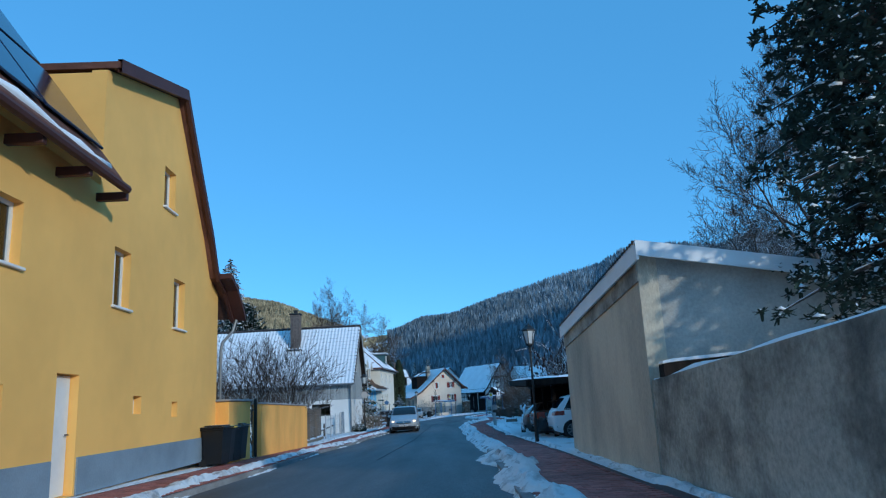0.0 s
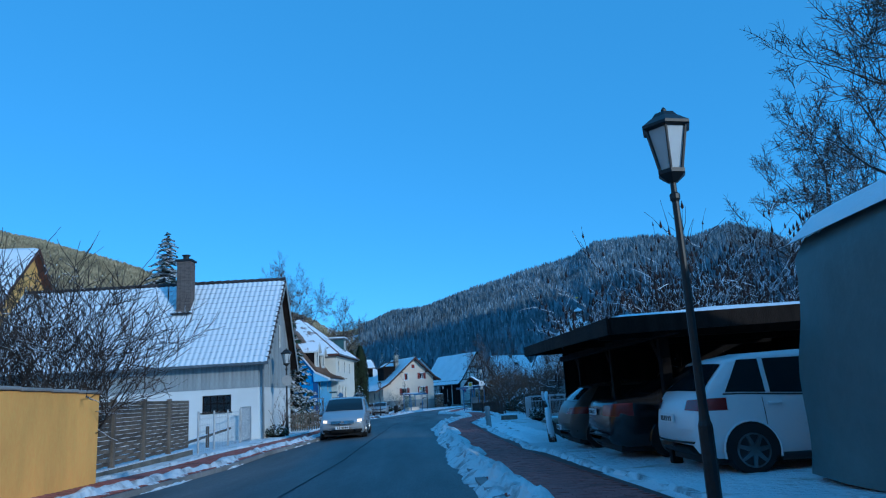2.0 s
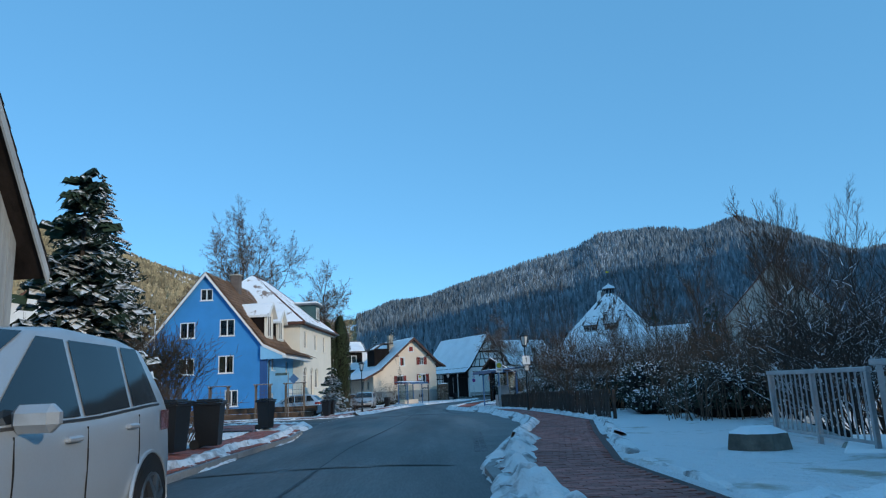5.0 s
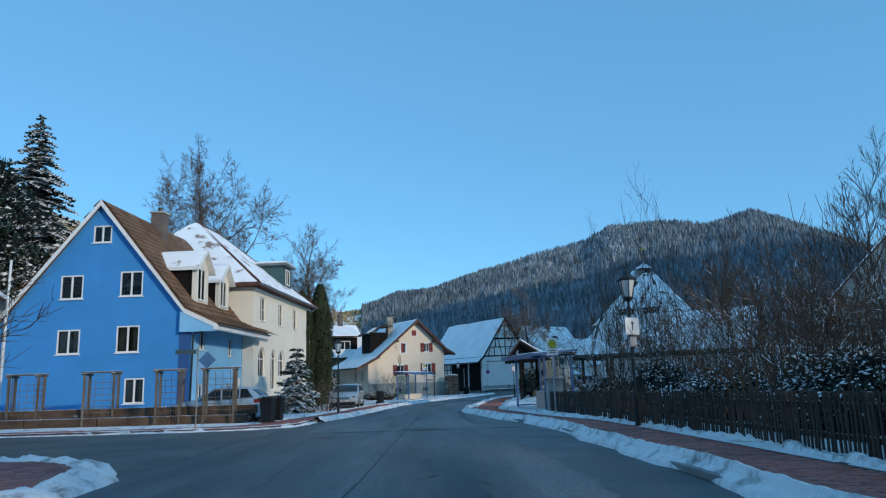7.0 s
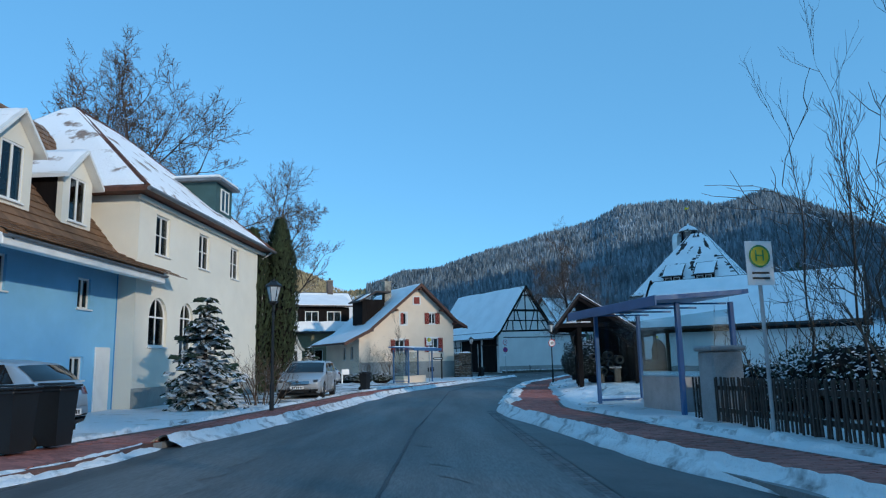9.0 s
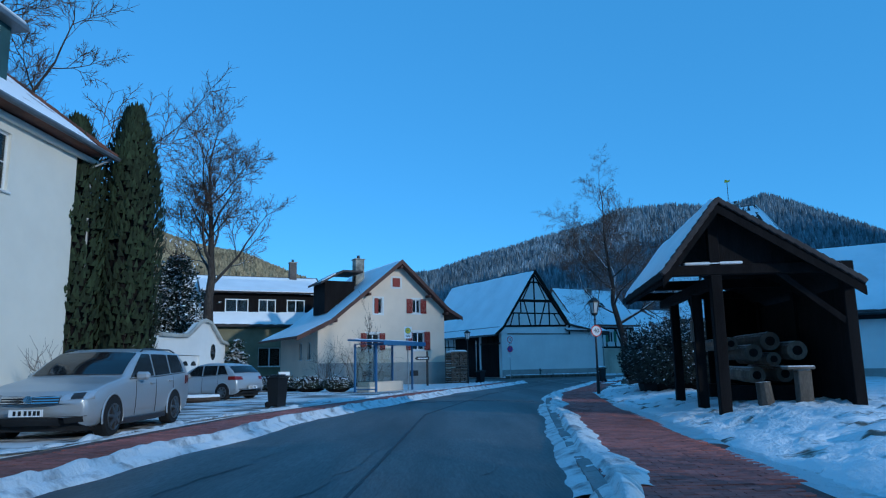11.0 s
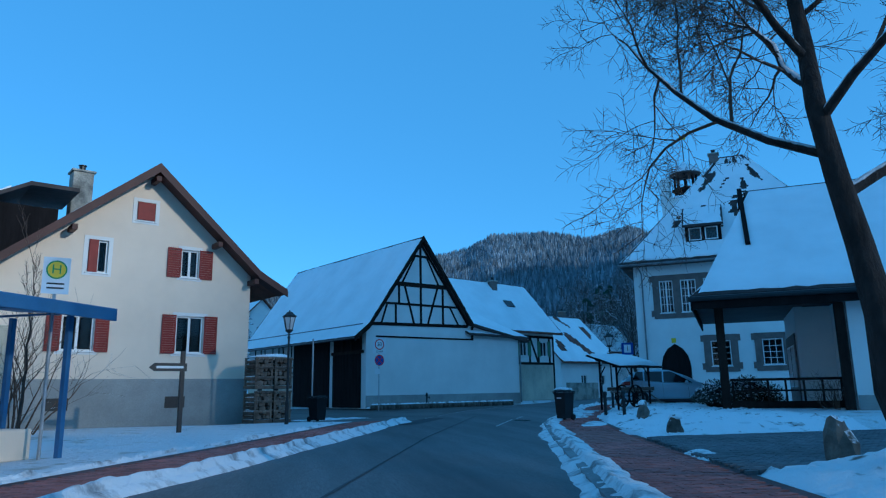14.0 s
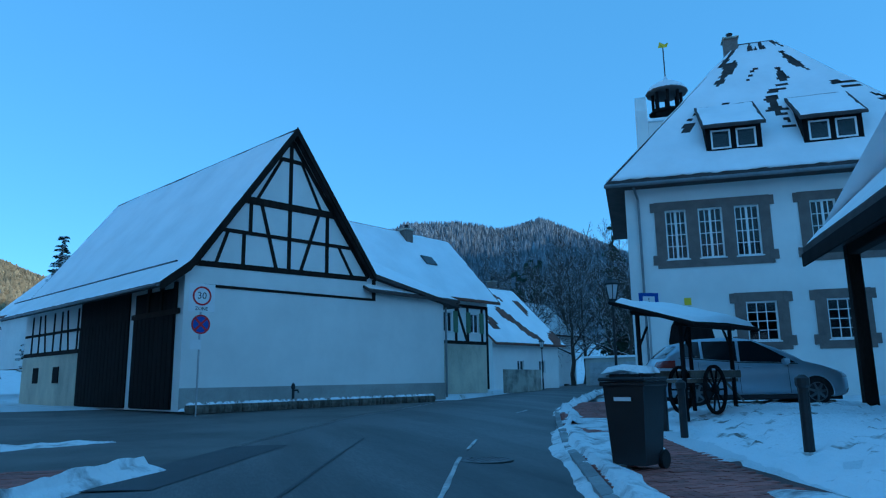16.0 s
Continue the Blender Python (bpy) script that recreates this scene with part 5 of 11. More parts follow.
def car(at, rz, spec, paint, label, lights=None, rails=False, wr=0.32):
    """A car, nose to -y, lofted from its centre line, belt line and plan; glass, lamps, grille, wheels, mirrors and plates lie on the body."""
    t = thing("car", at, rz, label, "car", "cars")
    L, hw, top, belt = spec["L"], spec["W"] / 2, spec["top"], spec["belt"]
    plan = [(0, .84), (.06, .92), (.2, .97), (.6, 1.0), (L - .6, 1.0), (L - .2, .965), (L - .05, .93), (L, .88)]
    low = [(0, .36), (.06, .26), (.25, .2), (L - .3, .22), (L - .05, .3), (L, .4)]
    bows = [(0, .22), (1.0, .16), (2.0, .05), (L * .6, 0), (L, -.14)]

    def at_y(pts, y):
        return float(np.interp(y, [p[0] for p in pts], [p[1] for p in pts]))

    def bent(x, y, z):
        return (x, y + at_y(bows, y) * (x / hw) ** 2, z)

    def side_x(y, z):
        return hw * at_y(plan, y) * (0.965 - 0.30 * max(0.0, z - at_y(belt, y)))

    def section(y):
        zt, zb, w = at_y(top, y), at_y(low, y), hw * at_y(plan, y)
        zl = min(at_y(belt, y), zt - 0.035)
        g = zt - zl
        w2 = w * (0.965 - 0.30 * g * 0.86)
        return [(w * .86, zb), (w * .96, zb + .05), (w * .99, zb + .3 * (zl - zb)), (w, zb + .62 * (zl - zb)), (w * .99, zl - .05), (w * .965, zl),
                ((w * .965 + w2) / 2, zl + .43 * g), (w2, zl + .86 * g), (w2 * .96, zl + .95 * g), (w2 * .85, zl + .985 * g), (w2 * .5, zt + .004), (0, zt + .012)]
    ys = sorted({round(y, 3) for y in [0, .03, .06, .12, .2, .32, .5, .75, L - .5, L - .3, L - .18, L - .1, L - .05, L] + [p[0] for p in top] + [p[0] for p in belt] + [1.0 + .25 * i for i in range(int((L - 1.6) / .25))]})
    b = Mesh()
    for y in ys:
        s = section(y)
        b.v += [bent(-x, y, z) for x, z in s] + [bent(x, y, z) for x, z in s[-2::-1]]
    k = 2 * len(section(0)) - 1
    for i in range(len(ys) - 1):
        for q in range(k - 1):
            a = i * k + q
            b.f.append((a, a + k, a + k + 1, a + 1))
    b.f += [tuple(range(k)), tuple((len(ys) - 1) * k + q for q in range(k))[::-1]]
    part("body", b, paint, t, smooth=True)

    def sheet(name, pts, nu, nv, material, parent=None, lab="", thick=0.0):
        """A grid of points as one thin skin."""
        m = Mesh()
        m.v = pts
        m.f = [(j * (nu + 1) + i, j * (nu + 1) + i + 1, (j + 1) * (nu + 1) + i + 1, (j + 1) * (nu + 1) + i) for j in range(nv) for i in range(nu)]
        return part(name, m, material, parent or t, lab, smooth=True, tidy=False)

    def screen(name, y0, y1):
        pts = []
        for j in range(7):
            y = y0 + (y1 - y0) * j / 6
            s = section(y)
            xs, zs = [p[0] for p in s[::-1]][:5], [p[1] for p in s[::-1]][:5]
            for i in range(11):
                x = (i / 5 - 1) * s[8][0] * 0.955
                pts.append(bent(x, y, float(np.interp(abs(x), xs, zs)) + 0.012))
        sheet(name, pts, 10, 6, CAR_GLASS, None, "dark glass")
    screen("windscreen", spec["ws"][0] + .05, spec["ws"][1] - .04)
    screen("rear_window", spec["rw"][0] + .06, spec["rw"][1] - .04)

    def y_on(rng, z):
        """Where the centre line of a screen reaches the height z."""
        zs = [at_y(top, rng[0]), at_y(top, rng[1])]
        f = (z - zs[0]) / (zs[1] - zs[0])
        return rng[0] + (rng[1] - rng[0]) * min(1, max(0, f))
    zroof = max(z for y, z in top)

    def zlo(y):
        return at_y(belt, y) + 0.035
    zhi = zroof - 0.105
    pb, pc = spec["pillars"]
    yb0, yt0 = y_on(spec["ws"], zlo(spec["ws"][0] + .3)) + 0.20, y_on(spec["ws"], zhi) + 0.10
    yb1, yt1 = y_on(spec["rw"], zlo(spec["rw"][1]) + .1) - 0.16, y_on(spec["rw"], zhi) - 0.16
    sides = [(yb0, pb - .03, pb - .05, yt0), (pb + .04, pc - .03, pc - .05, pb + .02)]
    if yb1 - pc > 0.25:
        sides.append((pc + .04, yb1, max(pc + .12, yt1), pc + .02))
    for sx in (-1, 1):
        for a0, a1, c1, c0 in sides:
            pts = []
            for j in range(5):
                for i in range(9):
                    f, g = i / 8, j / 4
                    y = (a0 + (a1 - a0) * f) * (1 - g) + (c0 + (c1 - c0) * f) * g
                    z = zlo(y) * (1 - g) + zhi * g
                    x, y, z = bent(side_x(y, z) + 0.007, y, z)
                    pts.append((sx * x, y, z))
            sheet("side_window", pts, 8, 4, CAR_GLASS, None, "dark glass")
        # window line, door seams, handles
        ends = [sides[0][0], sides[-1][1]]
        m = Mesh().tube([(lambda p: (sx * p[0], p[1], p[2]))(bent(side_x(y, zlo(y) - .02) + 0.004, y, zlo(y) - .022)) for y in np.linspace(ends[0] - .05, ends[1] + .03, 12)], 0.011, 5)
        part("window_trim", m, CHROME_D, t, tidy=False)
        for yy in (spec["ws"][0] + .38, pb, pc + .08):
            m = Mesh().tube([(lambda p: (sx * p[0], p[1], p[2]))(bent(hw * at_y(plan, yy) * (.985 if z > .8 or z < .4 else 1.0) + 0.0015, yy + (.05 * (z - .3)), z)) for z in (.30, .45, .6, .75, at_y(belt, yy) - .03)], 0.005, 4)
            part("door_seam", m, RUBBER, t, tidy=False)
        for yy in (pb - 0.26, pc - 0.2):
            zh = at_y(belt, yy) - 0.11
            part("door_handle", Mesh().cbox(min(sx * hw * .98, sx * (hw + .025)), yy, zh, max(sx * hw * .98, sx * (hw + .025)), yy + 0.19, zh + .035, 0.01), paint, t)
        m = Mesh().cbox(min(sx * (hw * .93), sx * (hw + .19)), 0, 0, max(sx * (hw * .93), sx * (hw + .19)), 0.13, 0.15, 0.045, Matrix.Translation((0, spec["ws"][0] + .52, at_y(belt, spec["ws"][0] + .5) - .02)))
        part("mirror", m, paint, t)
        for wy in spec["wheels"]:
            w = part("wheel", Mesh().tube([(sx * (hw - 0.2), wy, wr), (sx * (hw - 0.03), wy, wr), (sx * (hw + 0.012), wy, wr), (sx * (hw + 0.018), wy, wr)], [wr, wr, wr * .95, wr * .68], 28), RUBBER, t)
            # dark disc behind the spokes paints the shade of the wheel's hollow
            part("rim", Mesh().tube([(sx * (hw - 0.02), wy, wr), (sx * (hw + 0.02), wy, wr)], wr * 0.67, 24), CHROME_D, w, "dark wheel well")
            sp = Mesh()
            for i in range(7):
                a = i * 2 * math.pi / 7 + .3
                sp.tube([(sx * (hw + 0.03), wy, wr), (sx * (hw + 0.022), wy + wr * 0.63 * math.cos(a), wr + wr * 0.63 * math.sin(a))], [0.05, 0.03], 4)
            sp.tube([(sx * (hw + 0.02), wy + wr * .65 * math.cos(i * math.pi / 12), wr + wr * .65 * math.sin(i * math.pi / 12)) for i in range(25)], 0.016, 4)
            part("wheel_face", sp, RIM, w, "alloy wheel face", tidy=False)
            arc = [(wy + (wr + 0.055) * math.cos(math.pi * (i / 14 * 1.16 - .08)), wr + (wr + 0.055) * math.sin(math.pi * (i / 14 * 1.16 - .08))) for i in range(15)]
            # black half-disc on the body stands for the shaded wheel opening
            part("wheel_arch_shade", Mesh().prism(arc, sx * 0.03, Matrix(((0, 0, 1, sx * (hw - 0.022)), (1, 0, 0, 0), (0, 1, 0, 0), (0, 0, 0, 1)))), RUBBER, t)
            part("arch_lip", Mesh().tube([(sx * (hw + .002), y, z) for y, z in arc], 0.017, 5), paint, t, tidy=False)
        part("sill", Mesh().cbox(min(sx * hw * .9, sx * hw * .985), spec["wheels"][0] + wr + .06, .17, max(sx * hw * .9, sx * hw * .985), spec["wheels"][1] - wr - .06, .27, .015), CHROME_D, t)
        if rails:
            part("roof_rail", Mesh().tube([(sx * (section(y)[8][0] - .02), y, at_y(top, y) + (.02 if e else -.01)) for y, e in ((spec["ws"][1] + .15, 0), (spec["ws"][1] + .3, 1), (spec["rw"][0] - .45, 1), (spec["rw"][0] - .2, 0))], 0.016, 6), CHROME_D, t)

    hood = [(z, y) for y, z in top if y < 1.0]
    rear = [(z, y) for y, z in top if y > L - .35][::-1]

    def nose(x, z):
        yz = at_y(hood, z) if z > top[0][1] else float(np.interp(z, [.2, .26, .36], [.25, .06, 0]))
        yw = float(np.interp(abs(x) / hw, [.84, .92, .97, 1.0], [0, .06, .2, .6]))
        y = max(yz, yw)
        return y + at_y(bows, y) * (x / hw) ** 2

    def tail(x, z):
        yz = at_y(rear, z) if z > top[-1][1] else float(np.interp(z, [.2, .3, .4], [L - .3, L - .05, L]))
        yw = float(np.interp(abs(x) / hw, [.88, .93, .965, 1.0], [L, L - .05, L - .2, L - .6]))
        y = min(yz, yw)
        return y + at_y(bows, y) * (x / hw) ** 2

    def patch(name, f, sgn, x0, x1, z0, z1, material, lift=.012, skew=0.0, parent=None, lab="", taper=0.0):
        """A skin on the nose (sgn -1) or tail (sgn 1); skew raises the outer end, taper narrows the inner one."""
        pts = []
        for j in range(4):
            for i in range(13):
                u, v = i / 12, j / 3
                x = x0 + (x1 - x0) * u
                o = u if abs(x1) > abs(x0) else 1 - u
                if x0 * x1 < 0:
                    o = 1
                zc, hh = (z0 + z1) / 2 + skew * o, (z1 - z0) * (1 - taper * (1 - o))
                z = zc + (v - .5) * hh
                pts.append((x, f(x, z) + sgn * lift, z))
        return sheet(name, pts, 12, 3, material, parent, lab)
    n = spec.get("face", {"lamp": (.60, .74), "grille": (.58, .70), "low": (.24, .37), "plate": .44})
    for sx in (-1, 1):
        hl = patch("headlight", nose, -1, sx * hw * .52, sx * hw * .955, *n["lamp"], LENS, .010, .035, None, "", .35)
        patch("lamp_bowl", nose, -1, sx * hw * .66, sx * hw * .84, n["lamp"][0] + .04, n["lamp"][1] - .005, lights or CHROME_D, .016, .01, hl, "glowing headlamp bulb" if lights else "dark lamp bowl")
        tl = patch("tail_light", tail, 1, sx * hw * .56, sx * hw * .985, *spec["tail"], TAIL, .010, 0, None, "", .2)
        patch("fog_intake", nose, -1, sx * hw * .58, sx * hw * .86, n["low"][0] + .03, n["low"][1] - .01, RUBBER, .008, .02)
    gr = patch("grille", nose, -1, -hw * .5, hw * .5, *n["grille"], CHROME_D, .008, 0, None, "dark slatted grille")
    for i in range(3):
        z = n["grille"][0] + (n["grille"][1] - n["grille"][0]) * (i + .5) / 3
        patch("slat", nose, -1, -hw * .49, hw * .49, z - .008, z + .008, CHROME, .018, 0, gr)
    patch("air_intake", nose, -1, -hw * .5, hw * .5, *n["low"], RUBBER, .008)
    patch("bumper_line", nose, -1, -hw * .9, hw * .9, n["plate"] - .065, n["plate"] - .055, RUBBER, .004)
    part("badge", disc((0, sum(n["grille"]) / 2), 0.068, 0.02, face_front(nose(0, sum(n["grille"]) / 2) - 0.012)), CHROME, t)
    patch("rear_bumper", tail, 1, -hw * .95, hw * .95, .42, .45, RUBBER, .006)
    patch("rear_diffuser", tail, 1, -hw * .6, hw * .6, .26, .36, RUBBER, .008)
    for y, s, z in ((nose(0, n["plate"]) - 0.022, 1, n["plate"] - .05), (tail(0, spec["plate"]) + 0.022, -1, spec["plate"] - .055)):
        f = part("number_plate", Mesh().cbox(-0.26, y - 0.012, z, 0.26, y + 0.012, z + 0.11, .003), SIGN_W, t, "white number plate")
        bars = Mesh()
        for q in (-0.17, -0.09, 0.0, 0.07, 0.14, 0.2):
            bars.box(q - 0.022, y - 0.015, z + 0.02, q + 0.022, y + 0.015, z + 0.09)
        part("dark_bars", bars, SIGN_K, f)
    part("underbody", Mesh().box(-hw * 0.82, 0.3, 0.14, hw * 0.82, L - 0.3, 0.32), RUBBER, t)
    return t


CAR_GLASS = mat("tinted_car_glass", (0.012, 0.015, 0.018), 0.06, 0.02, 1, 20, 0.0, spec=0.5)
RIM = mat("alloy_rim", (0.20, 0.21, 0.22), 0.35, 0.1, 3, 40, 0.0, metal=0.8)
CHROME_D = mat("dark_grille", (0.03, 0.03, 0.032), 0.35, 0.1, 3, 40, 0.0)
VAN = dict(L=4.2, W=1.78, top=[(0, .60), (.05, .70), (.16, .79), (.5, .92), (.98, 1.03), (1.45, 1.33), (1.9, 1.54), (2.4, 1.59), (3.2, 1.57), (3.62, 1.50), (3.9, 1.22), (4.1, .98), (4.17, .8), (4.2, .6)],
    belt=[(0, .66), (.5, .86), (1.0, .95), (2.5, .97), (3.6, 1.03), (4.2, 1.04)], ws=(.98, 1.9), rw=(3.62, 4.05), pillars=(2.3, 3.15), wheels=(.84, 3.42), tail=(.84, 1.0), plate=.74)
WAGON = dict(L=4.77, W=1.83, top=[(0, .58), (.05, .68), (.18, .76), (.6, .87), (1.3, .97), (1.75, 1.22), (2.2, 1.42), (2.7, 1.49), (3.6, 1.48), (4.2, 1.42), (4.5, 1.2), (4.68, .98), (4.74, .8), (4.77, .6)],
    belt=[(0, .62), (.6, .82), (1.3, .91), (2.8, .94), (4.0, .99), (4.77, 1.02)], ws=(1.3, 2.2), rw=(4.2, 4.62), pillars=(2.65, 3.5), wheels=(.9, 3.62), tail=(.78, .96), plate=.72)
HATCH = dict(L=4.22, W=1.78, top=[(0, .58), (.05, .68), (.18, .77), (.55, .88), (1.12, .98), (1.55, 1.22), (1.98, 1.41), (2.4, 1.48), (3.1, 1.46), (3.6, 1.39), (3.9, 1.17), (4.1, .97), (4.18, .8), (4.22, .6)],
    belt=[(0, .62), (.55, .83), (1.1, .91), (2.4, .94), (3.5, 1.0), (4.22, 1.02)], ws=(1.12, 1.98), rw=(3.6, 4.04), pillars=(2.35, 3.15), wheels=(.86, 3.44), tail=(.8, .95), plate=.5)
SEDAN = dict(L=5.2, W=1.86, top=[(0, .62), (.05, .74), (.18, .84), (.7, .94), (1.6, 1.02), (2.05, 1.27), (2.45, 1.42), (2.9, 1.49), (3.5, 1.46), (3.9, 1.37), (4.35, 1.13), (4.5, 1.08), (5.05, 1.04), (5.14, .95), (5.2, .6)],
    belt=[(0, .66), (.7, .9), (1.6, .98), (3.0, 1.0), (4.4, 1.02), (5.2, 1.0)], ws=(1.6, 2.45), rw=(3.9, 4.35), pillars=(2.95, 3.75), wheels=(.95, 4.05), tail=(.76, .98), plate=.84)
CARRIER = dict(L=4.6, W=1.84, top=[(0, .58), (.05, .70), (.2, .80), (.6, .93), (1.0, 1.03), (1.6, 1.33), (2.2, 1.55), (2.7, 1.62), (3.4, 1.59), (4.0, 1.46), (4.3, 1.22), (4.5, 1.0), (4.57, .8), (4.6, .6)],
    belt=[(0, .64), (.6, .88), (1.0, .95), (2.6, 1.0), (4.0, 1.12), (4.6, 1.15)], ws=(1.0, 2.2), rw=(4.0, 4.42), pillars=(2.6, 3.5), wheels=(.92, 3.65), tail=(.9, 1.08), plate=.6)

# ---- yellow house and garden wall ----
def yellow_house():
    h = thing("yellow_house", (-5.2, 0.0, -0.12), 3.1, "ochre-rendered house with a grey-blue plinth and brown eaves", "house")
    # local: facade in the plane x = 0, y along the street
    fm = face_right(0)
    tall = [(13.98, 0), (21.75, 0), (21.75, 4.66), (20.9, 5.0), (20.3, 6.0), (19.45, 7.1), (18.5, 8.35), (17.9, 9.15), (13.98, 7.95)]
    low = [(2.0, 0), (13.98, 0), (13.98, 5.55), (2.0, 5.75)]
    wt = [(14.72, 3.38, 15.5, 4.55), (17.2, 6.1, 17.95, 7.1), (18.05, 3.3, 18.85, 4.5), (15.92, 1.3, 16.35, 1.66), (18.15, 1.2, 18.55, 1.55)]
    wl_ = [(10.75, 3.5, 11.55, 4.5), (12.85, -0.0, 13.6, 2.0), (10.9, 1.4, 11.4, 1.78), (7.5, 3.5, 8.4, 4.5)]
    part("wall", Mesh().prism(tall, -0.3, fm, [rect(*w) for w in wt]), YELLOW, h)
    part("wall", Mesh().prism(low, -0.3, fm, [rect(*w) for w in wl_ if w[1] > 0] + [rect(12.85, 0.02, 13.6, 2.0)]), YELLOW, h)
    part("wall", Mesh().box(-9, 13.98, 0, -0.3, 14.28, 7.9), YELLOW, h)
    part("wall", Mesh().box(-9, 21.45, 0, -0.3, 21.75, 5.1), YELLOW, h)
    part("wall", Mesh().box(-9, 2.0, 0, -0.3, 2.3, 5.6), YELLOW, h)
    part("wall", Mesh().box(-9.3, 2.0, 0, -9, 21.75, 5.6), YELLOW, h)
    part("plinth", Mesh().prism([(13.66, 0), (21.78, 0), (21.78, 0.62), (13.66, 0.62)], 0.03, fm), PLINTH_B, h)
    part("plinth", Mesh().prism([(2, 0), (12.8, 0), (12.8, 0.62), (2, 0.62)], 0.03, fm), PLINTH_B, h)
    for w in wt + wl_[:1] + wl_[2:]:
        window(h, fm, *w, cols=1 if w[2] - w[0] < 0.6 else 2, depth=0.22, sill=w[3] - w[1] > 0.6, curtain=w[3] - w[1] > 0.9)
    d = part("door", Mesh().cbox(-0.2, 12.86, 0.02, -0.14, 13.58, 1.98, 0.01), FRAME_W, h, "white door standing in a deep reveal")
    part("handle", Mesh().tube([(-0.14, 13.5, 1.0), (-0.08, 13.5, 1.0), (-0.08, 13.4, 1.0)], 0.012, 6), METAL_K, d)
    # roofs
    tr = [(22.5, 4.0), (21.6, 4.75), (20.9, 5.0), (20.3, 6.0), (19.45, 7.1), (18.5, 8.35), (17.9, 9.2), (14.0, 8.0)]
    b = Mesh()
    for x in (0.22, -9.3):
        for t in (0, 0.14):
            b.v += [(x, y, z + t) for y, z in tr]
    n = len(tr)
    for i in range(n - 1):
        b.f += [(i, i + 1, 2 * n + i + 1, 2 * n + i), (n + i, 3 * n + i, 3 * n + i + 1, n + i + 1), (i, n + i, n + i + 1, i + 1), (2 * n + i, 2 * n + i + 1, 3 * n + i + 1, 3 * n + i)]
    b.f += [(0, 2 * n, 3 * n, n), (n - 1, 2 * n - 1, 4 * n - 1, 3 * n - 1)]
    r = part("roof", b, TILE_R, h)
    ek = Mesh().prism([(22.6, 3.95), (21.6, 4.72), (20.9, 4.98), (20.9, 5.12), (21.6, 4.88), (22.6, 4.1)], 0.36, face_right(0.26))
    part("eave_return", ek, BROWN_EAVE, r, "dark boarded eave hanging over the corner")
    part("downpipe", Mesh().tube([(0.4, 22.3, 3.95), (0.32, 22.2, 3.6), (0.1, 21.95, 3.25), (0.07, 21.9, 3.0), (0.07, 21.9, 0.2)], 0.045, 8), ZINC, h)
    vb = Mesh()
    for x in (0.18, 0.27):
        for dz in (-0.1, 0.18):
            vb.v += [(x, y, z + dz) for y, z in tr]
    for i in range(n - 1):
        vb.f += [(i, i + 1, 2 * n + i + 1, 2 * n + i), (n + i, 3 * n + i, 3 * n + i + 1, n + i + 1), (i, n + i, n + i + 1, i + 1), (2 * n + i, 2 * n + i + 1, 3 * n + i + 1, 3 * n + i)]
    part("bargeboard", vb, BROWN_EAVE, r)
    lowr = [(0.55, 5.35), (-3.7, 11.2), (-9.3, 5.6)]
    rb = Mesh()
    n = 3
    for y in (1.8, 13.6):
        for t in (0, 0.2):
            rb.v += [(x, y, z + t) for x, z in lowr]
    for i in range(n - 1):
        rb.f += [(i, i + 1, 2 * n + i + 1, 2 * n + i), (n + i, 3 * n + i, 3 * n + i + 1, n + i + 1), (i, n + i, n + i + 1, i + 1), (2 * n + i, 2 * n + i + 1, 3 * n + i + 1, 3 * n + i)]
    rb.f += [(0, 2 * n, 3 * n, n), (n - 1, 2 * n - 1, 4 * n - 1, 3 * n - 1)]
    r2 = part("roof", rb, TILE_R, h)
    part("gutter", Mesh().tube([(0.62, 1.8, 5.36), (0.62, 13.7, 5.36)], 0.08, 8), BROWN_EAVE, h)
    for i in range(9):
        y = 2.2 + i * 1.45
        part("rafter_end", Mesh().cbox(-0.1, y, 5.2, 0.56, y + 0.12, 5.36, 0.01), BROWN_EAVE, h)
    k = (11.2 - 5.35) / 4.25
    for i in range(2):
        for j in range(5):
            s0, y = 0.5 + i * 2.15, 3.2 + j * 2.05
            M = Matrix.Translation((0.55 - s0 * 0.588, y, 5.6 + s0 * 0.588 * k)) @ Matrix.Rotation(math.atan(k), 4, 'Y')
            part("solar_panel", Mesh().cbox(-1.95, 0, 0.02, 0, 1.95, 0.07, 0.01, M), SOLAR, r2)
    sn = Mesh()
    sn.tube([(0.42, 1.9 + 0.6 * i, 5.66 + 0.03 * math.sin(i)) for i in range(20)], [0.09 + 0.03 * math.sin(i * 2.3) for i in range(20)], 6)
    part("snow_rest", sn, SNOW, r2, "snow caught along the eave", tidy=False, smooth=True)
    return h


yellow_house()


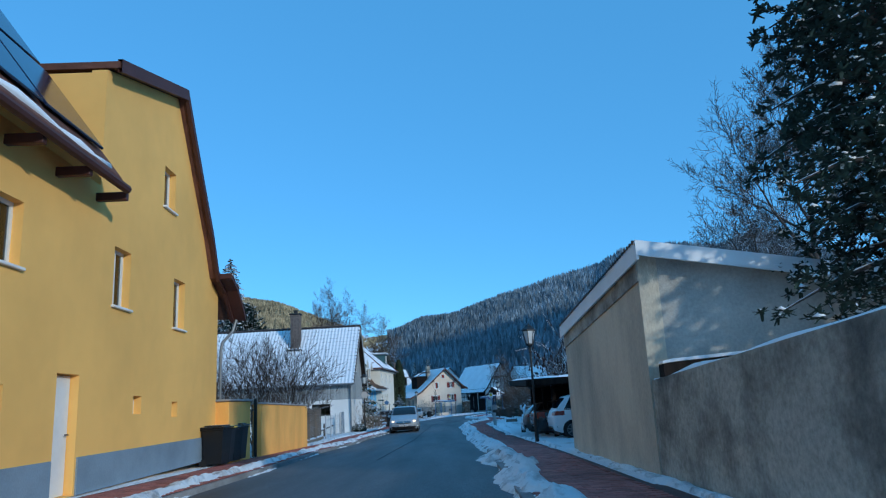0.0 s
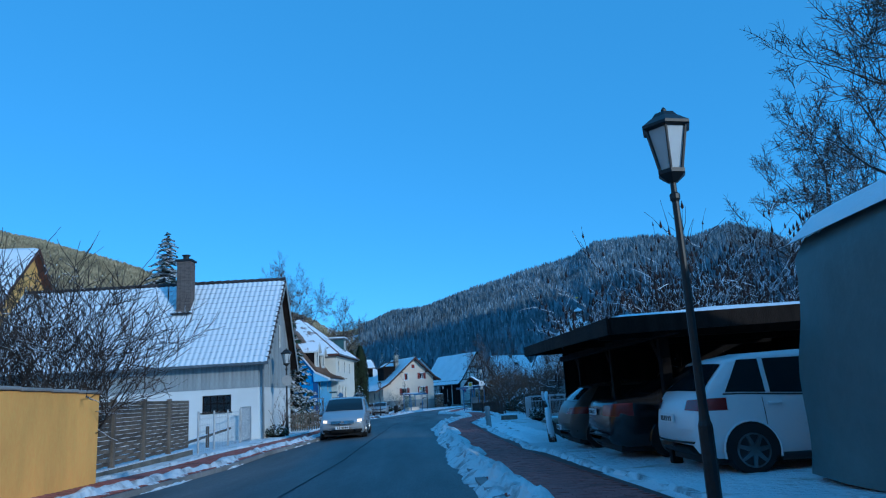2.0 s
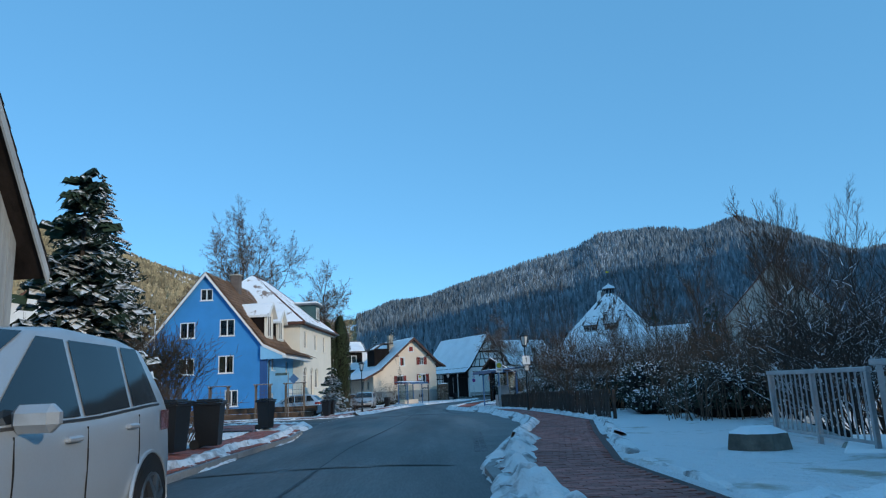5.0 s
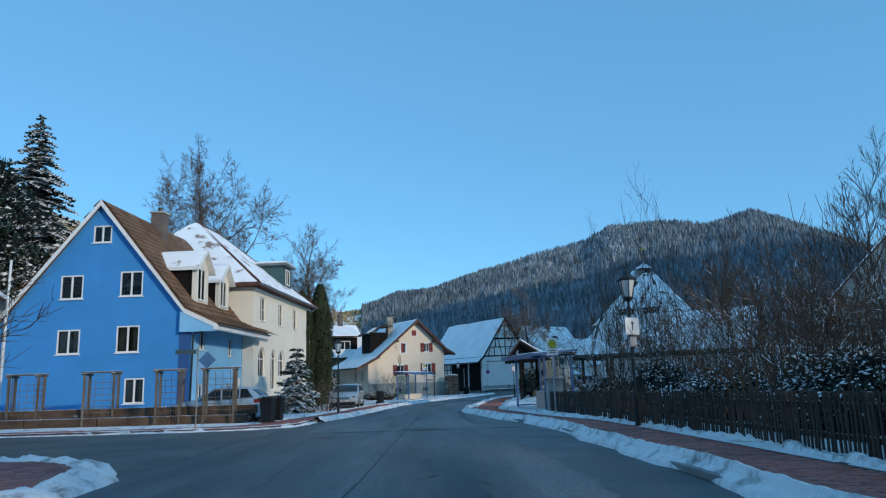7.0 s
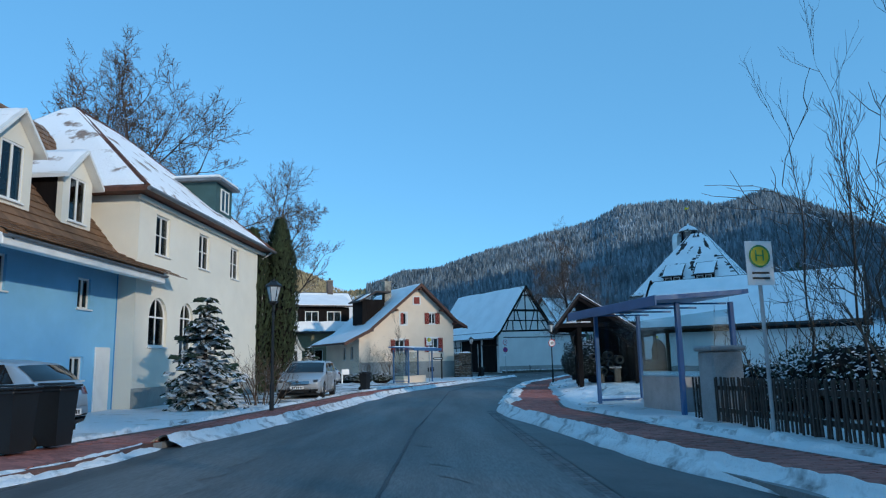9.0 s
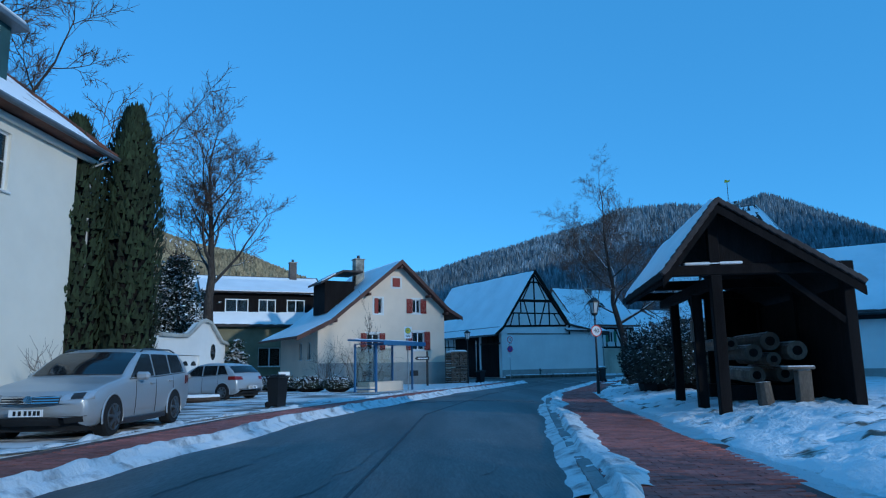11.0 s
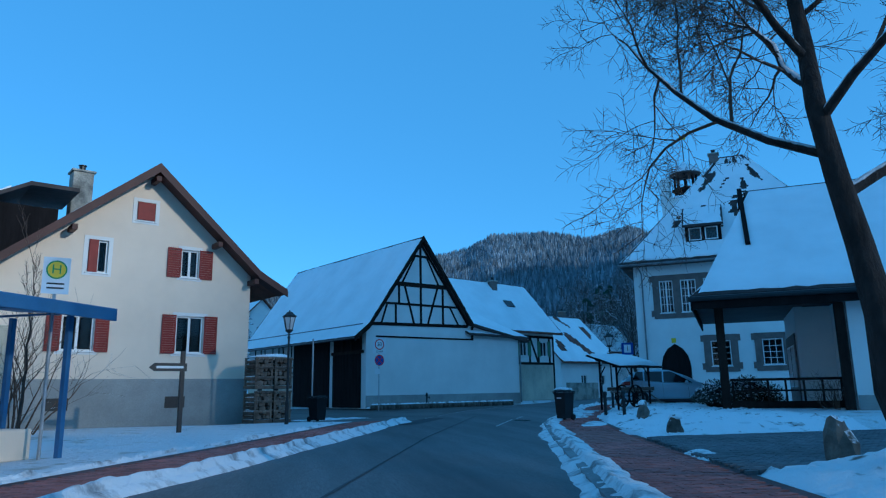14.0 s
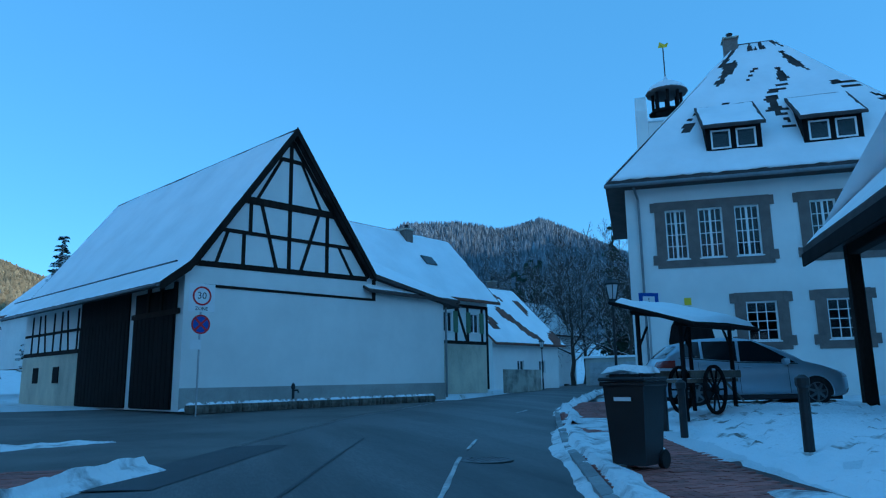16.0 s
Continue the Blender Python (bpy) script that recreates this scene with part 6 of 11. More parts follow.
def wall_yellow():
    t = thing("garden_wall", (-6.18, 24.0, G(28) - 0.02), 0.8, "ochre-rendered garden wall with a stone coping, stained at the foot", "wall")
    n = 12
    b = Mesh()
    for i in range(n + 1):
        f = i / n
        y = 1.15 + 7.6 * f
        top = 1.86 - 0.12 * f
        b.v += [(-0.15, y, -0.2), (0.15, y, -0.2), (0.15, y, top), (-0.15, y, top)]
    for i in range(n):
        k = i * 4
        b.f += [(k + j, k + (j + 1) % 4, k + 4 + (j + 1) % 4, k + 4 + j) for j in range(4)]
    b.f += [(0, 1, 2, 3), (n * 4 + 3, n * 4 + 2, n * 4 + 1, n * 4)]
    part("wall", b, YELLOW_W, t)
    c = Mesh()
    for i in range(8):
        y0, y1 = 1.12 + 7.66 * i / 8, 1.12 + 7.66 * (i + 1) / 8 - 0.01
        f = i / 8
        c.cbox(-0.2, y0, 1.86 - 0.12 * f, 0.2, y1, 1.92 - 0.12 * f, 0.012)
    part("coping", c, KERB, t, "pale stone coping dusted with snow")
    part("pillar", Mesh().cbox(-1.2, -2.3, -0.2, 0.15, -0.1, 1.95, 0.02), YELLOW_W, t)
    part("pillar_cap", Mesh().cbox(-1.25, -2.35, 1.955, 0.2, -0.05, 2.02, 0.015), KERB, t)
    part("gate_post", Mesh().cbox(-0.05, 0.95, -0.1, 0.05, 1.05, 2.05, 0.01), METAL_K, t)
    g = Mesh()
    for i in range(7):
        g.tube([(-0.02, 0.0 + i * 0.15, 0.08), (-0.02, 0.0 + i * 0.15, 1.85)], 0.012, 4)
    g.box(-0.03, -0.05, 0.15, 0.0, 0.97, 0.2)
    g.box(-0.03, -0.05, 1.65, 0.0, 0.97, 1.7)
    part("gate", g, METAL_K, t, "narrow black iron gate", tidy=False)


wall_yellow()
bin_((-5.95, 20.6, G(20.6) + 0.09), 85, "black wheelie bin in front of the yellow house", 1.1, 0.6)
bin_((-6.05, 21.35, G(21) + 0.09), 92, "black wheelie bin with a yellow lid", 1.08, 0.58, lid=SIGN_Y)
bin_((-6.1, 22.1, G(22) + 0.09), 84, "black wheelie bin beside the garden gate", 1.08, 0.58)
bin_((-6.15, 22.8, G(22) + 0.09), 90, "black wheelie bin beside the garden gate", 1.12, 0.6)


# ---- grey shed and concrete wall ----
def grey_shed():
    t = thing("shed", (3.46, 12.1, G(15) - 0.1), 1.15, "old grey-rendered shed with a white-trimmed lean-to roof", "shed")
    fm = face_left(0)
    part("wall", Mesh().prism([(0, -0.2), (6.85, -0.2), (6.85, 3.05), (0, 3.55)], -0.3, fm), GREY_R, t, "road side wall with a water-stained top band")
    part("band", Mesh().prism([(-0.02, 3.1), (6.87, 2.6), (6.87, 3.05), (-0.02, 3.55)], 0.025, fm), CONCRETE, t)
    part("wall", Mesh().prism([(0.3, -0.2), (9, -0.2), (9, 2.0), (0.3, 3.5)], -0.3, face_front()), GREY_L, t)
    part("wall", Mesh().prism([(0.3, -0.2), (9, -0.2), (9, 2.0), (0.3, 3.0)], 0.3, Matrix(((1, 0, 0, 0), (0, 0, -1, 6.85), (0, 1, 0, 0), (0, 0, 0, 1)))), GREY_L, t)
    part("wall", Mesh().box(8.7, 0.3, -0.2, 9, 6.55, 2.0), GREY_L, t)
    # sloping roof sheet: from the road edge back and from near to far
    P = [(-0.06, -0.3, 3.6), (9.4, -0.3, 2.05), (9.4, 6.95, 1.6), (-0.06, 6.95, 3.08)]
    b = Mesh().add([*P, *[(x, y, z + 0.05) for x, y, z in P]], [(3, 2, 1, 0), (4, 5, 6, 7), (0, 1, 5, 4), (1, 2, 6, 5), (2, 3, 7, 6), (3, 0, 4, 7)])
    r = part("roof", b, ZINC, t)
    part("fascia", Mesh().add([(-0.09, -0.33, 3.38), (-0.09, 6.98, 2.86), (-0.09, 6.98, 3.14), (-0.09, -0.33, 3.66), (-0.05, -0.33, 3.38), (-0.05, 6.98, 2.86), (-0.05, 6.98, 3.14), (-0.05, -0.33, 3.66)],
         [(0, 1, 2, 3), (7, 6, 5, 4), (0, 4, 5, 1), (1, 5, 6, 2), (2, 6, 7, 3), (3, 7, 4, 0)]), METAL_W, r, "white fascia board")
    part("fascia", Mesh().add([(-0.09, -0.34, 3.45), (9.4, -0.34, 1.86), (9.4, -0.34, 2.14), (-0.09, -0.34, 3.68), (-0.09, -0.3, 3.45), (9.4, -0.3, 1.86), (9.4, -0.3, 2.14), (-0.09, -0.3, 3.68)],
         [(0, 1, 2, 3), (7, 6, 5, 4), (0, 4, 5, 1), (1, 5, 6, 2), (2, 6, 7, 3), (3, 7, 4, 0)]), METAL_W, r)
    e = Mesh()
    for i in range(46):
        y = -0.3 + 7.2 * (i + 0.5) / 46
        e.tube([(-0.11, y, 3.67 - 0.52 * (y + .3) / 7.4), (0.6, y, 3.58 - 0.52 * (y + .3) / 7.4)], 0.032, 6)
    part("corrugation", e, TILE_D, r, "dark corrugated roof edge", tidy=False)
    sn = Mesh()
    for j in range(30):
        for i in range(10):
            x, y = 0.0 + 9.2 * i / 9, -0.22 + 7.1 * j / 29
            z = 3.70 - (x + .3) / 9.7 * 1.57 - (y + .3) / 7.45 * 0.5
            sn.v.append((x, y, z + (0.0 if i in (0, 9) or j in (0, 29) else 0.06 + 0.03 * noise.noise((x, y, 2)))))
    sn.f = [(j * 10 + i, j * 10 + i + 1, j * 10 + i + 11, j * 10 + i + 10) for j in range(29) for i in range(9)]
    part("snow_cover", sn, SNOW, r, "snow on the shed roof", tidy=False, smooth=True)
    w = thing("concrete_wall", (3.5, 12.08, G(9) - 0.1), 0.6, "weathered concrete garden wall with damp stains", "wall")
    b = Mesh()
    for i in range(13):
        y = -i * 1.8
        z = 1.5 + 0.1 * i + 0.01 * noise.noise((i, 0, 0))
        b.v += [(-0.02, y, -0.2), (0.23, y, -0.2), (0.23, y, z), (-0.02, y, z)]
    b.f = [(k * 4 + j, k * 4 + (j + 1) % 4, k * 4 + 4 + (j + 1) % 4, k * 4 + 4 + j) for k in range(12) for j in range(4)] + [(3, 2, 1, 0), (48, 49, 50, 51)]
    part("wall", b, CONCRETE, w)
    wb = Mesh()
    wb.prism([(0, 0), (0.15, 0.0), (1.9, 0.22), (1.9, 0.32), (0.15, 0.22), (0, 0.2)], 0.25, face_front(-0.2) @ Matrix.Translation((0.05, 1.52, 0)))
    part("leaning_board", wb, DARK_WOOD, w, "dark timber lying on the wall")
    part("snow_rest", Mesh().prism([(0, .21), (.15, .225), (1.9, .325), (1.9, .37), (.15, .27), (0, .24)], 0.2, face_front(-0.22) @ Matrix.Translation((0.05, 1.52, 0))), SNOW, w, "snow on the timber")
    cs = Mesh()
    for i in range(60):
        y = -i * 0.36
        z = 1.5 + 0.1 * (-y / 1.8)
        hh = max(0.0, 0.03 + 0.05 * noise.noise((i * .3, 4, 1)))
        cs.v += [(0.0, y, z - .01), (0.02, y, z + hh), (0.2, y, z + hh), (0.22, y, z - .01)]
    cs.f = [(k * 4 + j, k * 4 + j + 1, k * 4 + 5 + j, k * 4 + 4 + j) for k in range(59) for j in range(3)]
    part("snow_cover", cs, SNOW, w, "thin snow on the wall", tidy=False, smooth=True)


grey_shed()
pine((7.0, 10.8, 0.2), 10, 1.9, 5, "tall dark pine behind the concrete wall, snow on its boughs", 110, 0.2, 0.5, 0.3)
bare_tree((22.7, 43.0, 0.4), 21, 0.34, 11, "tall frosted bare tree behind the shed", depth=4, twig_r=0.02, n_limbs=13, limb=0.42, fine=TWIG_S)
bare_tree((27.5, 62.0, 0.6), 18, 0.28, 12, "tall frosted bare tree behind the shed", depth=4, twig_r=0.02, n_limbs=9, limb=0.4, fine=TWIG_S)
lamp((3.07, 24.95, G(25) + 0.08), 10)


# ---- covered trailer, carport and its cars ----
def tarp():
    t = thing("covered_caravan", (4.6, 21.4, G(24) + 0.05), -3, "caravan under a grey-green tarpaulin with snow on top", "caravan")
    b = Mesh()
    n, m = 26, 12
    for j in range(m + 1):
        f = j / m
        for i in range(n):
            a = 2 * math.pi * i / n
            c, s = math.cos(a), math.sin(a)
            e = max(abs(c), abs(s)) ** 0.88
            x, y = c / e * 1.25, s / e * 2.75
            fold = 0.09 * (1 - f * 0.75) * math.sin(i * 4.1 + 2.0 * noise.noise((i * .5, f * 2, 1))) + 0.06 * noise.noise((c * 3, s * 3, f * 3))
            k = (1.0 + fold * 0.5) * (1.06 - 0.1 * f) * (1 if f < 0.92 else 0.93)
            b.v.append((1.25 + x * k, 2.75 + y * k, 0.05 + 2.62 * f + (0.12 * (1 - abs(s)) + 0.45 * (1 - abs(x) / 1.25) * (f - 0.7) / 0.3 if f > 0.7 else 0)))
    for j in range(m):
        for i in range(n):
            b.f.append((j * n + i, j * n + (i + 1) % n, (j + 1) * n + (i + 1) % n, (j + 1) * n + i))
    b.f.append(tuple(m * n + i for i in range(n)))
    part("tarpaulin", b, TARP, t, tidy=False, smooth=True)
    sn = Mesh()
    for j in range(14):
        for i in range(9):
            x, y = -0.1 + 2.5 * i / 8, 0.1 + 5.2 * j / 13
            rim = i in (0, 8) or j in (0, 13)
            sn.v.append((x + 0.1, y, 2.66 + 0.45 * (1 - abs(x - 1.15) / 1.25) + (0.02 if rim else 0.16 + 0.1 * math.sin(math.pi * i / 8) + 0.05 * noise.noise((x, y, 4)))))
    sn.f = [(j * 9 + i, j * 9 + i + 1, j * 9 + i + 10, j * 9 + i + 9) for j in range(13) for i in range(8)]
    part("snow_cover", sn, SNOW, t, "thick snow on the tarpaulin", tidy=False, smooth=True)
    sp = Mesh()
    for j in range(9):
        for i in range(17):
            u, v = i / 8 - 1, j / 4 - 1
            k = (1 - u * u) * (1 - v * v) + 0.35 * noise.noise((i * .5, j * .7, 3))
            sp.v.append((0.0 - max(-0.12, 0.09 * k - 0.02), 1.3 + u * 0.9 + 0.15 * v, 1.75 + v * 0.32 + 0.1 * u))
    sp.f = [(j * 17 + i, j * 17 + i + 1, j * 17 + i + 18, j * 17 + i + 17) for j in range(8) for i in range(16)]
    part("snow_patch", sp, SNOW, t, "snow caught in the folds", tidy=False, smooth=True)
    for y in (2.2, 3.3):
        part("wheel", Mesh().tube([(0.25, y, 0.3), (0.45, y, 0.3)], 0.3, 16), RUBBER, t)
    part("chassis", Mesh().box(0.3, 0.6, 0.35, 2.2, 5.0, 0.5), METAL_K, t)


tarp()


def carport():
    t = thing("carport", (3.25, 28.6, G(33) + 0.02), 0, "dark timber carport with a shallow snow-edged roof", "carport")
    P = [(0, 0, 2.24), (6.2, 0, 2.34), (6.2, 9.2, 2.58), (0, 9.2, 2.42)]

    def rz_(x, y):
        return (2.24 + 0.10 * x / 6.2) * (1 - y / 9.2) + (2.42 + 0.16 * x / 6.2) * y / 9.2
    b = Mesh().add([*P, *[(x, y, z + 0.12) for x, y, z in P]], [(3, 2, 1, 0), (4, 5, 6, 7), (0, 1, 5, 4), (1, 2, 6, 5), (2, 3, 7, 6), (3, 0, 4, 7)])
    r = part("roof", b, BLACK_WOOD, t)
    for i, j, o in ((0, 3, (-.05, 0, 0)), (0, 1, (0, -.05, 0)), (3, 2, (0, .05, 0))):
        p, q = Vector(P[i]), Vector(P[j])
        vs = [a + Vector((0, 0, dz)) + Vector(o) * k for k in (0.05, 1) for a, dz in ((p, -.12), (q, -.12), (q, .13), (p, .13))]
        part("fascia", Mesh().add(vs, [(0, 1, 2, 3), (7, 6, 5, 4), (0, 4, 5, 1), (1, 5, 6, 2), (2, 6, 7, 3), (3, 7, 4, 0)]), DARK_WOOD, r)
    sn = Mesh()
    for j in range(40):
        for i in range(24):
            x, y = -0.02 + 6.2 * i / 23, -0.02 + 9.2 * j / 39
            rim = i in (0, 23) or j in (0, 39)
            sn.v.append((x, y, rz_(x, y) + 0.125 + (0 if rim else 0.07 + 0.04 * noise.noise((x * 1.5, y * 1.5, 8)))))
    sn.f = [(j * 24 + i, j * 24 + i + 1, j * 24 + i + 25, j * 24 + i + 24) for j in range(39) for i in range(23)]
    part("snow_cover", sn, SNOW, r, "snow on the carport roof", tidy=False, smooth=True)
    for y in (0.9, 4.0, 7.1):
        part("post", Mesh().cbox(1.0, y, -0.1, 1.16, y + 0.16, rz_(1.1, y) - .01, 0.012), BLACK_WOOD, t)
        part("post", Mesh().cbox(5.9, y, -0.1, 6.06, y + 0.16, rz_(6, y) - .01, 0.012), BLACK_WOOD, t)
        part("brace", Mesh().tube([(1.08, y + 0.16, 1.7), (1.08, y + 0.7, 2.25)], 0.06, 4), BLACK_WOOD, t)
        part("beam", Mesh().cbox(0.05, y, rz_(0, y) - 0.16, 6.1, y + 0.12, rz_(0, y) - .002, 0.01), BLACK_WOOD, t)
    part("back_wall", Mesh().box(6.1, 0, -0.1, 6.18, 9.2, 2.34), BLACK_WOOD, t)
    part("side_wall", Mesh().box(1.0, 9.1, -0.1, 6.1, 9.18, 2.4), BLACK_WOOD, t)
    part("purlin", Mesh().cbox(0.9, 0.1, 2.1, 1.1, 9.1, 2.23, 0.01), BLACK_WOOD, t)


carport()
car((8.1, 28.5, G(28) + 0.06), 90, VAN, CAR_W, "white compact van parked with its tail to the street")
car((8.75, 31.7, G(31) + 0.06), 90, SEDAN, CAR_K, "black saloon parked under the carport")
car((7.75, 35.1, G(35) + 0.06), 90, HATCH, CAR_G, "grey-brown hatchback parked under the carport")

# ---- left gardens up to the side street ----
def woven_fence():
    t = thing("woven_fence", (-6.9, 33.2, G(38) + 0.05), 2, "weathered woven-lath fence panels on a low wall", "fence")
    part("foot_wall", Mesh().cbox(-0.12, 0, -0.1, 0.12, 7.9, 0.22, 0.02), STONE, t)
    for k in range(4):
        y0 = 0.1 + k * 1.95
        part("post", Mesh().cbox(-0.06, y0 - 0.08, 0.2, 0.06, y0 + 0.04, 1.78, 0.01), OLD_WOOD, t)
        for i in range(15):
            p = Mesh()
            z = 0.27 + i * 0.097
            pts = [(0.035 * math.sin(math.pi * (j / 2 + i)), y0 + 0.06 + 1.78 * j / 8, z) for j in range(9)]
            for x, y, zz in pts:
                p.v += [(x - .006, y, zz), (x - .006, y, zz + .09), (x + .006, y, zz + .09), (x + .006, y, zz)]
            p.f = [(j * 4 + q, j * 4 + (q + 1) % 4, j * 4 + 4 + (q + 1) % 4, j * 4 + 4 + q) for j in range(8) for q in range(4)] + [(0, 3, 2, 1), (32, 33, 34, 35)]
            part("lath", p, OLD_WOOD, t, tidy=False)


woven_fence()


def wire_fence():
    t = thing("wire_fence", (-7.0, 41.4, G(44) + 0.06), 1, "galvanised wire-mesh fence with steel posts", "fence")
    for k in range(5):
        part("post", Mesh().tube([(0, k * 1.75, -0.1), (0, k * 1.75, 1.35)], 0.035, 8), METAL_G, t)
    m = Mesh()
    for i in range(36):
        m.tube([(0, 0.2 * i, 0.05), (0, 0.2 * i, 1.25)], 0.004, 3, cap=False)
    for z in (0.1, 0.3, 0.5, 0.7, 0.9, 1.1, 1.25):
        m.tube([(0, 0, z), (0, 7, z)], 0.005, 3, cap=False)
    part("mesh", m, METAL_G, t, tidy=False)
    gm = Mesh()
    for i in range(33):
        gm.tube([(0, 5.3 + i * 0.05, 0.12), (0, 5.3 + i * 0.05, 1.38)], 0.0035, 3, cap=False)
    for i in range(13):
        gm.tube([(0, 5.3, 0.15 + i * 0.1), (0, 6.9, 0.15 + i * 0.1)], 0.0035, 3, cap=False)
    g = part("gate", Mesh().tube([(0.03, 5.3, 0.1), (0.03, 5.3, 1.4), (0.03, 6.9, 1.4), (0.03, 6.9, 0.1), (0.03, 5.3, 0.1)], 0.025, 6), METAL_G, t, "grey steel gate with a close wire mesh")
    part("gate_mesh", gm, METAL_G, g, tidy=False)
    r = Mesh()
    r.tube([(-0.6, 0.2, 0.35), (-0.6, 6.0, 0.6)], 0.06, 6)
    r.tube([(-0.6, 3.0, -0.1), (-0.6, 3.0, 0.8)], 0.07, 6)
    part("rail", r, OLD_WOOD, t, tidy=False)


wire_fence()
shrub((-8.1, 34.0, G(33) + 0.1), 2.8, 4.0, 21, "large bare garden shrub dusted with snow", 50, 3, TWIG_DK, twig_r=0.011)
shrub((-10.4, 31.0, G(34) + 0.1), 2.6, 3.2, 22, "bare garden shrub with snow on its twigs", 30, 3, TWIG_DK, twig_r=0.01)
bare_tree((-12.5, 26.5, 0.0), 6.5, 0.12, 23, "small bare fruit tree in the garden", depth=3, name="fruit_tree", angle=0.95, up=0.05, fine=TWIG_DK, n_limbs=8, fork=0.25, twig_r=0.01)
bare_tree((-15.5, 33.0, 0.2), 7.0, 0.13, 24, "small bare fruit tree in the garden", depth=3, name="fruit_tree", angle=0.95, up=0.05, fine=TWIG_DK, n_limbs=8, fork=0.25, twig_r=0.01)
shrub((-6.55, 50.9, G(51) + 0.1), 1.1, 2.0, 25, "climbing shrub trained against the white wall", 9, 2)
leafy((-6.35, 49.9, G(50) + 0.08), 0.6, 0.55, 0.6, 26, "low evergreen shrub at the house corner", 500, name="bush", size=0.06, category="bush")
lc = lamp((-5.98, 50.3, G(51) + 0.08), 20, label="black iron street lamp with a round traffic sign seen from behind")
part("sign_back", disc((0, 2.45), 0.24, 0.015, face_front(-0.06)), ZINC, lc, "grey back of a round sign")
conifer((-7.7, 59.2, G(59) + 0.1), 6.4, 2.0, 31, "bushy snow-flecked spruce beside the farmhouse", 15, NEEDLE, "spruce_tree", bare=0.05, dense=1.3)
shrub((-6.6, 61.8, G(61) + 0.1), 2.2, 1.6, 32, "reddish bare beech hedge stub", 20, 2)


def low_fence(at, rz, n, h, label, gap=0.12, m=None, group="", kind_name="picket_fence"):
    t = thing(kind_name, at, rz, label, "fence")
    L = n * gap
    k = Mesh().cbox(-0.035, -0.012, 0.02, 0.035, 0.012, h, 0.006).data("picket", m or FENCE_W)
    fix(k)
    r = random.Random(n)
    for i in range(n):
        share("picket", k, t, pose(i * gap + r.uniform(-.01, .01), 0, r.uniform(-.03, .015), 0, r.uniform(-1.5, 1.5), 0))
    for z in (0.22, h - 0.2):
        part("rail", Mesh().cbox(-0.1, 0.016, z, L, 0.06, z + 0.07, 0.006), m or FENCE_W, t)
    for i in range(int(L / 2.2) + 1):
        part("post", Mesh().cbox(i * 2.2 - 0.05, 0.062, -0.2, i * 2.2 + 0.05, 0.15, h - 0.05, 0.01), m or FENCE_W, t)
    return t


low_fence((-7.0, 55.6, G(56) + 0.08), 12, 14, 0.95, "grey wooden garden gate and fence", m=OLD_WOOD)
bin_((-4.9, 57.2, G(57) + 0.1), 80, "black wheelie bin at the pavement's edge", 1.05)
bin_((-4.7, 58.9, G(59) + 0.1), 95, "black wheelie bin at the pavement's edge", 1.05)
car((-2.98, 46.0, G(48) + 0.02), 2, VAN, SILVER, "silver compact van on the road with its headlamps lit", lights=HEADLIGHT)


# ---- right bank: bridge, sumac, post ----
def bridge():
    t = thing("footbridge", (5.3, 52.0, G(52) + 0.05), -33, "small bridge with galvanised bar railings over the stream", "bridge")
    part("deck", Mesh().cbox(-0.6, -0.1, -0.16, 7.5, 2.1, 0.02, 0.03), CONCRETE, t)
    part("snow_cover", Mesh().cbox(-0.5, -0.1, 0.022, 7.4, 2.1, 0.12, 0.04), SNOW, t, "snow on the deck")
    for y in (-0.15, 2.15):
        for i in range(5):
            part("rail_post", Mesh().cbox(i * 1.75 - .035, y - 0.03, 0.0, i * 1.75 + .035, y + 0.03, 1.1, 0.006), METAL_G, t)
        part("handrail", Mesh().cbox(-0.1, y - 0.04, 1.08, 7.1, y + 0.04, 1.15, 0.01), METAL_G, t)
        part("lower_rail", Mesh().cbox(0, y - 0.015, 0.18, 7.0, y + 0.015, 0.22, 0.004), METAL_G, t)
        part("middle_rail", Mesh().cbox(0, y - 0.015, 0.88, 7.0, y + 0.015, 0.92, 0.004), METAL_G, t)
        bar = Mesh().tube([(0, 0, 0.2), (0, 0, 0.9)], 0.012, 5).data("bar", METAL_G)
        for i in range(46):
            share("bar", bar, t, Matrix.Translation((0.12 + i * 0.15, y, 0)))
    return t


foot = bridge()
g = thing("bar_fence", (5.2, 52.1, G(53) + 0.06), 86, "galvanised bar fence leading to the bridge", "fence")
for i in range(3):
    part("post", Mesh().cbox(i * 1.4 - .03, -0.03, 0, i * 1.4 + .03, .03, 1.0, 0.006), METAL_G, g)
part("handrail", Mesh().cbox(-0.05, -0.035, 1.0, 2.85, .035, 1.06, 0.01), METAL_G, g)
part("lower_rail", Mesh().cbox(0, -0.015, 0.15, 2.8, .015, .19, 0.004), METAL_G, g)
bar_d = Mesh().tube([(0, 0, 0.18), (0, 0, 1.0)], 0.012, 5).data("bar", METAL_G)
for i in range(18):
    share("bar", bar_d, g, Matrix.Translation((0.12 + i * 0.15, 0, 0)))

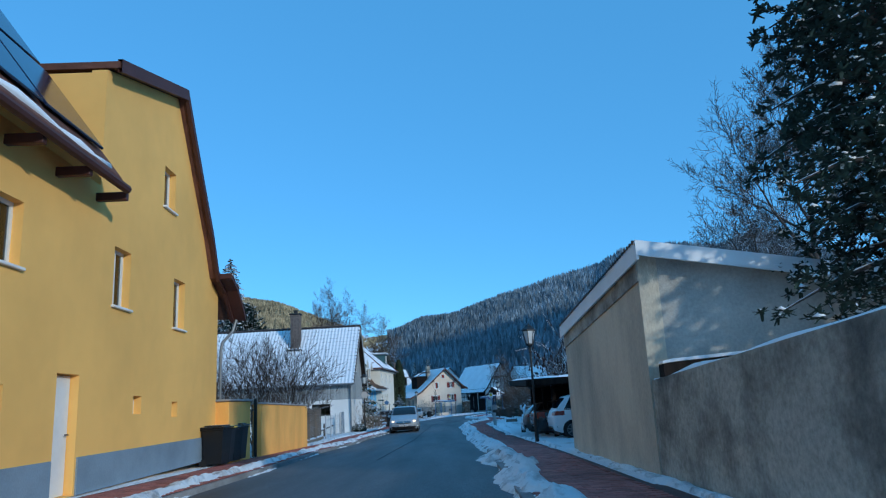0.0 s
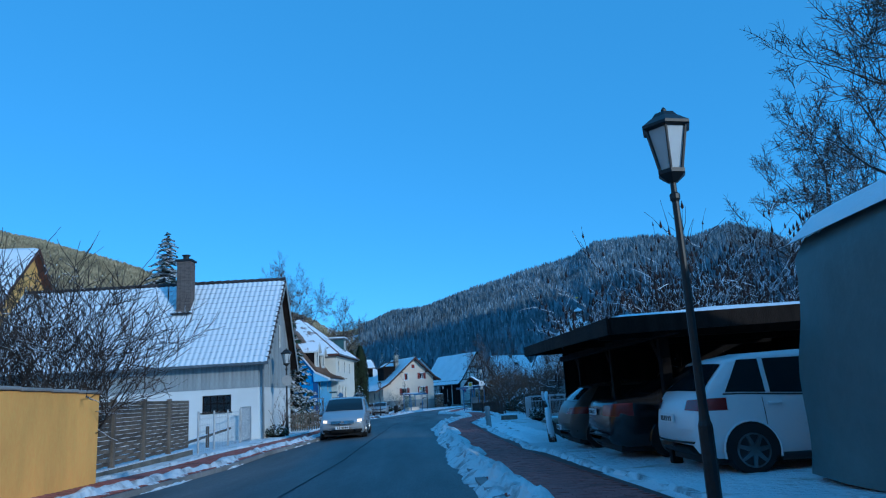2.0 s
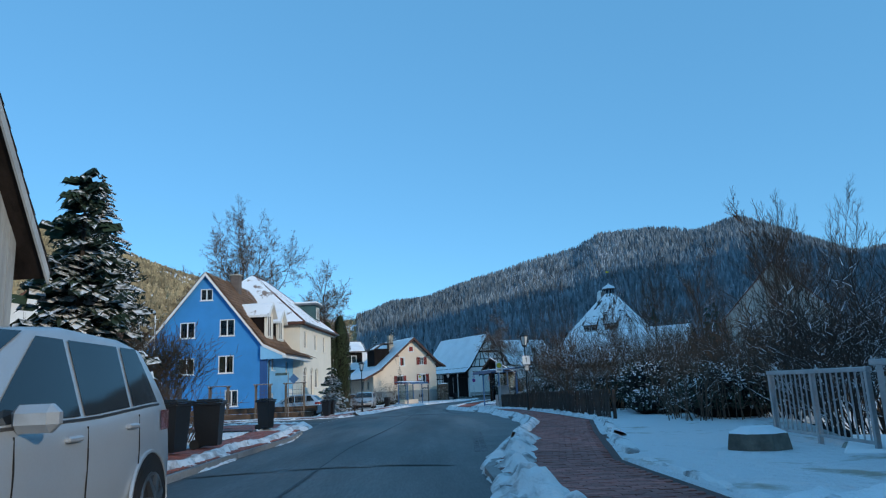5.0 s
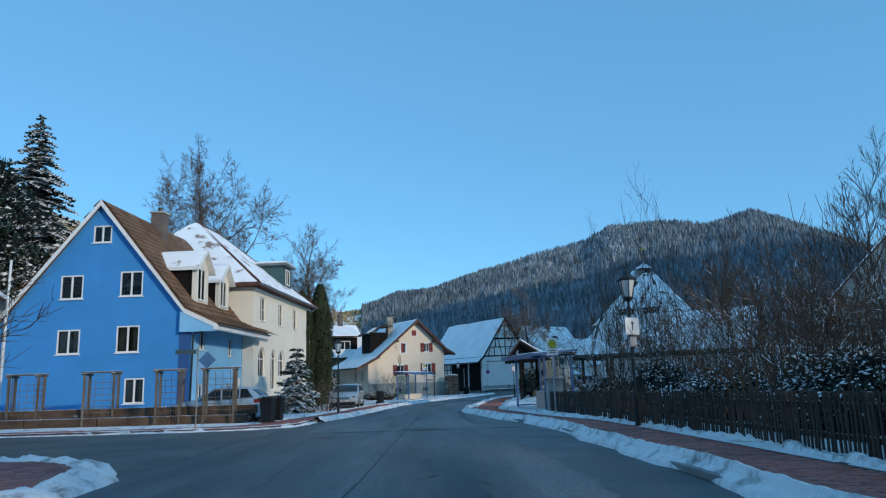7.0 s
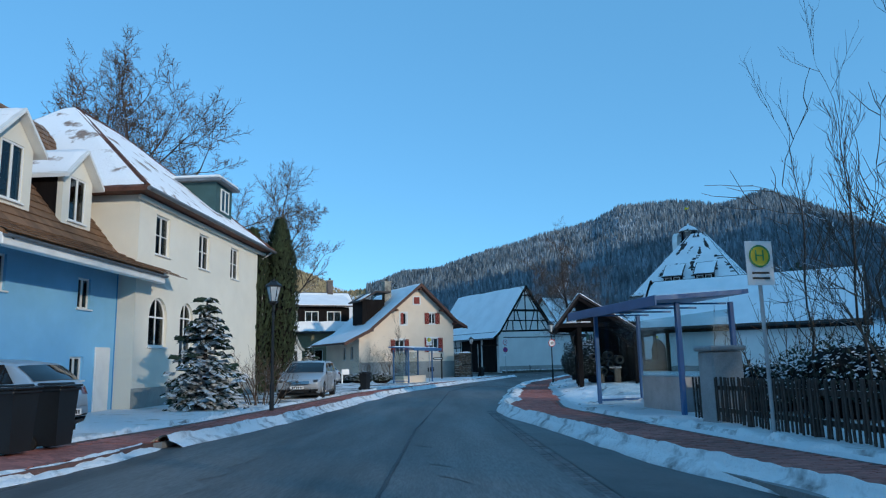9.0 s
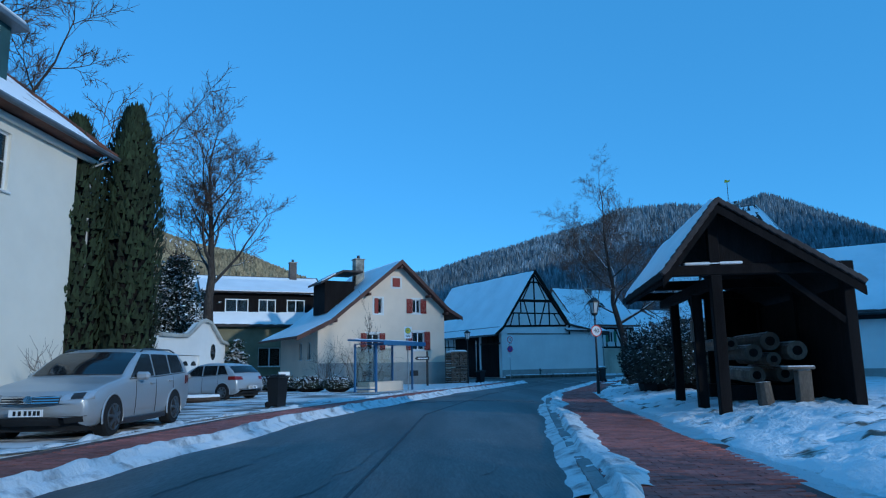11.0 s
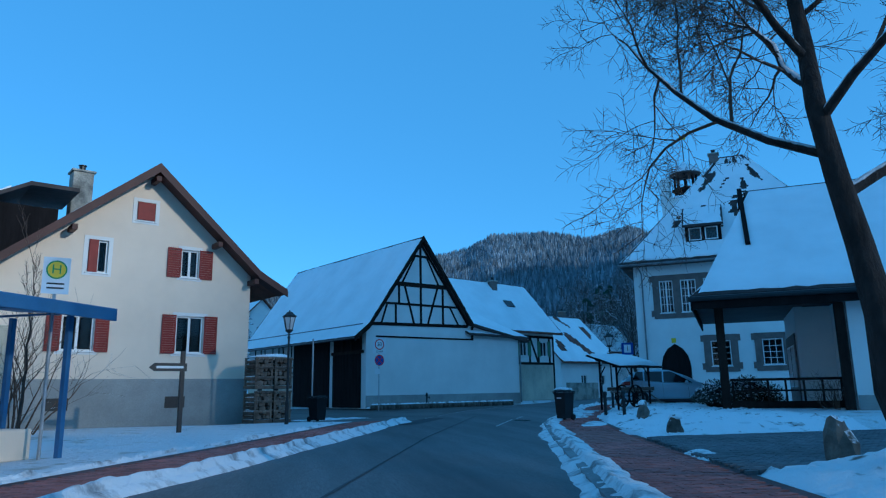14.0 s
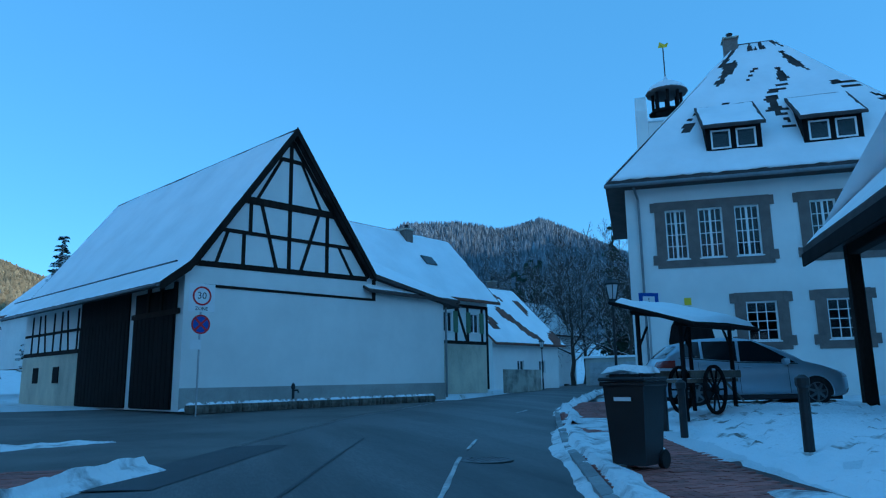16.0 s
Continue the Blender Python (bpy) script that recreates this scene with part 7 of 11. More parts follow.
bp = Mesh().lathe([(0.1, -0.1), (0.105, 0.35), (0.095, 0.7), (0.12, 0.72), (0.12, 0.82), (0.06, 0.86)], 10)
bp.tube([(-0.02, -0.1, 0.35), (-0.1, -0.16, 0.42)], 0.05, 6)
solid("wooden_post", bp, SIDING, "short weathered wooden post standing in the snow", "post", m=pose(2.8, 47.0, G(47) + 0.08, 2, -3, 0))
solid("boulder", Mesh().lathe([(0.3, -0.1), (0.42, 0.05), (0.38, 0.25), (0.2, 0.33)], 8), STONE, "low flat stone capped with snow", "stone", m=pose(4.3, 53.2, G(52) + 0.08))
# the stream's bank below the bridge, its dark colour standing for the shade there
BANK = mat("shade_dark_bank", (0.035, 0.032, 0.028), 0.85, 0.35, 1.2, 9, 0.8, snow=0.06, dist=0.08)
# added wall that hides the snow behind and keeps the gap dark
part("abutment", Mesh().cbox(-0.6, 1.75, -2.3, 9.5, 2.05, -0.165, 0.03), BANK, foot, "dark mossy stone abutment")
solid("stream_bank", strip(40.2, 60, 0.4, lambda y: [gully_x(y) + o for o in (0.12, 0.5, 1.1, 2.2, 5, 8.5)], lambda y, i, x: G(y) + (0.04, -0.45, -1.05, -1.5, -1.3, 0.1)[i] + 0.1 * noise.noise((x, y, 2))), BANK, "dark stony stream bank under the bridge", "bank", kind="structure", tidy=False)
for i, (x, y, w, h) in enumerate(((8.6, 43.0, 3.4, 3.6), (9.8, 46.6, 4.6, 5.0), (11.5, 42.0, 5.0, 5.6), (12.5, 48.5, 5.0, 5.2), (9.0, 40.4, 3.2, 3.4))):
    shrub((x, y, G(y) - 1.0), w, h + 0.6, 40 + i, "staghorn sumac thicket with dark seed heads and snowy stems", 30, 3, TWIG_W, name="sumac", twig_r=0.013, kids=(3, 4), buds=1500)
lt = Mesh().tube([(0, 0, -0.1), (0.02, 0.5, 0.4), (0.15, 1.5, 0.78), (0.3, 2.6, 1.12), (0.45, 3.3, 1.3)], [0.12, 0.1, 0.085, 0.075, 0.06], 8)
lt.tube([(0.17, 1.6, 0.8), (0.1, 1.85, 1.15), (0.12, 1.95, 1.35)], [0.055, 0.045, 0.03], 6)
solid("leaning_trunk", lt, BARK_W, "leaning snow-topped trunk cut short", "trunk", m=pose(3.75, 37.5, G(38) + 0.05), smooth=True, tidy=False)
leafy((5.6, 40.9, G(40) - 0.5), 1.1, 1.3, 1.4, 47, "dark ivy-covered shrub at the stream's edge", 1200, name="bush", category="bush")
leafy((8.3, 47.2, G(47) - 1.3), 1.5, 1.2, 2.9, 46, "dark snow-flecked ivy thicket at the bridge", 3800, name="bush", category="bush")
leafy((6.9, 43.6, G(44) - 1.2), 1.8, 2.2, 2.3, 48, "dark ivy bank beside the bridge", 4600, name="bush", category="bush")
leafy((5.35, 50.9, G(51) + 0.05), 0.4, 0.4, 0.7, 49, "small dark conifer shrub by the railing", 420, name="bush", size=0.06, category="bush")
for i, (x, y) in enumerate(((7.8, 55.4), (9.6, 54.6), (11.6, 53.8), (8.6, 58.0), (11.0, 57.2), (13.4, 55.5))):
    shrub((x, y, G(60) - 0.4), 3.2, 2.7 + 0.2 * (i % 3), 70 + i, "tangled bare riverside brush", 26, 3, TWIG_DK, twig_r=0.009)
for i in range(13):
    rr = random.Random(60 + i)
    shrub((rr.uniform(6.6, 13), 60.5 + i * 2.3, G(60) + 0.1), 3.6, rr.uniform(2.0, 2.6) + 0.08 * i, 80 + i, "tangled bare riverside brush", 19, 3, TWIG_R if i % 3 == 1 else TWIG, twig_r=0.008)
for i, (x, y, h) in enumerate(((11.5, 66, 6.5), (15, 72, 8), (12, 80, 7), (16, 84, 8.5), (13, 92, 7.5), (18, 62, 8), (19, 74, 8.5))):
    bare_tree((x, y, G(y) + 0.1), h, 0.07, 130 + i, "slender bare riverside tree", depth=3, angle=0.6, up=0.22, fork=0.2, n_limbs=11, limb=0.38, twig_r=0.008, rise=1.2)
for i in range(13):
    x, y = 6.4 + (i * 0.86) % 3.1, 86.0 + (i * 1.37) % 6.5
    bare_tree((x, y, G(y) + 0.1), 5.6 + (i * 1.7) % 2.9, 0.028, 150 + i, "tall slender upright bare sapling behind the fence", depth=2, angle=0.5, up=0.3, fork=0.22, n_limbs=12, limb=0.2, twig_r=0.006, kids=4, spray=4, rise=1.6)


def brush(at, w, d, h, seed, label, n=46, material=None):
    """A thicket of thin upright stems with short side twigs."""
    rng = random.Random(seed)
    b = Mesh()
    for i in range(n):
        p = Vector((rng.uniform(-w, w) / 2, rng.uniform(-d, d) / 2, -0.1))
        hh = h * rng.uniform(0.45, 1.0)
        top = p + Vector((rng.gauss(0, .16), rng.gauss(0, .16), 1)) * hh
        mid = p.lerp(top, .5) + Vector((rng.gauss(0, .06), rng.gauss(0, .06), 0)) * hh
        b.tube([p, mid, top], [0.016, 0.011, 0.004], 3, cap=False)
        for k in range(9):
            f = rng.uniform(0.15, 0.95)
            q = p.lerp(mid, f * 2) if f < .5 else mid.lerp(top, f * 2 - 1)
            e = q + Vector((rng.gauss(0, .5), rng.gauss(0, .5), rng.uniform(.3, 1.1))) * hh * .26 * (1.15 - f)
            b.tube([q, e], [0.007, 0.003], 3, cap=False)
    t = thing("thicket", at, 0, label, "bush")
    tagged(part("brushwood", b, material or TWIG, t, tidy=False), kind="stuff")
    return t


rr = random.Random(77)
for i in range(30):
    y = 61 + i * 1.15
    x = 7.1 + (i * 2.3) % 6.0
    brush((x, y, G(y) + 0.05), 2.6, 2.4, rr.uniform(2.0, 2.9) + 0.14 * (x - 6), 700 + i, "dense thicket of thin bare stems behind the fence", 52, (TWIG, TWIG_DK, TWIG_R)[i % 3])
for i in range(11):
    y = 62 + i * 3.0
    leafy((7.7 + (i % 2) * 1.3, y, G(y) + 0.05), 1.5, 1.9, 1.5 + 0.3 * (i % 3), 730 + i, "dark evergreen undergrowth with flecks of snow", 1500, name="bush", category="bush", size=0.07)

# ---- right: garden fence, lamp, bus stop ----
def dark_fence():
    t = thing("garden_fence", (5.12, 64.0, 0), 0.85, "dark weathered picket fence along the pavement", "fence")
    k = Mesh().cbox(-0.012, -0.024, 0.06, 0.012, 0.024, 0.85, 0.006)
    k = fix(k.data("picket", FENCE_W))
    r = random.Random(4)
    n = 284
    for i in range(n):
        y = i * 0.1
        share("picket", k, t, pose(0.1 * math.sin(y * 0.12) + r.uniform(-.012, .012), y, G(64 + y) + 0.08 + r.uniform(-.015, .012), r.uniform(-1.2, 1.2), r.uniform(-1.5, 1.5), 0))
    for s in range(14):
        y0, y1 = s * 2.02, (s + 1) * 2.02
        for z in (0.22, 0.62):
            b = Mesh()
            za, zb = G(64 + y0) + 0.08 + z, G(64 + y1) + 0.08 + z
            xa, xb = 0.1 * math.sin(y0 * 0.12) + 0.045, 0.1 * math.sin(y1 * 0.12) + 0.045
            b.add([(xa - .025, y0, za), (xa + .025, y0, za), (xb + .025, y1, zb), (xb - .025, y1, zb), (xa - .025, y0, za + .08), (xa + .025, y0, za + .08), (xb + .025, y1, zb + .08), (xb - .025, y1, zb + .08)],
                  [(3, 2, 1, 0), (4, 5, 6, 7), (0, 1, 5, 4), (1, 2, 6, 5), (2, 3, 7, 6), (3, 0, 4, 7)])
            part("rail", b, FENCE_W, t)
        part("post", Mesh().cbox(xa + .03, y0 - 0.05, G(64 + y0) - 0.1, xa + .12, y0 + 0.05, G(64 + y0) + 0.92, 0.01), FENCE_W, t)


dark_fence()
for i in range(9):
    leafy((7.3 + (i % 3) * 0.9, 66 + i * 2.9, G(66 + i * 2.9) + 0.05), 1.3, 1.6, 1.0 + 0.25 * (i % 2), 200 + i, "low evergreen shrubs behind the fence, flecked with snow", 900, name="bush", category="bush", size=0.07)
lb = lamp((4.84, 78.93, G(79) + 0.08), 30, label="black iron street lamp carrying a white route sign")
sb = part("route_sign", Mesh().cbox(-0.24, -0.075, 2.25, 0.24, -0.06, 2.68, 0.005), SIGN_W, lb, "white sign with a black arrow")
ar = Mesh().prism([(-0.015, 2.36), (0.015, 2.36), (0.015, 2.52), (0.06, 2.52), (0.0, 2.6), (-0.06, 2.52), (-0.015, 2.52)], 0.004, face_front(-0.076))
part("arrow", ar, SIGN_K, sb)
part("lamp_number_plate", Mesh().cbox(-0.12, -0.075, 1.95, 0.12, -0.06, 2.2, 0.005), METAL_G, lb)


def shelter(at, rz, L, D, H, label, bench=None, posts=4):
    """A bus shelter: blue steel posts, shallow white-edged roof, glass walls, low bench block; opening to -y."""
    t = thing("bus_shelter", at, rz, label, "bus shelter", "bus shelters")
    for x, y in ((0.25, 0.5), (L - 0.25, 0.5), (0.25, D - 0.15), (L * 0.5, D - 0.15), (L - 0.25, D - 0.15)):
        part("post", Mesh().cbox(x - 0.05, y - 0.05, -0.05, x + 0.05, y + 0.05, H - (0.0 if y > 1 else 0.0), 0.008), METAL_B, t)
    P = [(-0.1, -0.15, H + 0.02), (L + 0.1, -0.15, H + 0.02), (L + 0.1, D + 0.1, H + 0.16), (-0.1, D + 0.1, H + 0.16)]
    b = Mesh().add([*P, *[(x, y, z + 0.1) for x, y, z in P]], [(3, 2, 1, 0), (4, 5, 6, 7), (0, 1, 5, 4), (1, 2, 6, 5), (2, 3, 7, 6), (3, 0, 4, 7)])
    r = part("roof", b, METAL_B, t)
    part("fascia", Mesh().cbox(-0.13, -0.2, H - 0.1, L + 0.13, -0.152, H + 0.13, 0.01), METAL_B, r)
    part("snow_cover", snow_sheet([(-0.05, 0), (L * 0.5, 0.02), (L + 0.05, 0)], -0.1, D + 0.05, 0.0, 0.05, 5), SNOW, r, "thin snow on the roof", smooth=True, tidy=False, m=Matrix.Translation((0, 0, H + 0.125)) @ Matrix.Rotation(math.atan(0.14 / (D + .25)), 4, 'X'))
    for i in range(4):
        part("roof_bar", Mesh().cbox(L * (i + .5) / 4 - .02, 0.1, H - 0.02, L * (i + .5) / 4 + .02, D, H + 0.02, 0.004), METAL_B, r)
    part("pane", Mesh().box(0.32, D - 0.15, 0.25, L * 0.5 - 0.07, D - 0.14, H - 0.15), GLASS_C, t)
    part("pane", Mesh().box(L * 0.5 + 0.07, D - 0.15, 0.25, L - 0.32, D - 0.14, H - 0.15), GLASS_C, t)
    part("pane", Mesh().box(0.25, 0.57, 0.25, 0.26, D - 0.22, H - 0.15), GLASS_C, t)
    part("side_rail", Mesh().cbox(0.235, 0.5, 0.1, 0.275, D - 0.15, 0.16, 0.005), METAL_B, t)
    part("back_rail", Mesh().cbox(0.25, D - 0.17, 0.1, L - 0.25, D - 0.13, 0.16, 0.005), METAL_B, t)
    return t


sr = shelter((3.6, 98.5, G(97) + 0.08), -81, 5.3, 1.95, 2.5, "blue steel bus shelter with glass walls and a snowy flat roof")
part("bench_box", Mesh().cbox(2.2, 0.9, 0.02, 4.4, 1.5, 0.85, 0.02), METAL_G, sr, "grey metal bench box")


def bus_sign(at, rz, h, label):
    t = thing("bus_stop_sign", at, rz, label, "bus stop sign")
    part("pole", Mesh().tube([(0, 0, -0.1), (0, 0, h)], 0.03, 8), METAL_G, t)
    s = part("board", Mesh().cbox(-0.22, -0.045, h - 0.62, 0.22, -0.032, h + 0.05, 0.004), SIGN_W, t, "white bus stop board")
    part("disc", disc((0, h - 0.18), 0.17, 0.006, face_front(-0.046)), SIGN_Y, s)
    part("ring", ring((0, h - 0.18), 0.17, 0.025, 0.004, face_front(-0.053)), SIGN_G, s)
    words(s, "H", 0.24, face_front(-0.056) @ Matrix.Translation((0, h - 0.18, 0)), SIGN_G)
    bars = Mesh()
    for i in range(2):
        bars.box(-0.14, -0.05, h - 0.45 - i * 0.08, 0.14, -0.046, h - 0.42 - i * 0.08)
    part("dark_bars", bars, SIGN_K, s)
    return t


bus_sign((4.45, 88.6, G(88.5) + 0.08), 8, 2.85, "bus stop sign with a round disc on a steel pole")
solid("stone_pillar", Mesh().cbox(-0.3, -0.3, -0.1, 0.3, 0.3, 1.35, 0.03).cbox(-0.36, -0.36, 1.352, 0.36, 0.36, 1.45, 0.03), KERB, "grey stone gate pillar at the end of the fence", "pillar", m=pose(4.95, 91.6, G(91.5) + 0.06, 0, 0, 5))
leafy((7.2, 94.5, G(94) + 0.05), 1.3, 1.5, 1.3, 230, "round rhododendron bush flecked with snow", 1500, name="bush", category="bush")

# ---- side street corner and blue house garden ----
bin_((-5.6, 67.9, G(67) + 0.09), 75, "black wheelie bin standing at the street corner", 1.08, 0.45)
low_fence((-15.8, 75.3, G(74) + 0.05), -2, 44, 1.0, "pale weathered picket fence at the street corner", m=OLD_WOOD)
shrub((-13.6, 77.6, G(76) + 0.05), 3.6, 4.0, 240, "reddish brown bare hedge", 60, 3, TWIG_R, twig_r=0.012)
shrub((-16.6, 78.2, G(76) + 0.05), 4.0, 4.2, 241, "reddish brown bare hedge", 60, 3, TWIG_R, twig_r=0.012)


def trellis(at, rz, label, w=1.1, h=2.0):
    t = thing("trellis", at, rz, label, "trellis", "garden trellises")
    for x in (-w / 2, w / 2):
        for y in (0, 0.6):
            part("post", Mesh().cbox(x - 0.04, y - 0.04, -0.05, x + 0.04, y + 0.04, h, 0.006), OLD_WOOD, t)
        part("top_rail", Mesh().cbox(x - 0.035, -0.25, h, x + 0.035, 0.85, h + 0.09, 0.01), OLD_WOOD, t)
    for i in range(5):
        part("crossbar", Mesh().cbox(-w / 2 - 0.15, 0.6 * i / 4 - 0.03, h + 0.092, w / 2 + 0.15, 0.6 * i / 4 + 0.03, h + 0.15, 0.006), OLD_WOOD, t)
    for x in (-w / 2, w / 2):
        l = Mesh()
        for i in range(7):
            l.box(x - .008, 0.04, 0.25 + i * 0.24, x + .008, 0.56, 0.27 + i * 0.24)
        for i in range(3):
            l.box(x - .008, 0.12 + i * 0.16, 0.1, x + .008, 0.135 + i * 0.16, h)
        part("lattice", l, OLD_WOOD, t, tidy=False)
    l = Mesh()
    for i in range(7):
        l.box(-w / 2, 0.0, 0.25 + i * 0.24, w / 2, 0.012, 0.27 + i * 0.24)
    for i in range(4):
        l.box(-w / 2 + w * (i + .5) / 4, 0, 0.1, -w / 2 + w * (i + .5) / 4 + .015, 0.012, h)
    part("lattice", l, OLD_WOOD, t, tidy=False)
    return t


for i, (x, y) in enumerate(((-17.2, 90.6), (-13.9, 90.2), (-10.9, 89.7), (-8.75, 89.3))):
    trellis((x, y, G(90) + 0.15), 6, "weathered wooden rose trellis in the front garden", 1.15 if i != 2 else 0.9)
SLEEPER = mat("brown_sleeper_timber", (0.10, 0.062, 0.04), 0.85, 0.3, 1, 16, 0.45, stretch=(1, 4, 4), rand=0.25, snow=0.3)
gb2 = thing("timber_border", (-20, 90.6, G(89) + 0.05), -4.5, "stacked squared timbers edging the front garden", "border")
for k in range(2):
    for i in range(4):
        part("timber", Mesh().cbox(i * 3.08 + 0.3 * k, 0.28 * k, 0.02 + k * 0.36, i * 3.08 + 3.04 + 0.3 * k, 0.28 * k + 0.28, 0.37 + k * 0.36, 0.02), SLEEPER, gb2)
for i in range(5):
    shrub((-19.5 + i * 1.6, 91.2 - 0.12 * i, G(90) + 0.2), 1.2, 0.7, 250 + i, "low bare garden shrub in snow", 9, 2, TWIG_S)
bin_((-6.6, 88.5, G(89) + 0.09), 78, "black wheelie bin by the front garden", 1.05, 0.48)
bin_((-6.45, 89.35, G(89) + 0.09), 84, "black wheelie bin by the front garden", 1.05, 0.48)
PLATE_T = mat("dark_teal_enamel", (0.035, 0.075, 0.085), 0.45, 0.08, 3, 40, 0.0)
sp = thing("street_sign", (-8.48, 85.95, G(86) + 0.08), 12, "steel pole with a diamond sign back and a street name plate", "sign")
part("pole", Mesh().tube([(0, 0, -0.1), (0, 0, 2.75)], 0.024, 8), ZINC, sp)
part("diamond", Mesh().prism([(0, 2.02), (0.3, 2.32), (0, 2.62), (-0.3, 2.32)], 0.012, face_front(-0.045) @ Matrix.Translation((0.32, 0, 0))), METAL_B, sp, "dark back of a diamond sign")
part("name_plate", Mesh().cbox(-0.75, -0.04, 2.55, -0.05, -0.03, 2.7, 0.003), PLATE_T, sp, "small dark name plate")
part("grey_pole", Mesh().tube([(1.3, 0.9, 0), (1.3, 0.9, 7.2)], 0.05, 8), METAL_W, gb2, "slim grey flagpole")
car((-11.3, 91.1, G(91) + 0.06), -90, HATCH, SILVER_B, "pale blue hatchback parked before the blue house")
conifer((-7.9, 100.6, G(100) + 0.1), 3.6, 1.35, 261, "small snow-laden spruce in the front garden", 12, NEEDLE, "spruce_tree", bare=0.04, dense=1.2)
shrub((-6.7, 103.0, G(103) + 0.1), 2.0, 1.7, 263, "reddish bare shrub beside the pavement", 18, 2)
lamp((-5.35, 98.9, G(99) + 0.08), 15)
conifer((-43.5, 135, 3), 28.5, 9.0, 271, "tall dark fir above the roofs", 46, NEEDLE_D, "fir_tree", dense=0.9)
pine((-33.5, 111.5, 2), 16, 5.4, 272, "broad dark pine above the roofs", 80, 0.25, 2.0, 0.08)
bare_tree((-21.2, 123, 0.5), 20, 0.42, 281, "large spreading bare tree behind the villa", limb=0.44, depth=4, fork=0.36, twig_r=0.02, n_limbs=11)
cypress((-10.35, 114.8, G(115) + 0.05), 8.6, 1.05, 291, "tall columnar cypress beside the villa")
cypress((-9.1, 115.8, G(115) + 0.05), 9.3, 1.0, 292, "tall columnar cypress beside the villa")

# ---- house details ----
def dormer(parent, x, y0, y1, z0, z1, depth, wall, roofm, snow=True, toward=1, slope=0.5, win=True, cols=2):
    """A gabled dormer whose front looks to +x (toward=1) of the parent's frame."""
    w = y1 - y0
    d = part("dormer", Mesh().prism([(y0, z0), (y1, z0), (y1, z1), ((y0 + y1) / 2, z1 + w * slope), (y0, z1)], -0.18, face_right(x), [rect(y0 + w * .22, z0 + .15, y1 - w * .22, z1 + .02)] if win else []), wall, parent)
    part("cheek", Mesh().box(x - depth, y0, z0, x - 0.18, y0 + 0.1, z1), BLACK_WOOD, d)
    part("cheek", Mesh().box(x - depth, y1 - 0.1, z0, x - 0.18, y1, z1), BLACK_WOOD, d)
    o = 0.22
    P = [(y0 - o, z1 - o * slope * 1.6), ((y0 + y1) / 2, z1 + w * slope + 0.03), (y1 + o, z1 - o * slope * 1.6)]
    b = Mesh()
    for xx in (x + 0.3, x - depth - 0.4):
        b.v += [(xx, y, z) for y, z in P] + [(xx, y, z + 0.12) for y, z in P]
    b.f = [(0, 1, 7, 6), (1, 2, 8, 7), (3, 9, 10, 4), (4, 10, 11, 5), (0, 3, 4, 1), (1, 4, 5, 2), (6, 7, 10, 9), (7, 8, 11, 10), (0, 6, 9, 3), (2, 5, 11, 8)]
    r = part("dormer_roof", b, roofm, d)
    if snow:
        part("snow", snow_sheet([(P[0][0], P[0][1]), P[1], P[2]], -0.25, depth + 0.35, 0.13, 0.06, 7, 0.2), SNOW_TILES, d, "snow on the dormer", smooth=True, tidy=False, m=Matrix(((0, -1, 0, x), (1, 0, 0, 0), (0, 0, 1, 0), (0, 0, 0, 1))))
    if win:
        f = window(d, face_right(x), y0 + w * .22, z0 + .15, y1 - w * .22, z1 + .02, cols=cols, depth=0.08)
        f.parent = d
    return d


def chimney(parent, x, y, z0, z1, w=0.6, m=None, label="brick chimney with a cap"):
    c = part("chimney", Mesh().cbox(x - w / 2, y - w / 2, z0, x + w / 2, y + w / 2, z1, 0.02), m or BRICK_G, parent, label)
    part("cap", Mesh().cbox(x - w / 2 - .07, y - w / 2 - .07, z1, x + w / 2 + .07, y + w / 2 + .07, z1 + .08, 0.015), CONCRETE, c)
    part("flue", Mesh().lathe([(0.12, z1 + .08), (0.12, z1 + .32), (0.16, z1 + .33), (0.16, z1 + .36)], 10, (x, y)), METAL_K, c)
    return c


# blue house: dormers, chimney, dark corner, eaves, tiles
part("corner_band", Mesh().prism(rect(4.0, 0, 4.53, 4.9), 0.012, face_front()), BLUE_D, h_blue)
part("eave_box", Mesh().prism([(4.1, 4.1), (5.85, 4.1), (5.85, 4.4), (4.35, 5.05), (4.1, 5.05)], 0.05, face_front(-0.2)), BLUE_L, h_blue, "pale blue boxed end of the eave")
dormer(h_blue, 4.0, 1.7, 3.4, 5.75, 7.5, 2.2, CREAM2, FRAME_W, cols=2)
dormer(h_blue, 4.0, 4.9, 6.5, 5.75, 7.3, 2.2, CREAM2, FRAME_W, cols=2)
chimney(h_blue, 0.6, 4.8, 9.0, 11.1, 0.7)
part("eave_board", Mesh().cbox(5.7, -0.3, 4.15, 5.95, 7.9, 4.38, 0.02), FRAME_W, h_blue)
gutter(h_blue, 6.0, -0.3, 7.9, 4.4)
part("downpipe", Mesh().tube([(5.95, 0.05, 4.35), (4.65, 0.05, 4.0), (4.6, 0.05, 0.1)], 0.045, 8), METAL_K, h_blue)
part("verge_board", Mesh().prism([(0, 10.35), (4.3, 4.98), (5.9, 4.22), (5.9, 4.42), (4.3, 5.2), (0, 10.62), (-4.7, 4.95), (-6.2, 3.7), (-6.2, 3.45), (-4.7, 4.7)], 0.03, face_front(-0.25)), FRAME_W, h_blue)
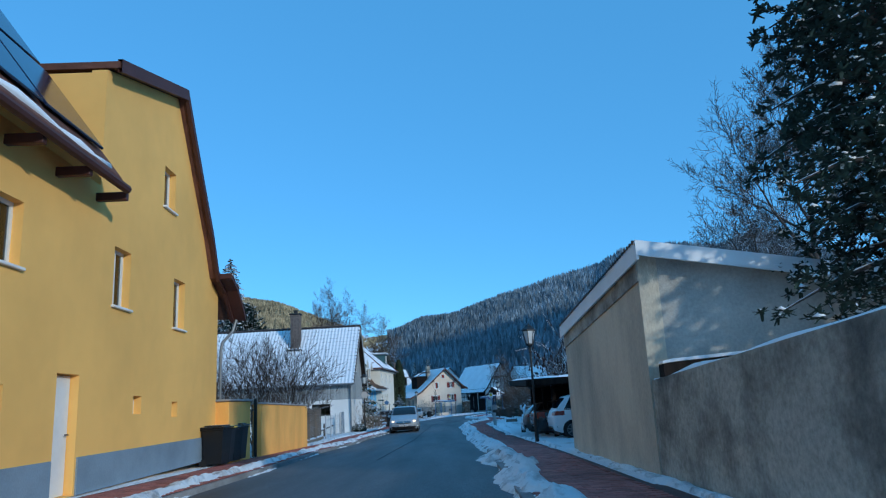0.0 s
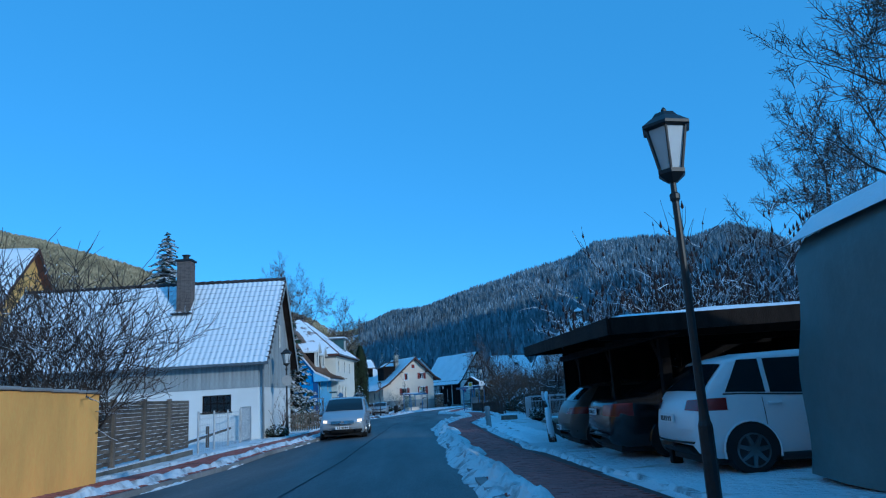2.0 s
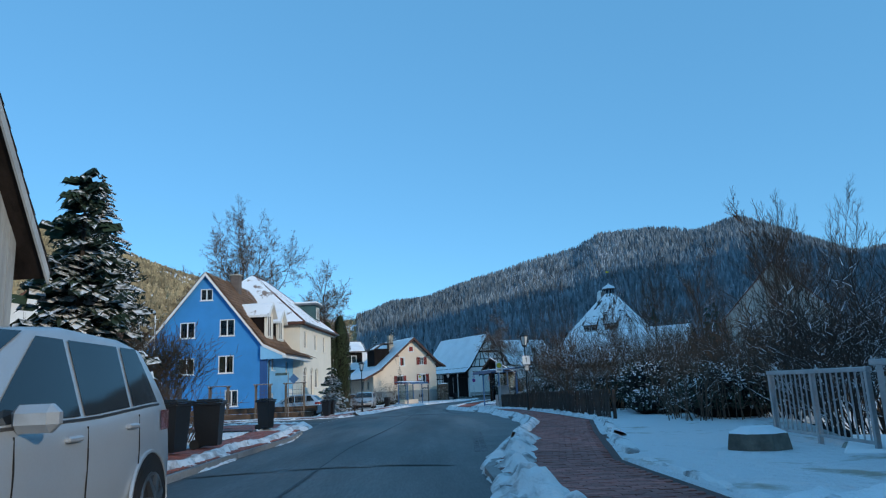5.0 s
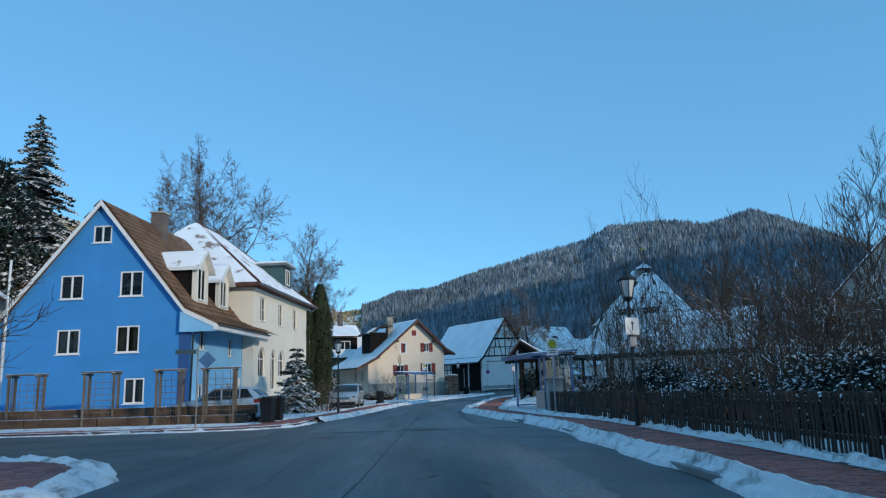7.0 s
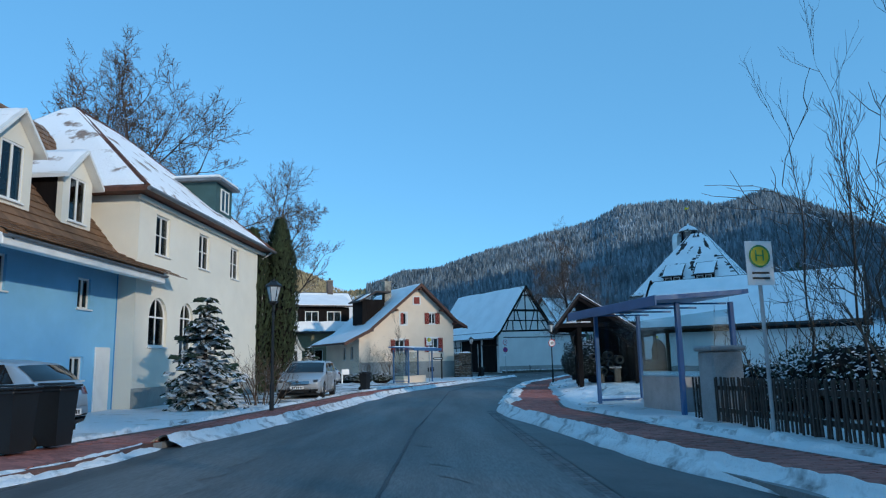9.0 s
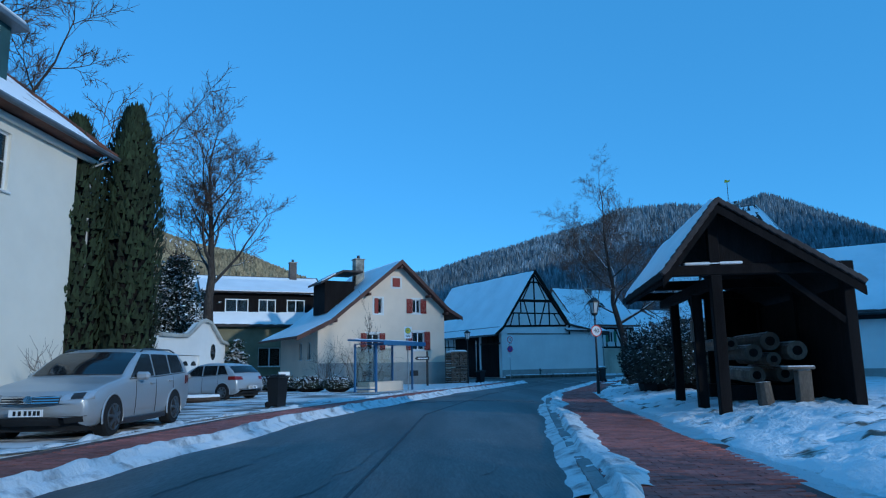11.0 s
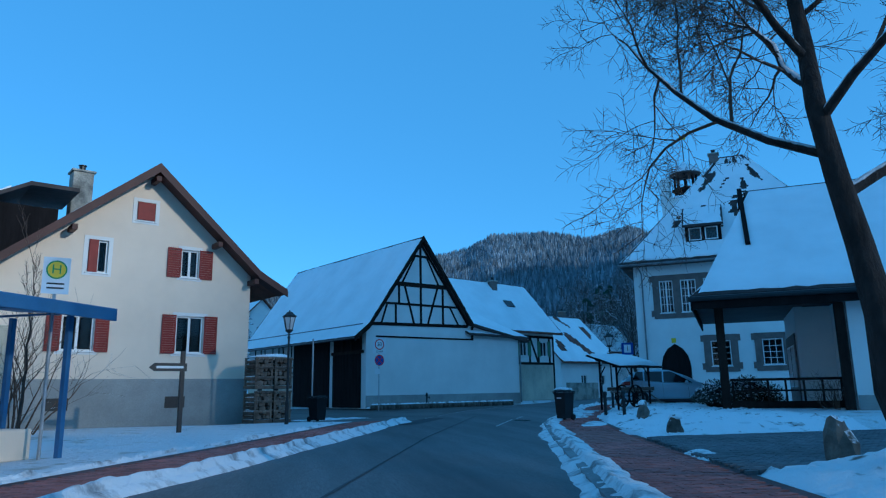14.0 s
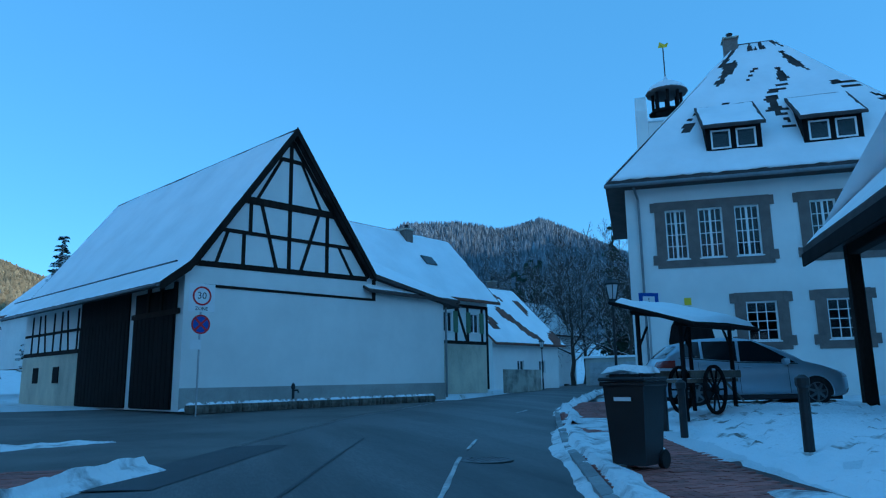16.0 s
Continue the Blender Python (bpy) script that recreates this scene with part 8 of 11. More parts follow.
part("downpipe", Mesh().tube([(-4.4, -0.08, 5.3), (-4.4, -0.08, 0)], 0.05, 8), METAL_G, h_blue)
part("side_door", Mesh().cbox(4.505, 6.3, 0.0, 4.56, 7.15, 2.0, 0.01), FRAME_W, h_blue, "white side door")


def tile_rows(parent, p0, p1, y0, y1, lift, material, per=0.26, row=0.34, name="roof_tiles"):
    """Real overlapping tile courses on a roof plane that falls from p0 to p1 (x, z)."""
    b = Mesh()
    sl = math.hypot(p1[0] - p0[0], p1[1] - p0[1])
    ux, uz = (p1[0] - p0[0]) / sl, (p1[1] - p0[1]) / sl
    nx, nz_ = (-uz, ux) if ux > 0 else (uz, -ux)
    n = int(sl / row)
    r = random.Random(int(y1 * 10))
    for j in range(n):
        k = int((y1 - y0) / per)
        for i in range(k):
            s0, s1 = sl * j / n - 0.02, sl * (j + 1) / n + 0.03
            ya = y0 + (y1 - y0) * (i + (0.5 if j % 2 else 0)) / k
            yb = min(y1, ya + (y1 - y0) / k - 0.012)
            if yb - ya < 0.05:
                continue
            l0, l1 = lift + 0.012, lift + 0.045 + r.uniform(0, .012)
            q = [(s0, ya, l0), (s0, yb, l0), (s1, yb, l1), (s1, ya, l1), (s1, yb, l1 - .03), (s1, ya, l1 - .03)]
            b.add([(p0[0] + ux * s + nx * l, y, p0[1] + uz * s + nz_ * l) for s, y, l in q], [(0, 1, 2, 3), (3, 2, 4, 5)])
    return part(name, b, material, parent, "overlapping clay tiles", tidy=False)


tile_rows(h_blue, (0, 10.5), (4.3, 5.1), -0.25, 9.6, 0.13, TILE_B)
tile_rows(h_blue, (4.3, 5.1), (5.9, 4.35), -0.25, 9.6, 0.14, TILE_B)
tile_rows(h_blue, (0, 10.5), (-4.7, 4.75), -0.25, 9.6, 0.13, TILE_B)

# villa: cornice, bare ridge, dormer, downpipe
part("cornice", Mesh().cbox(-0.2, -0.16, 7.1, 13.4, -0.002, 7.25, 0.03), CREAM2, h_villa)
part("downpipe", Mesh().tube([(13.4, -0.5, 7.3), (13.05, -0.1, 6.95), (13.05, -0.1, 0.1)], 0.05, 8), ZINC, h_villa)
part("gutter", Mesh().tube([(-0.6, -0.6, 7.34), (13.8, -0.6, 7.34)], 0.08, 8), ZINC, h_villa)
part("plinth", Mesh().prism(rect(-0.02, 0, 13.22, 0.7), 0.03, face_front()), PLINTH_G, h_villa)
for p, q in (((-0.5, -0.5, 7.45), (4.9, 5.5, 12.45)), ((13.7, -0.5, 7.45), (8.3, 5.5, 12.45)), ((4.9, 5.5, 12.45), (8.3, 5.5, 12.45)), ((-0.5, 11.5, 7.45), (4.9, 5.5, 12.45))):
    hb = Mesh()
    p, q = Vector(p), Vector(q)
    n = int((q - p).length / 0.38)
    for i in range(n):
        hb.tube([p.lerp(q, i / n), p.lerp(q, (i + 1.08) / n)], [0.085, 0.07], 7)
    part("hip_tiles", hb, TILE_R, h_villa, "bare red hip tiles", tidy=False)
TEAL_D = mat("dark_teal_cladding", (0.045, 0.10, 0.105), 0.7, 0.15, 1, 20, 0.2)
dv = part("dormer", Mesh().box(8.2, 0.6, 8.2, 10.2, 3.5, 9.9), TEAL_D, h_villa, "dark teal clad dormer")
part("roof", Mesh().cbox(7.9, 0.3, 9.9, 10.5, 3.8, 10.05, 0.02), ZINC, dv)
part("snow", Mesh().cbox(7.95, 0.35, 10.052, 10.45, 3.75, 10.2, 0.06), SNOW, dv, "snow on the dormer")
window(dv, face_front(0.6), 8.7, 8.6, 9.7, 9.7, depth=-0.01, sill=False)
leafy((-9.2, 104.5, G(104) + 0.1), 1.1, 0.7, 1.2, 301, "evergreen shrub against the villa wall", 900, name="bush", category="bush")
shrub((-8.6, 112.0, G(112) + 0.1), 1.6, 2.0, 302, "bare climbing rose at the villa wall", 8, 2)

# cream house: tiles at the verge, dark dormer, chimneys, brackets, side annex
part("bargeboard", Mesh().prism([(-8.1, 3.2), (-5.6, 4.4), (0, 9.0), (4.0, 5.45), (5.2, 4.8), (5.2, 5.05), (4.0, 5.75), (0, 9.35), (-5.6, 4.72), (-8.1, 3.5)], 0.05, face_front(-0.75)), BROWN_EAVE, h_cream, "brown bargeboard")
for x, z in ((-5.2, 4.75), (-2.6, 6.75), (0, 8.9), (2.4, 6.75), (3.9, 5.45)):
    part("purlin", Mesh().cbox(x - 0.09, -0.7, z - 0.22, x + 0.09, 0.0, z - 0.02, 0.015), BROWN_EAVE, h_cream)
part("soffit", roof_slab([(-8.05, 3.3), (-5.6, 4.5), (0, 9.1), (4.0, 5.55), (5.15, 4.9)], -0.69, -0.01, 0.03), BROWN_EAVE, h_cream)
cd = part("dormer", Mesh().box(-5.0, 2.5, 5.4, -2.6, 5.2, 7.9), BLACK_WOOD, h_cream, "dark boarded dormer")
part("roof", Mesh().prism([(-5.4, 7.6), (-5.4, 7.75), (-3.6, 8.75), (-2.0, 8.75), (-2.0, 8.6), (-3.6, 8.6)], -3.2, face_front(2.2)), TILE_D, cd)
part("snow", Mesh().prism([(-5.3, 7.76), (-5.3, 7.84), (-4.2, 8.5), (-4.2, 8.42)], -1.2, face_front(2.3)), SNOW, cd, "snow on the dormer")
chimney(h_cream, -1.6, 4.2, 7.2, 9.9, 0.75, CONCRETE, "rendered chimney with cowls")
part("shutter", Mesh().cbox(-1.98, -0.06, 5.25, -1.68, -0.03, 6.4, 0.01), SHUTTER, h_cream, "half-closed red shutter")
part("shutter", Mesh().cbox(-0.48, -0.06, 7.32, 0.13, -0.03, 7.98, 0.01), SHUTTER, h_cream, "closed red shutter")
for w in ((-.5, 7.3, .15, 8.0), (-2.0, 5.25, -1.35, 6.4), (1.2, 5.35, 1.85, 6.4), (1.15, 2.55, 2.15, 3.9), (-2.6, 2.55, -1.6, 3.75)):
    part("window_surround", Mesh().prism(rect(w[0] - .14, w[1] - .12, w[2] + .14, w[3] + .13), 0.02, face_front(-0.002), [rect(*w)]), WHITE, h_cream)
for u in (-2.9, 0.9):
    part("vent_window", Mesh().cbox(u, -0.05, 0.6, u + 0.7, -0.032, 1.0, 0.005), METAL_K, h_cream, "dark cellar grille")

# barn: timber frame, gates, lean-to, plinth strip
def timber(p, q, w=0.11, m=None, d=0.03):
    p, q = Vector((p[0], p[1], 0)), Vector((q[0], q[1], 0))
    u = (q - p).normalized()
    n = Vector((-u.y, u.x, 0)) * w
    return part("beam", Mesh().prism([tuple((p - n)[:2]), tuple((q - n)[:2]), tuple((q + n)[:2]), tuple((p + n)[:2])], d, m or face_front()), DARK_WOOD, h_barn)


for p, q, w in (((-4.2, 4.95), (3.4, 5.1), .10), ((-2.62, 7.5), (1.62, 7.55), .14), ((-1.2, 9.4), (0.25, 9.4), .08), ((-0.5, 7.6), (-0.5, 10.3), .08), ((-0.5, 5.05), (-0.5, 7.45), .08), ((-3.4, 6.25), (2.6, 6.3), .07),
                ((-2.45, 5.0), (-2.45, 6.2), .07), ((-2.2, 6.3), (-2.2, 7.4), .07), ((1.3, 5.1), (1.3, 7.4), .08), ((-3.5, 5.05), (-3.1, 6.2), .06), ((-1.95, 7.6), (-0.95, 9.35), .06), ((0.95, 7.65), (0.02, 9.35), .06), ((-1.75, 7.4), (-1.05, 5.05), .07),
                ((0.85, 7.4), (0.05, 5.1), .07), ((1.9, 6.25), (2.6, 5.15), .06), ((-4.3, 4.9), (-0.55, 10.2), .09), ((3.5, 5.15), (-0.45, 10.2), .09)):
    timber(p, q, w)
timber((-3.9, 4.2), (3.85, 4.25), 0.05)
timber((3.8, 4.2), (3.8, 5.1), 0.09)
lmb = face_left(-4.6)
part("gate", Mesh().prism(rect(0.5, 0.05, 3.6, 4.1), 0.04, lmb), BLACK_WOOD, h_barn, "tall dark boarded barn gate")
part("gate", Mesh().prism(rect(4.1, 0.05, 8.8, 4.4), 0.06, lmb), BLACK_WOOD, h_barn, "tall dark boarded barn gate")
for k in range(24):
    u = 0.55 + k * 0.345
    if u < 8.7 and not 3.55 < u < 4.1:
        part("gate_board", Mesh().prism(rect(u, 0.08, u + 0.32, 3.2), 0.075, lmb), BLACK_WOOD, h_barn)
for k in range(3):
    timber((0.5 + k * 1.0, 3.35), (0.5 + k * 1.0, 4.3), 0.08, lmb, 0.09)
timber((0.2, 3.3), (3.8, 3.3), 0.09, lmb, 0.09)
for k in range(7):
    timber((9.2 + k * 0.95, 2.3), (9.2 + k * 0.95 + (0.35 if k % 3 == 1 else 0), 4.1), 0.07, lmb)
timber((9.0, 2.3), (15.9, 2.3), 0.09, lmb)
timber((9.0, 3.2), (15.9, 3.2), 0.06, lmb)
part("wall_foot", Mesh().prism(rect(9.0, 0.0, 16.0, 2.2), 0.02, lmb), GREY_R, h_barn, "bare grey lower wall")
for u in (11.0, 13.6):
    part("shutter", Mesh().prism(rect(u, 1.0, u + 0.7, 1.7), 0.05, lmb), BLACK_WOOD, h_barn)
part("snow_guard", Mesh().tube([(-5.15, -0.5, 4.85), (-5.15, 16.2, 4.85)], 0.03, 5), METAL_K, h_barn)
gutter(h_barn, -5.7, -0.35, 16.4, 4.05)
gutter(h_barn, 8.98, -0.35, 16.4, 4.3)
part("verge_board", Mesh().prism([(-5.6, 3.85), (-4.6, 4.6), (-0.5, 10.35), (3.6, 5.0), (3.6, 5.3), (-0.5, 10.7), (-4.6, 4.95), (-5.6, 4.15)], 0.06, face_front(-0.35)), DARK_WOOD, h_barn)
P_ = [(3.3, -0.35, 4.5), (8.95, -0.35, 4.42), (5.9, 4.2, 7.1), (2.2, 4.2, 7.2), (8.95, 9.0, 4.42)]
wr_ = part("wing_roof", Mesh().add(P_ + [(x, y, z + 0.12) for x, y, z in P_], [(3, 2, 1, 0), (1, 2, 4), (5, 6, 7, 8), (6, 9, 7), (0, 1, 6, 5), (1, 4, 9, 6), (4, 2, 7, 9), (2, 3, 8, 7), (3, 0, 5, 8)]), TILE_D, h_barn, "hipped roof over the side wing")
hip_snow(wr_, [Vector(P_[i]) + Vector((0, 0, 0.13)) for i in (0, 1, 2, 3)], SNOW, 21)
hip_snow(wr_, [Vector(P_[i]) + Vector((0, 0, 0.13)) for i in (1, 4, 2)], SNOW, 22)
part("downpipe", Mesh().tube([(8.2, -0.1, 4.2), (8.2, -0.1, 0.1)], 0.05, 8), ZINC, h_barn)
st = thing("stone_border", (6.9, 161.2, G(161)), 28.5, "low border of mossy field stones capped with snow", "stone border")
rs_ = random.Random(5)
for i in range(46):
    w = rs_.uniform(0.13, 0.22)
    part("stone", Mesh().lathe([(w * .8, -0.05), (w, 0.1), (w * .85, 0.22), (w * .3, 0.3)], 7), STONE, st, m=pose(0.2 + i * 0.245, rs_.uniform(-.06, .06), 0.08, 0, 0, rs_.uniform(0, 360)))
part("snow_bed", snow_sheet([(-0.1, 0.1), (6, 0.12), (11.6, 0.1)], 0.12, 0.72, 0.0, 0.1, 4, 0.2), SNOW, st, "snow lying behind the stones", smooth=True, tidy=False)
solid("iron_pump", Mesh().lathe([(0.09, 0), (0.09, 0.12), (0.05, 0.16), (0.05, 0.55), (0.08, 0.6), (0.06, 0.72), (0.02, 0.78)], 10).tube([(0, 0, 0.5), (0.16, -0.05, 0.52), (0.18, -0.05, 0.42)], 0.03, 6), METAL_K, "small black iron fixture in front of the barn wall", "pump", m=pose(10.5, 163.4, G(163) + 0.15, 0, 0, 0))


def sign_post(name, at, rz, h, label):
    t = thing(name, at, rz, label, "traffic sign")
    part("pole", Mesh().tube([(0, 0, -0.1), (0, 0, h)], 0.03, 8), METAL_G, t)
    return t


zs_ = sign_post("zone_sign", (7.25, 160.2, G(160) + 0.05), 24, 3.95, "speed zone sign above a round no-parking sign on a steel pole")
z1 = part("zone_board", Mesh().cbox(-0.42, -0.055, 3.1, 0.42, -0.04, 3.98, 0.006), SIGN_W, zs_, "white square zone board")
part("red_ring", ring((0, 3.6), 0.3, 0.055, 0.006, face_front(-0.056)), SIGN_R, z1)
words(z1, "30", 0.3, face_front(-0.058) @ Matrix.Translation((0, 3.6, 0)), SIGN_K)
words(z1, "ZONE", 0.15, face_front(-0.058) @ Matrix.Translation((0, 3.2, 0)), SIGN_K)
z2 = part("no_parking_disc", disc((0, 2.72), 0.3, 0.01, face_front(-0.045)), SIGN_B, zs_, "blue disc with a red rim and cross")
part("red_ring", ring((0, 2.72), 0.3, 0.05, 0.005, face_front(-0.056)), SIGN_R, z2)
for a in (45, 135):
    part("red_bar", Mesh().box(-0.27, -0.03, 0, 0.27, 0.03, 0.004, face_front(-0.057) @ Matrix.Translation((0, 2.72, 0)) @ Matrix.Rotation(radians(a), 4, 'Z')), SIGN_R, z2)
part("extra_plate", Mesh().cbox(-0.3, -0.05, 1.95, 0.05, -0.04, 2.25, 0.004), SIGN_W, zs_)

# town hall: stone window frames, dormers, turret, gate arch
for u0, v0, u1, v1 in ((1.1, 5.15, 5.4, 7.85), (6.4, 5.15, 9.5, 7.85), (3.8, 1.85, 5.7, 4.05), (6.6, 1.85, 8.5, 4.05)):
    hs = [rect(*w) for w in ((1.5, 5.5, 2.3, 7.5), (2.75, 5.5, 3.65, 7.5), (4.1, 5.5, 5.0, 7.5), (6.8, 5.5, 7.7, 7.5), (8.2, 5.5, 9.1, 7.5), (4.2, 2.2, 5.3, 3.7), (7.0, 2.2, 8.1, 3.7)) if u0 < w[0] < u1 and v0 < w[1] < v1]
    part("stone_surround", Mesh().prism(rect(u0, v0, u1, v1), 0.04, face_front(-0.002), hs), FRAME_B, h_town, "dark stone window surround")
    for e in (u0, u1):
        for v in (v0 + 0.15, v1 - 0.4):
            part("quoin", Mesh().cbox(e - 0.16, -0.05, v, e + 0.16, -0.003, v + 0.38, 0.01), FRAME_B, h_town)


def shed_dormer(parent, u0, u1, y, z0, z1, depth):
    d = part("dormer", Mesh().prism(rect(u0, z0, u1, z1), -0.1, face_front(y), [rect(u0 + .2, z0 + .2, (u0 + u1) / 2 - .1, z1 - .15), rect((u0 + u1) / 2 + .1, z0 + .2, u1 - .2, z1 - .15)]), BLACK_WOOD, parent, "dark dormer with two small windows")
    window(d, face_front(y), u0 + .2, z0 + .2, (u0 + u1) / 2 - .1, z1 - .15, cols=1, depth=0.06, sill=False, fw=0.07)
    window(d, face_front(y), (u0 + u1) / 2 + .1, z0 + .2, u1 - .2, z1 - .15, cols=1, depth=0.06, sill=False, fw=0.07)
    part("cheek", Mesh().prism([(y + .1, z0), (y + depth, z1 + 0.75 * depth), (y + .1, z1)], 0.08, face_right(u0)), BLACK_WOOD, d)
    part("cheek", Mesh().prism([(y + .1, z0), (y + depth, z1 + 0.75 * depth), (y + .1, z1)], -0.08, face_right(u1)), BLACK_WOOD, d)
    part("roof", Mesh().prism([(y - .3, z1 - .15), (y + depth, z1 + 0.75 * depth + .1), (y + depth, z1 + 0.75 * depth + .2), (y - .3, z1 - .03)], u1 - u0 + .3, face_right(u0 - .15)), TILE_D, d)
    sn = snow_sheet([(u0 - .12, 0), ((u0 + u1) / 2, 0), (u1 + .12, 0)], y - .27, y + depth - .05, 0.0, 0.07, 3, 0.25)
    sn.v = [(px, py, pz + z1 + 0.21 + 0.75 * (py - y)) for px, py, pz in sn.v]
    part("snow", sn, SNOW, d, "snow on the dormer", smooth=True, tidy=False)
    return d


shed_dormer(h_town, 3.3, 5.4, 0.05, 9.7, 10.85, 1.9)
shed_dormer(h_town, 6.9, 9.0, 0.05, 9.7, 10.85, 1.9)
chimney(h_town, 5.35, 4.9, 15.4, 16.75, 0.6)
part("downpipe", Mesh().tube([(0.35, -0.7, 8.4), (0.5, -0.1, 8.0), (0.5, -0.1, 0.1)], 0.05, 8), ZINC, h_town)
part("gutter", Mesh().tube([(-0.8, -0.8, 8.5), (13, -0.8, 8.5)], 0.08, 8), ZINC, h_town)
# flat black sheet on the wall paints the shade inside the arched gateway
part("gateway_shade", Mesh().prism([(1.3, 0)] + [(1.3, 2.3), (1.42, 2.85), (1.7, 3.3), (2.15, 3.6), (2.6, 3.3), (2.88, 2.85), (3.0, 2.3)] + [(3.0, 0)], 0.03, face_front(0.0)), BLACK_WOOD, h_town, "dim arched gateway")
part("notice", Mesh().cbox(1.98, -0.03, 3.66, 2.24, -0.01, 3.94, 0.005), SIGN_Y, h_town, "small yellow information plate")
tu = thing("church_turret", (34.3, 171.9, -0.95), -34, "white square church turret with an open belfry and a small dome", "tower")
part("shaft", Mesh().cbox(-1.3, -1.3, 0, 1.3, 1.3, 15.8, 0.03), WHITE, tu)
part("side_gable", Mesh().prism([(-1.3, 0), (1.3, 0), (1.3, 16.6), (0.9, 17.5), (0, 18.0), (-0.9, 17.5), (-1.3, 16.6)], 0.65, face_right(-1.96)), WHITE, tu, "white gabled wall beside the belfry")
part("clock_face", disc((0, 14.9), 0.75, 0.03, face_front(-1.31)), CREAM, tu, "round pale clock face")
part("clock_ring", ring((0, 14.9), 0.8, 0.1, 0.05, face_front(-1.31)), SIGN_K, tu)
part("snow_cover", Mesh().cbox(-1.28, -1.45, 15.8, 1.5, 1.45, 16.0, 0.03), SNOW, tu)
part("belfry_base", Mesh().lathe([(1.0, 16.0), (0.95, 16.6), (1.15, 16.65), (1.15, 16.8)], 8), BLACK_WOOD, tu)
for i in range(8):
    a = i * math.pi / 4
    part("belfry_post", Mesh().tube([(0.85 * math.cos(a), 0.85 * math.sin(a), 16.8), (0.85 * math.cos(a), 0.85 * math.sin(a), 18.0)], 0.1, 5), BLACK_WOOD, tu)
part("dome", Mesh().lathe([(1.25, 18.0), (1.3, 18.1), (1.0, 18.5), (0.5, 18.8), (0.15, 18.95), (0.08, 19.2)], 14), TILE_S, tu, smooth=True)
part("spire", Mesh().tube([(0, 0, 19.1), (0, 0, 21.2)], 0.04, 5), METAL_K, tu)
part("weathercock", Mesh().prism([(-0.3, 21.2), (0.25, 21.2), (0.35, 21.5), (0.1, 21.4), (-0.2, 21.6)], 0.02, face_front()), SIGN_Y, tu)


# ---- hall with a deep porch ----
def hall():
    t = thing("hall", (15.93, 142.28, -1.45), -33.4, "white hall with a deep dark porch under a snowy roof", "hall")
    W_, L, zr, ze = 10.2, 20.0, 8.7, 3.95
    m = W_ / 2
    P = {"a": (0, 0, ze), "b": (L, 0, ze), "c": (L, W_, ze), "d": (0, W_, ze), "e": (2.2, 2.1, ze + 2.0), "f": (2.2, W_ - 2.1, ze + 2.0), "r": (2.2, m, zr), "s": (L, m, zr)}
    v = [P[k] for k in "abcdefrs"]
    b = Mesh().add([(x, y, z + 0.15) for x, y, z in v] + [(x, y, z) for x, y, z in v[:4]], [(0, 1, 7, 6, 4), (2, 3, 5, 6, 7), (3, 0, 4, 5), (4, 6, 5), (0, 8, 9, 1), (2, 10, 11, 3), (3, 11, 8, 0), (11, 10, 9, 8)])
    r = part("roof", b, TILE_D, t)
    for q in (("a", "b", "s", "r"), ("d", "a", "e", "f"), ("c", "d", "r", "s")):
        hip_snow(r, [Vector(P[k]) + Vector((0, 0, 0.16)) for k in q], SNOW, 12)
    gb_ = part("gable", Mesh().add([(2.15, 2.1, ze + 2.1), (2.15, m, zr + .1), (2.15, W_ - 2.1, ze + 2.1), (2.3, 2.1, ze + 2.1), (2.3, m, zr + .1), (2.3, W_ - 2.1, ze + 2.1)], [(0, 1, 2), (5, 4, 3), (0, 3, 4, 1), (1, 4, 5, 2), (2, 5, 3, 0)]), DARK_WOOD, t, "gable of dark upright boards")
    for i in range(20):
        y = 2.3 + i * 0.295
        zt = zr - abs(y + .13 - m) / 3.0 * (zr - ze - 2.1) - 0.1
        if zt > ze + 2.25:
            part("board", Mesh().box(2.11, y, ze + 2.15, 2.149, y + 0.26, zt), DARK_WOOD, gb_)
    part("verge_board", Mesh().tube([(2.0, 2.0, ze + 2.1), (2.0, m, zr + 0.2), (2.0, W_ - 2, ze + 2.1)], 0.12, 4), BLACK_WOOD, t)
    part("wall", Mesh().box(4.6, 0.62, -0.2, L - .5, 0.92, ze - .02), WHITE, t)
    part("wall", Mesh().box(3.4, 4.2, -0.2, 3.7, W_ - 1.0, ze + 1.5), WHITE, t)
    part("wall", Mesh().box(3.7, W_ - 1.3, -0.2, L - .5, W_ - 1, ze + .5), WHITE, t)
    part("wall", Mesh().box(L - .8, 0.92, -0.2, L - .5, W_ - 1.3, ze + .5), WHITE, t)
    part("wall", Mesh().box(4.6, 0.92, -0.2, 4.9, 4.2, ze - .02), WHITE, t)
    part("wall", Mesh().box(3.7, 4.2, -0.2, 4.9, 4.5, ze - .02), WHITE, t)
    for x, y in ((0.8, 0.9), (0.8, 4.8), (0.8, 9.2), (4.4, 0.75)):
        part("post", Mesh().cbox(x - .14, y - .14, -0.2, x + .14, y + .14, ze + .1, 0.02), DARK_WOOD, t)
    part("beam", Mesh().cbox(0.6, 0.72, ze - 0.25, 4.55, 0.98, ze, 0.02), DARK_WOOD, t)
    part("beam", Mesh().cbox(0.68, 0.8, ze - 0.25, 0.94, 9.4, ze, 0.02), DARK_WOOD, t)
    part("soffit", Mesh().box(0.1, 0.1, ze + 0.001, L - .1, W_ - .1, ze + 0.05), BLACK_WOOD, t)
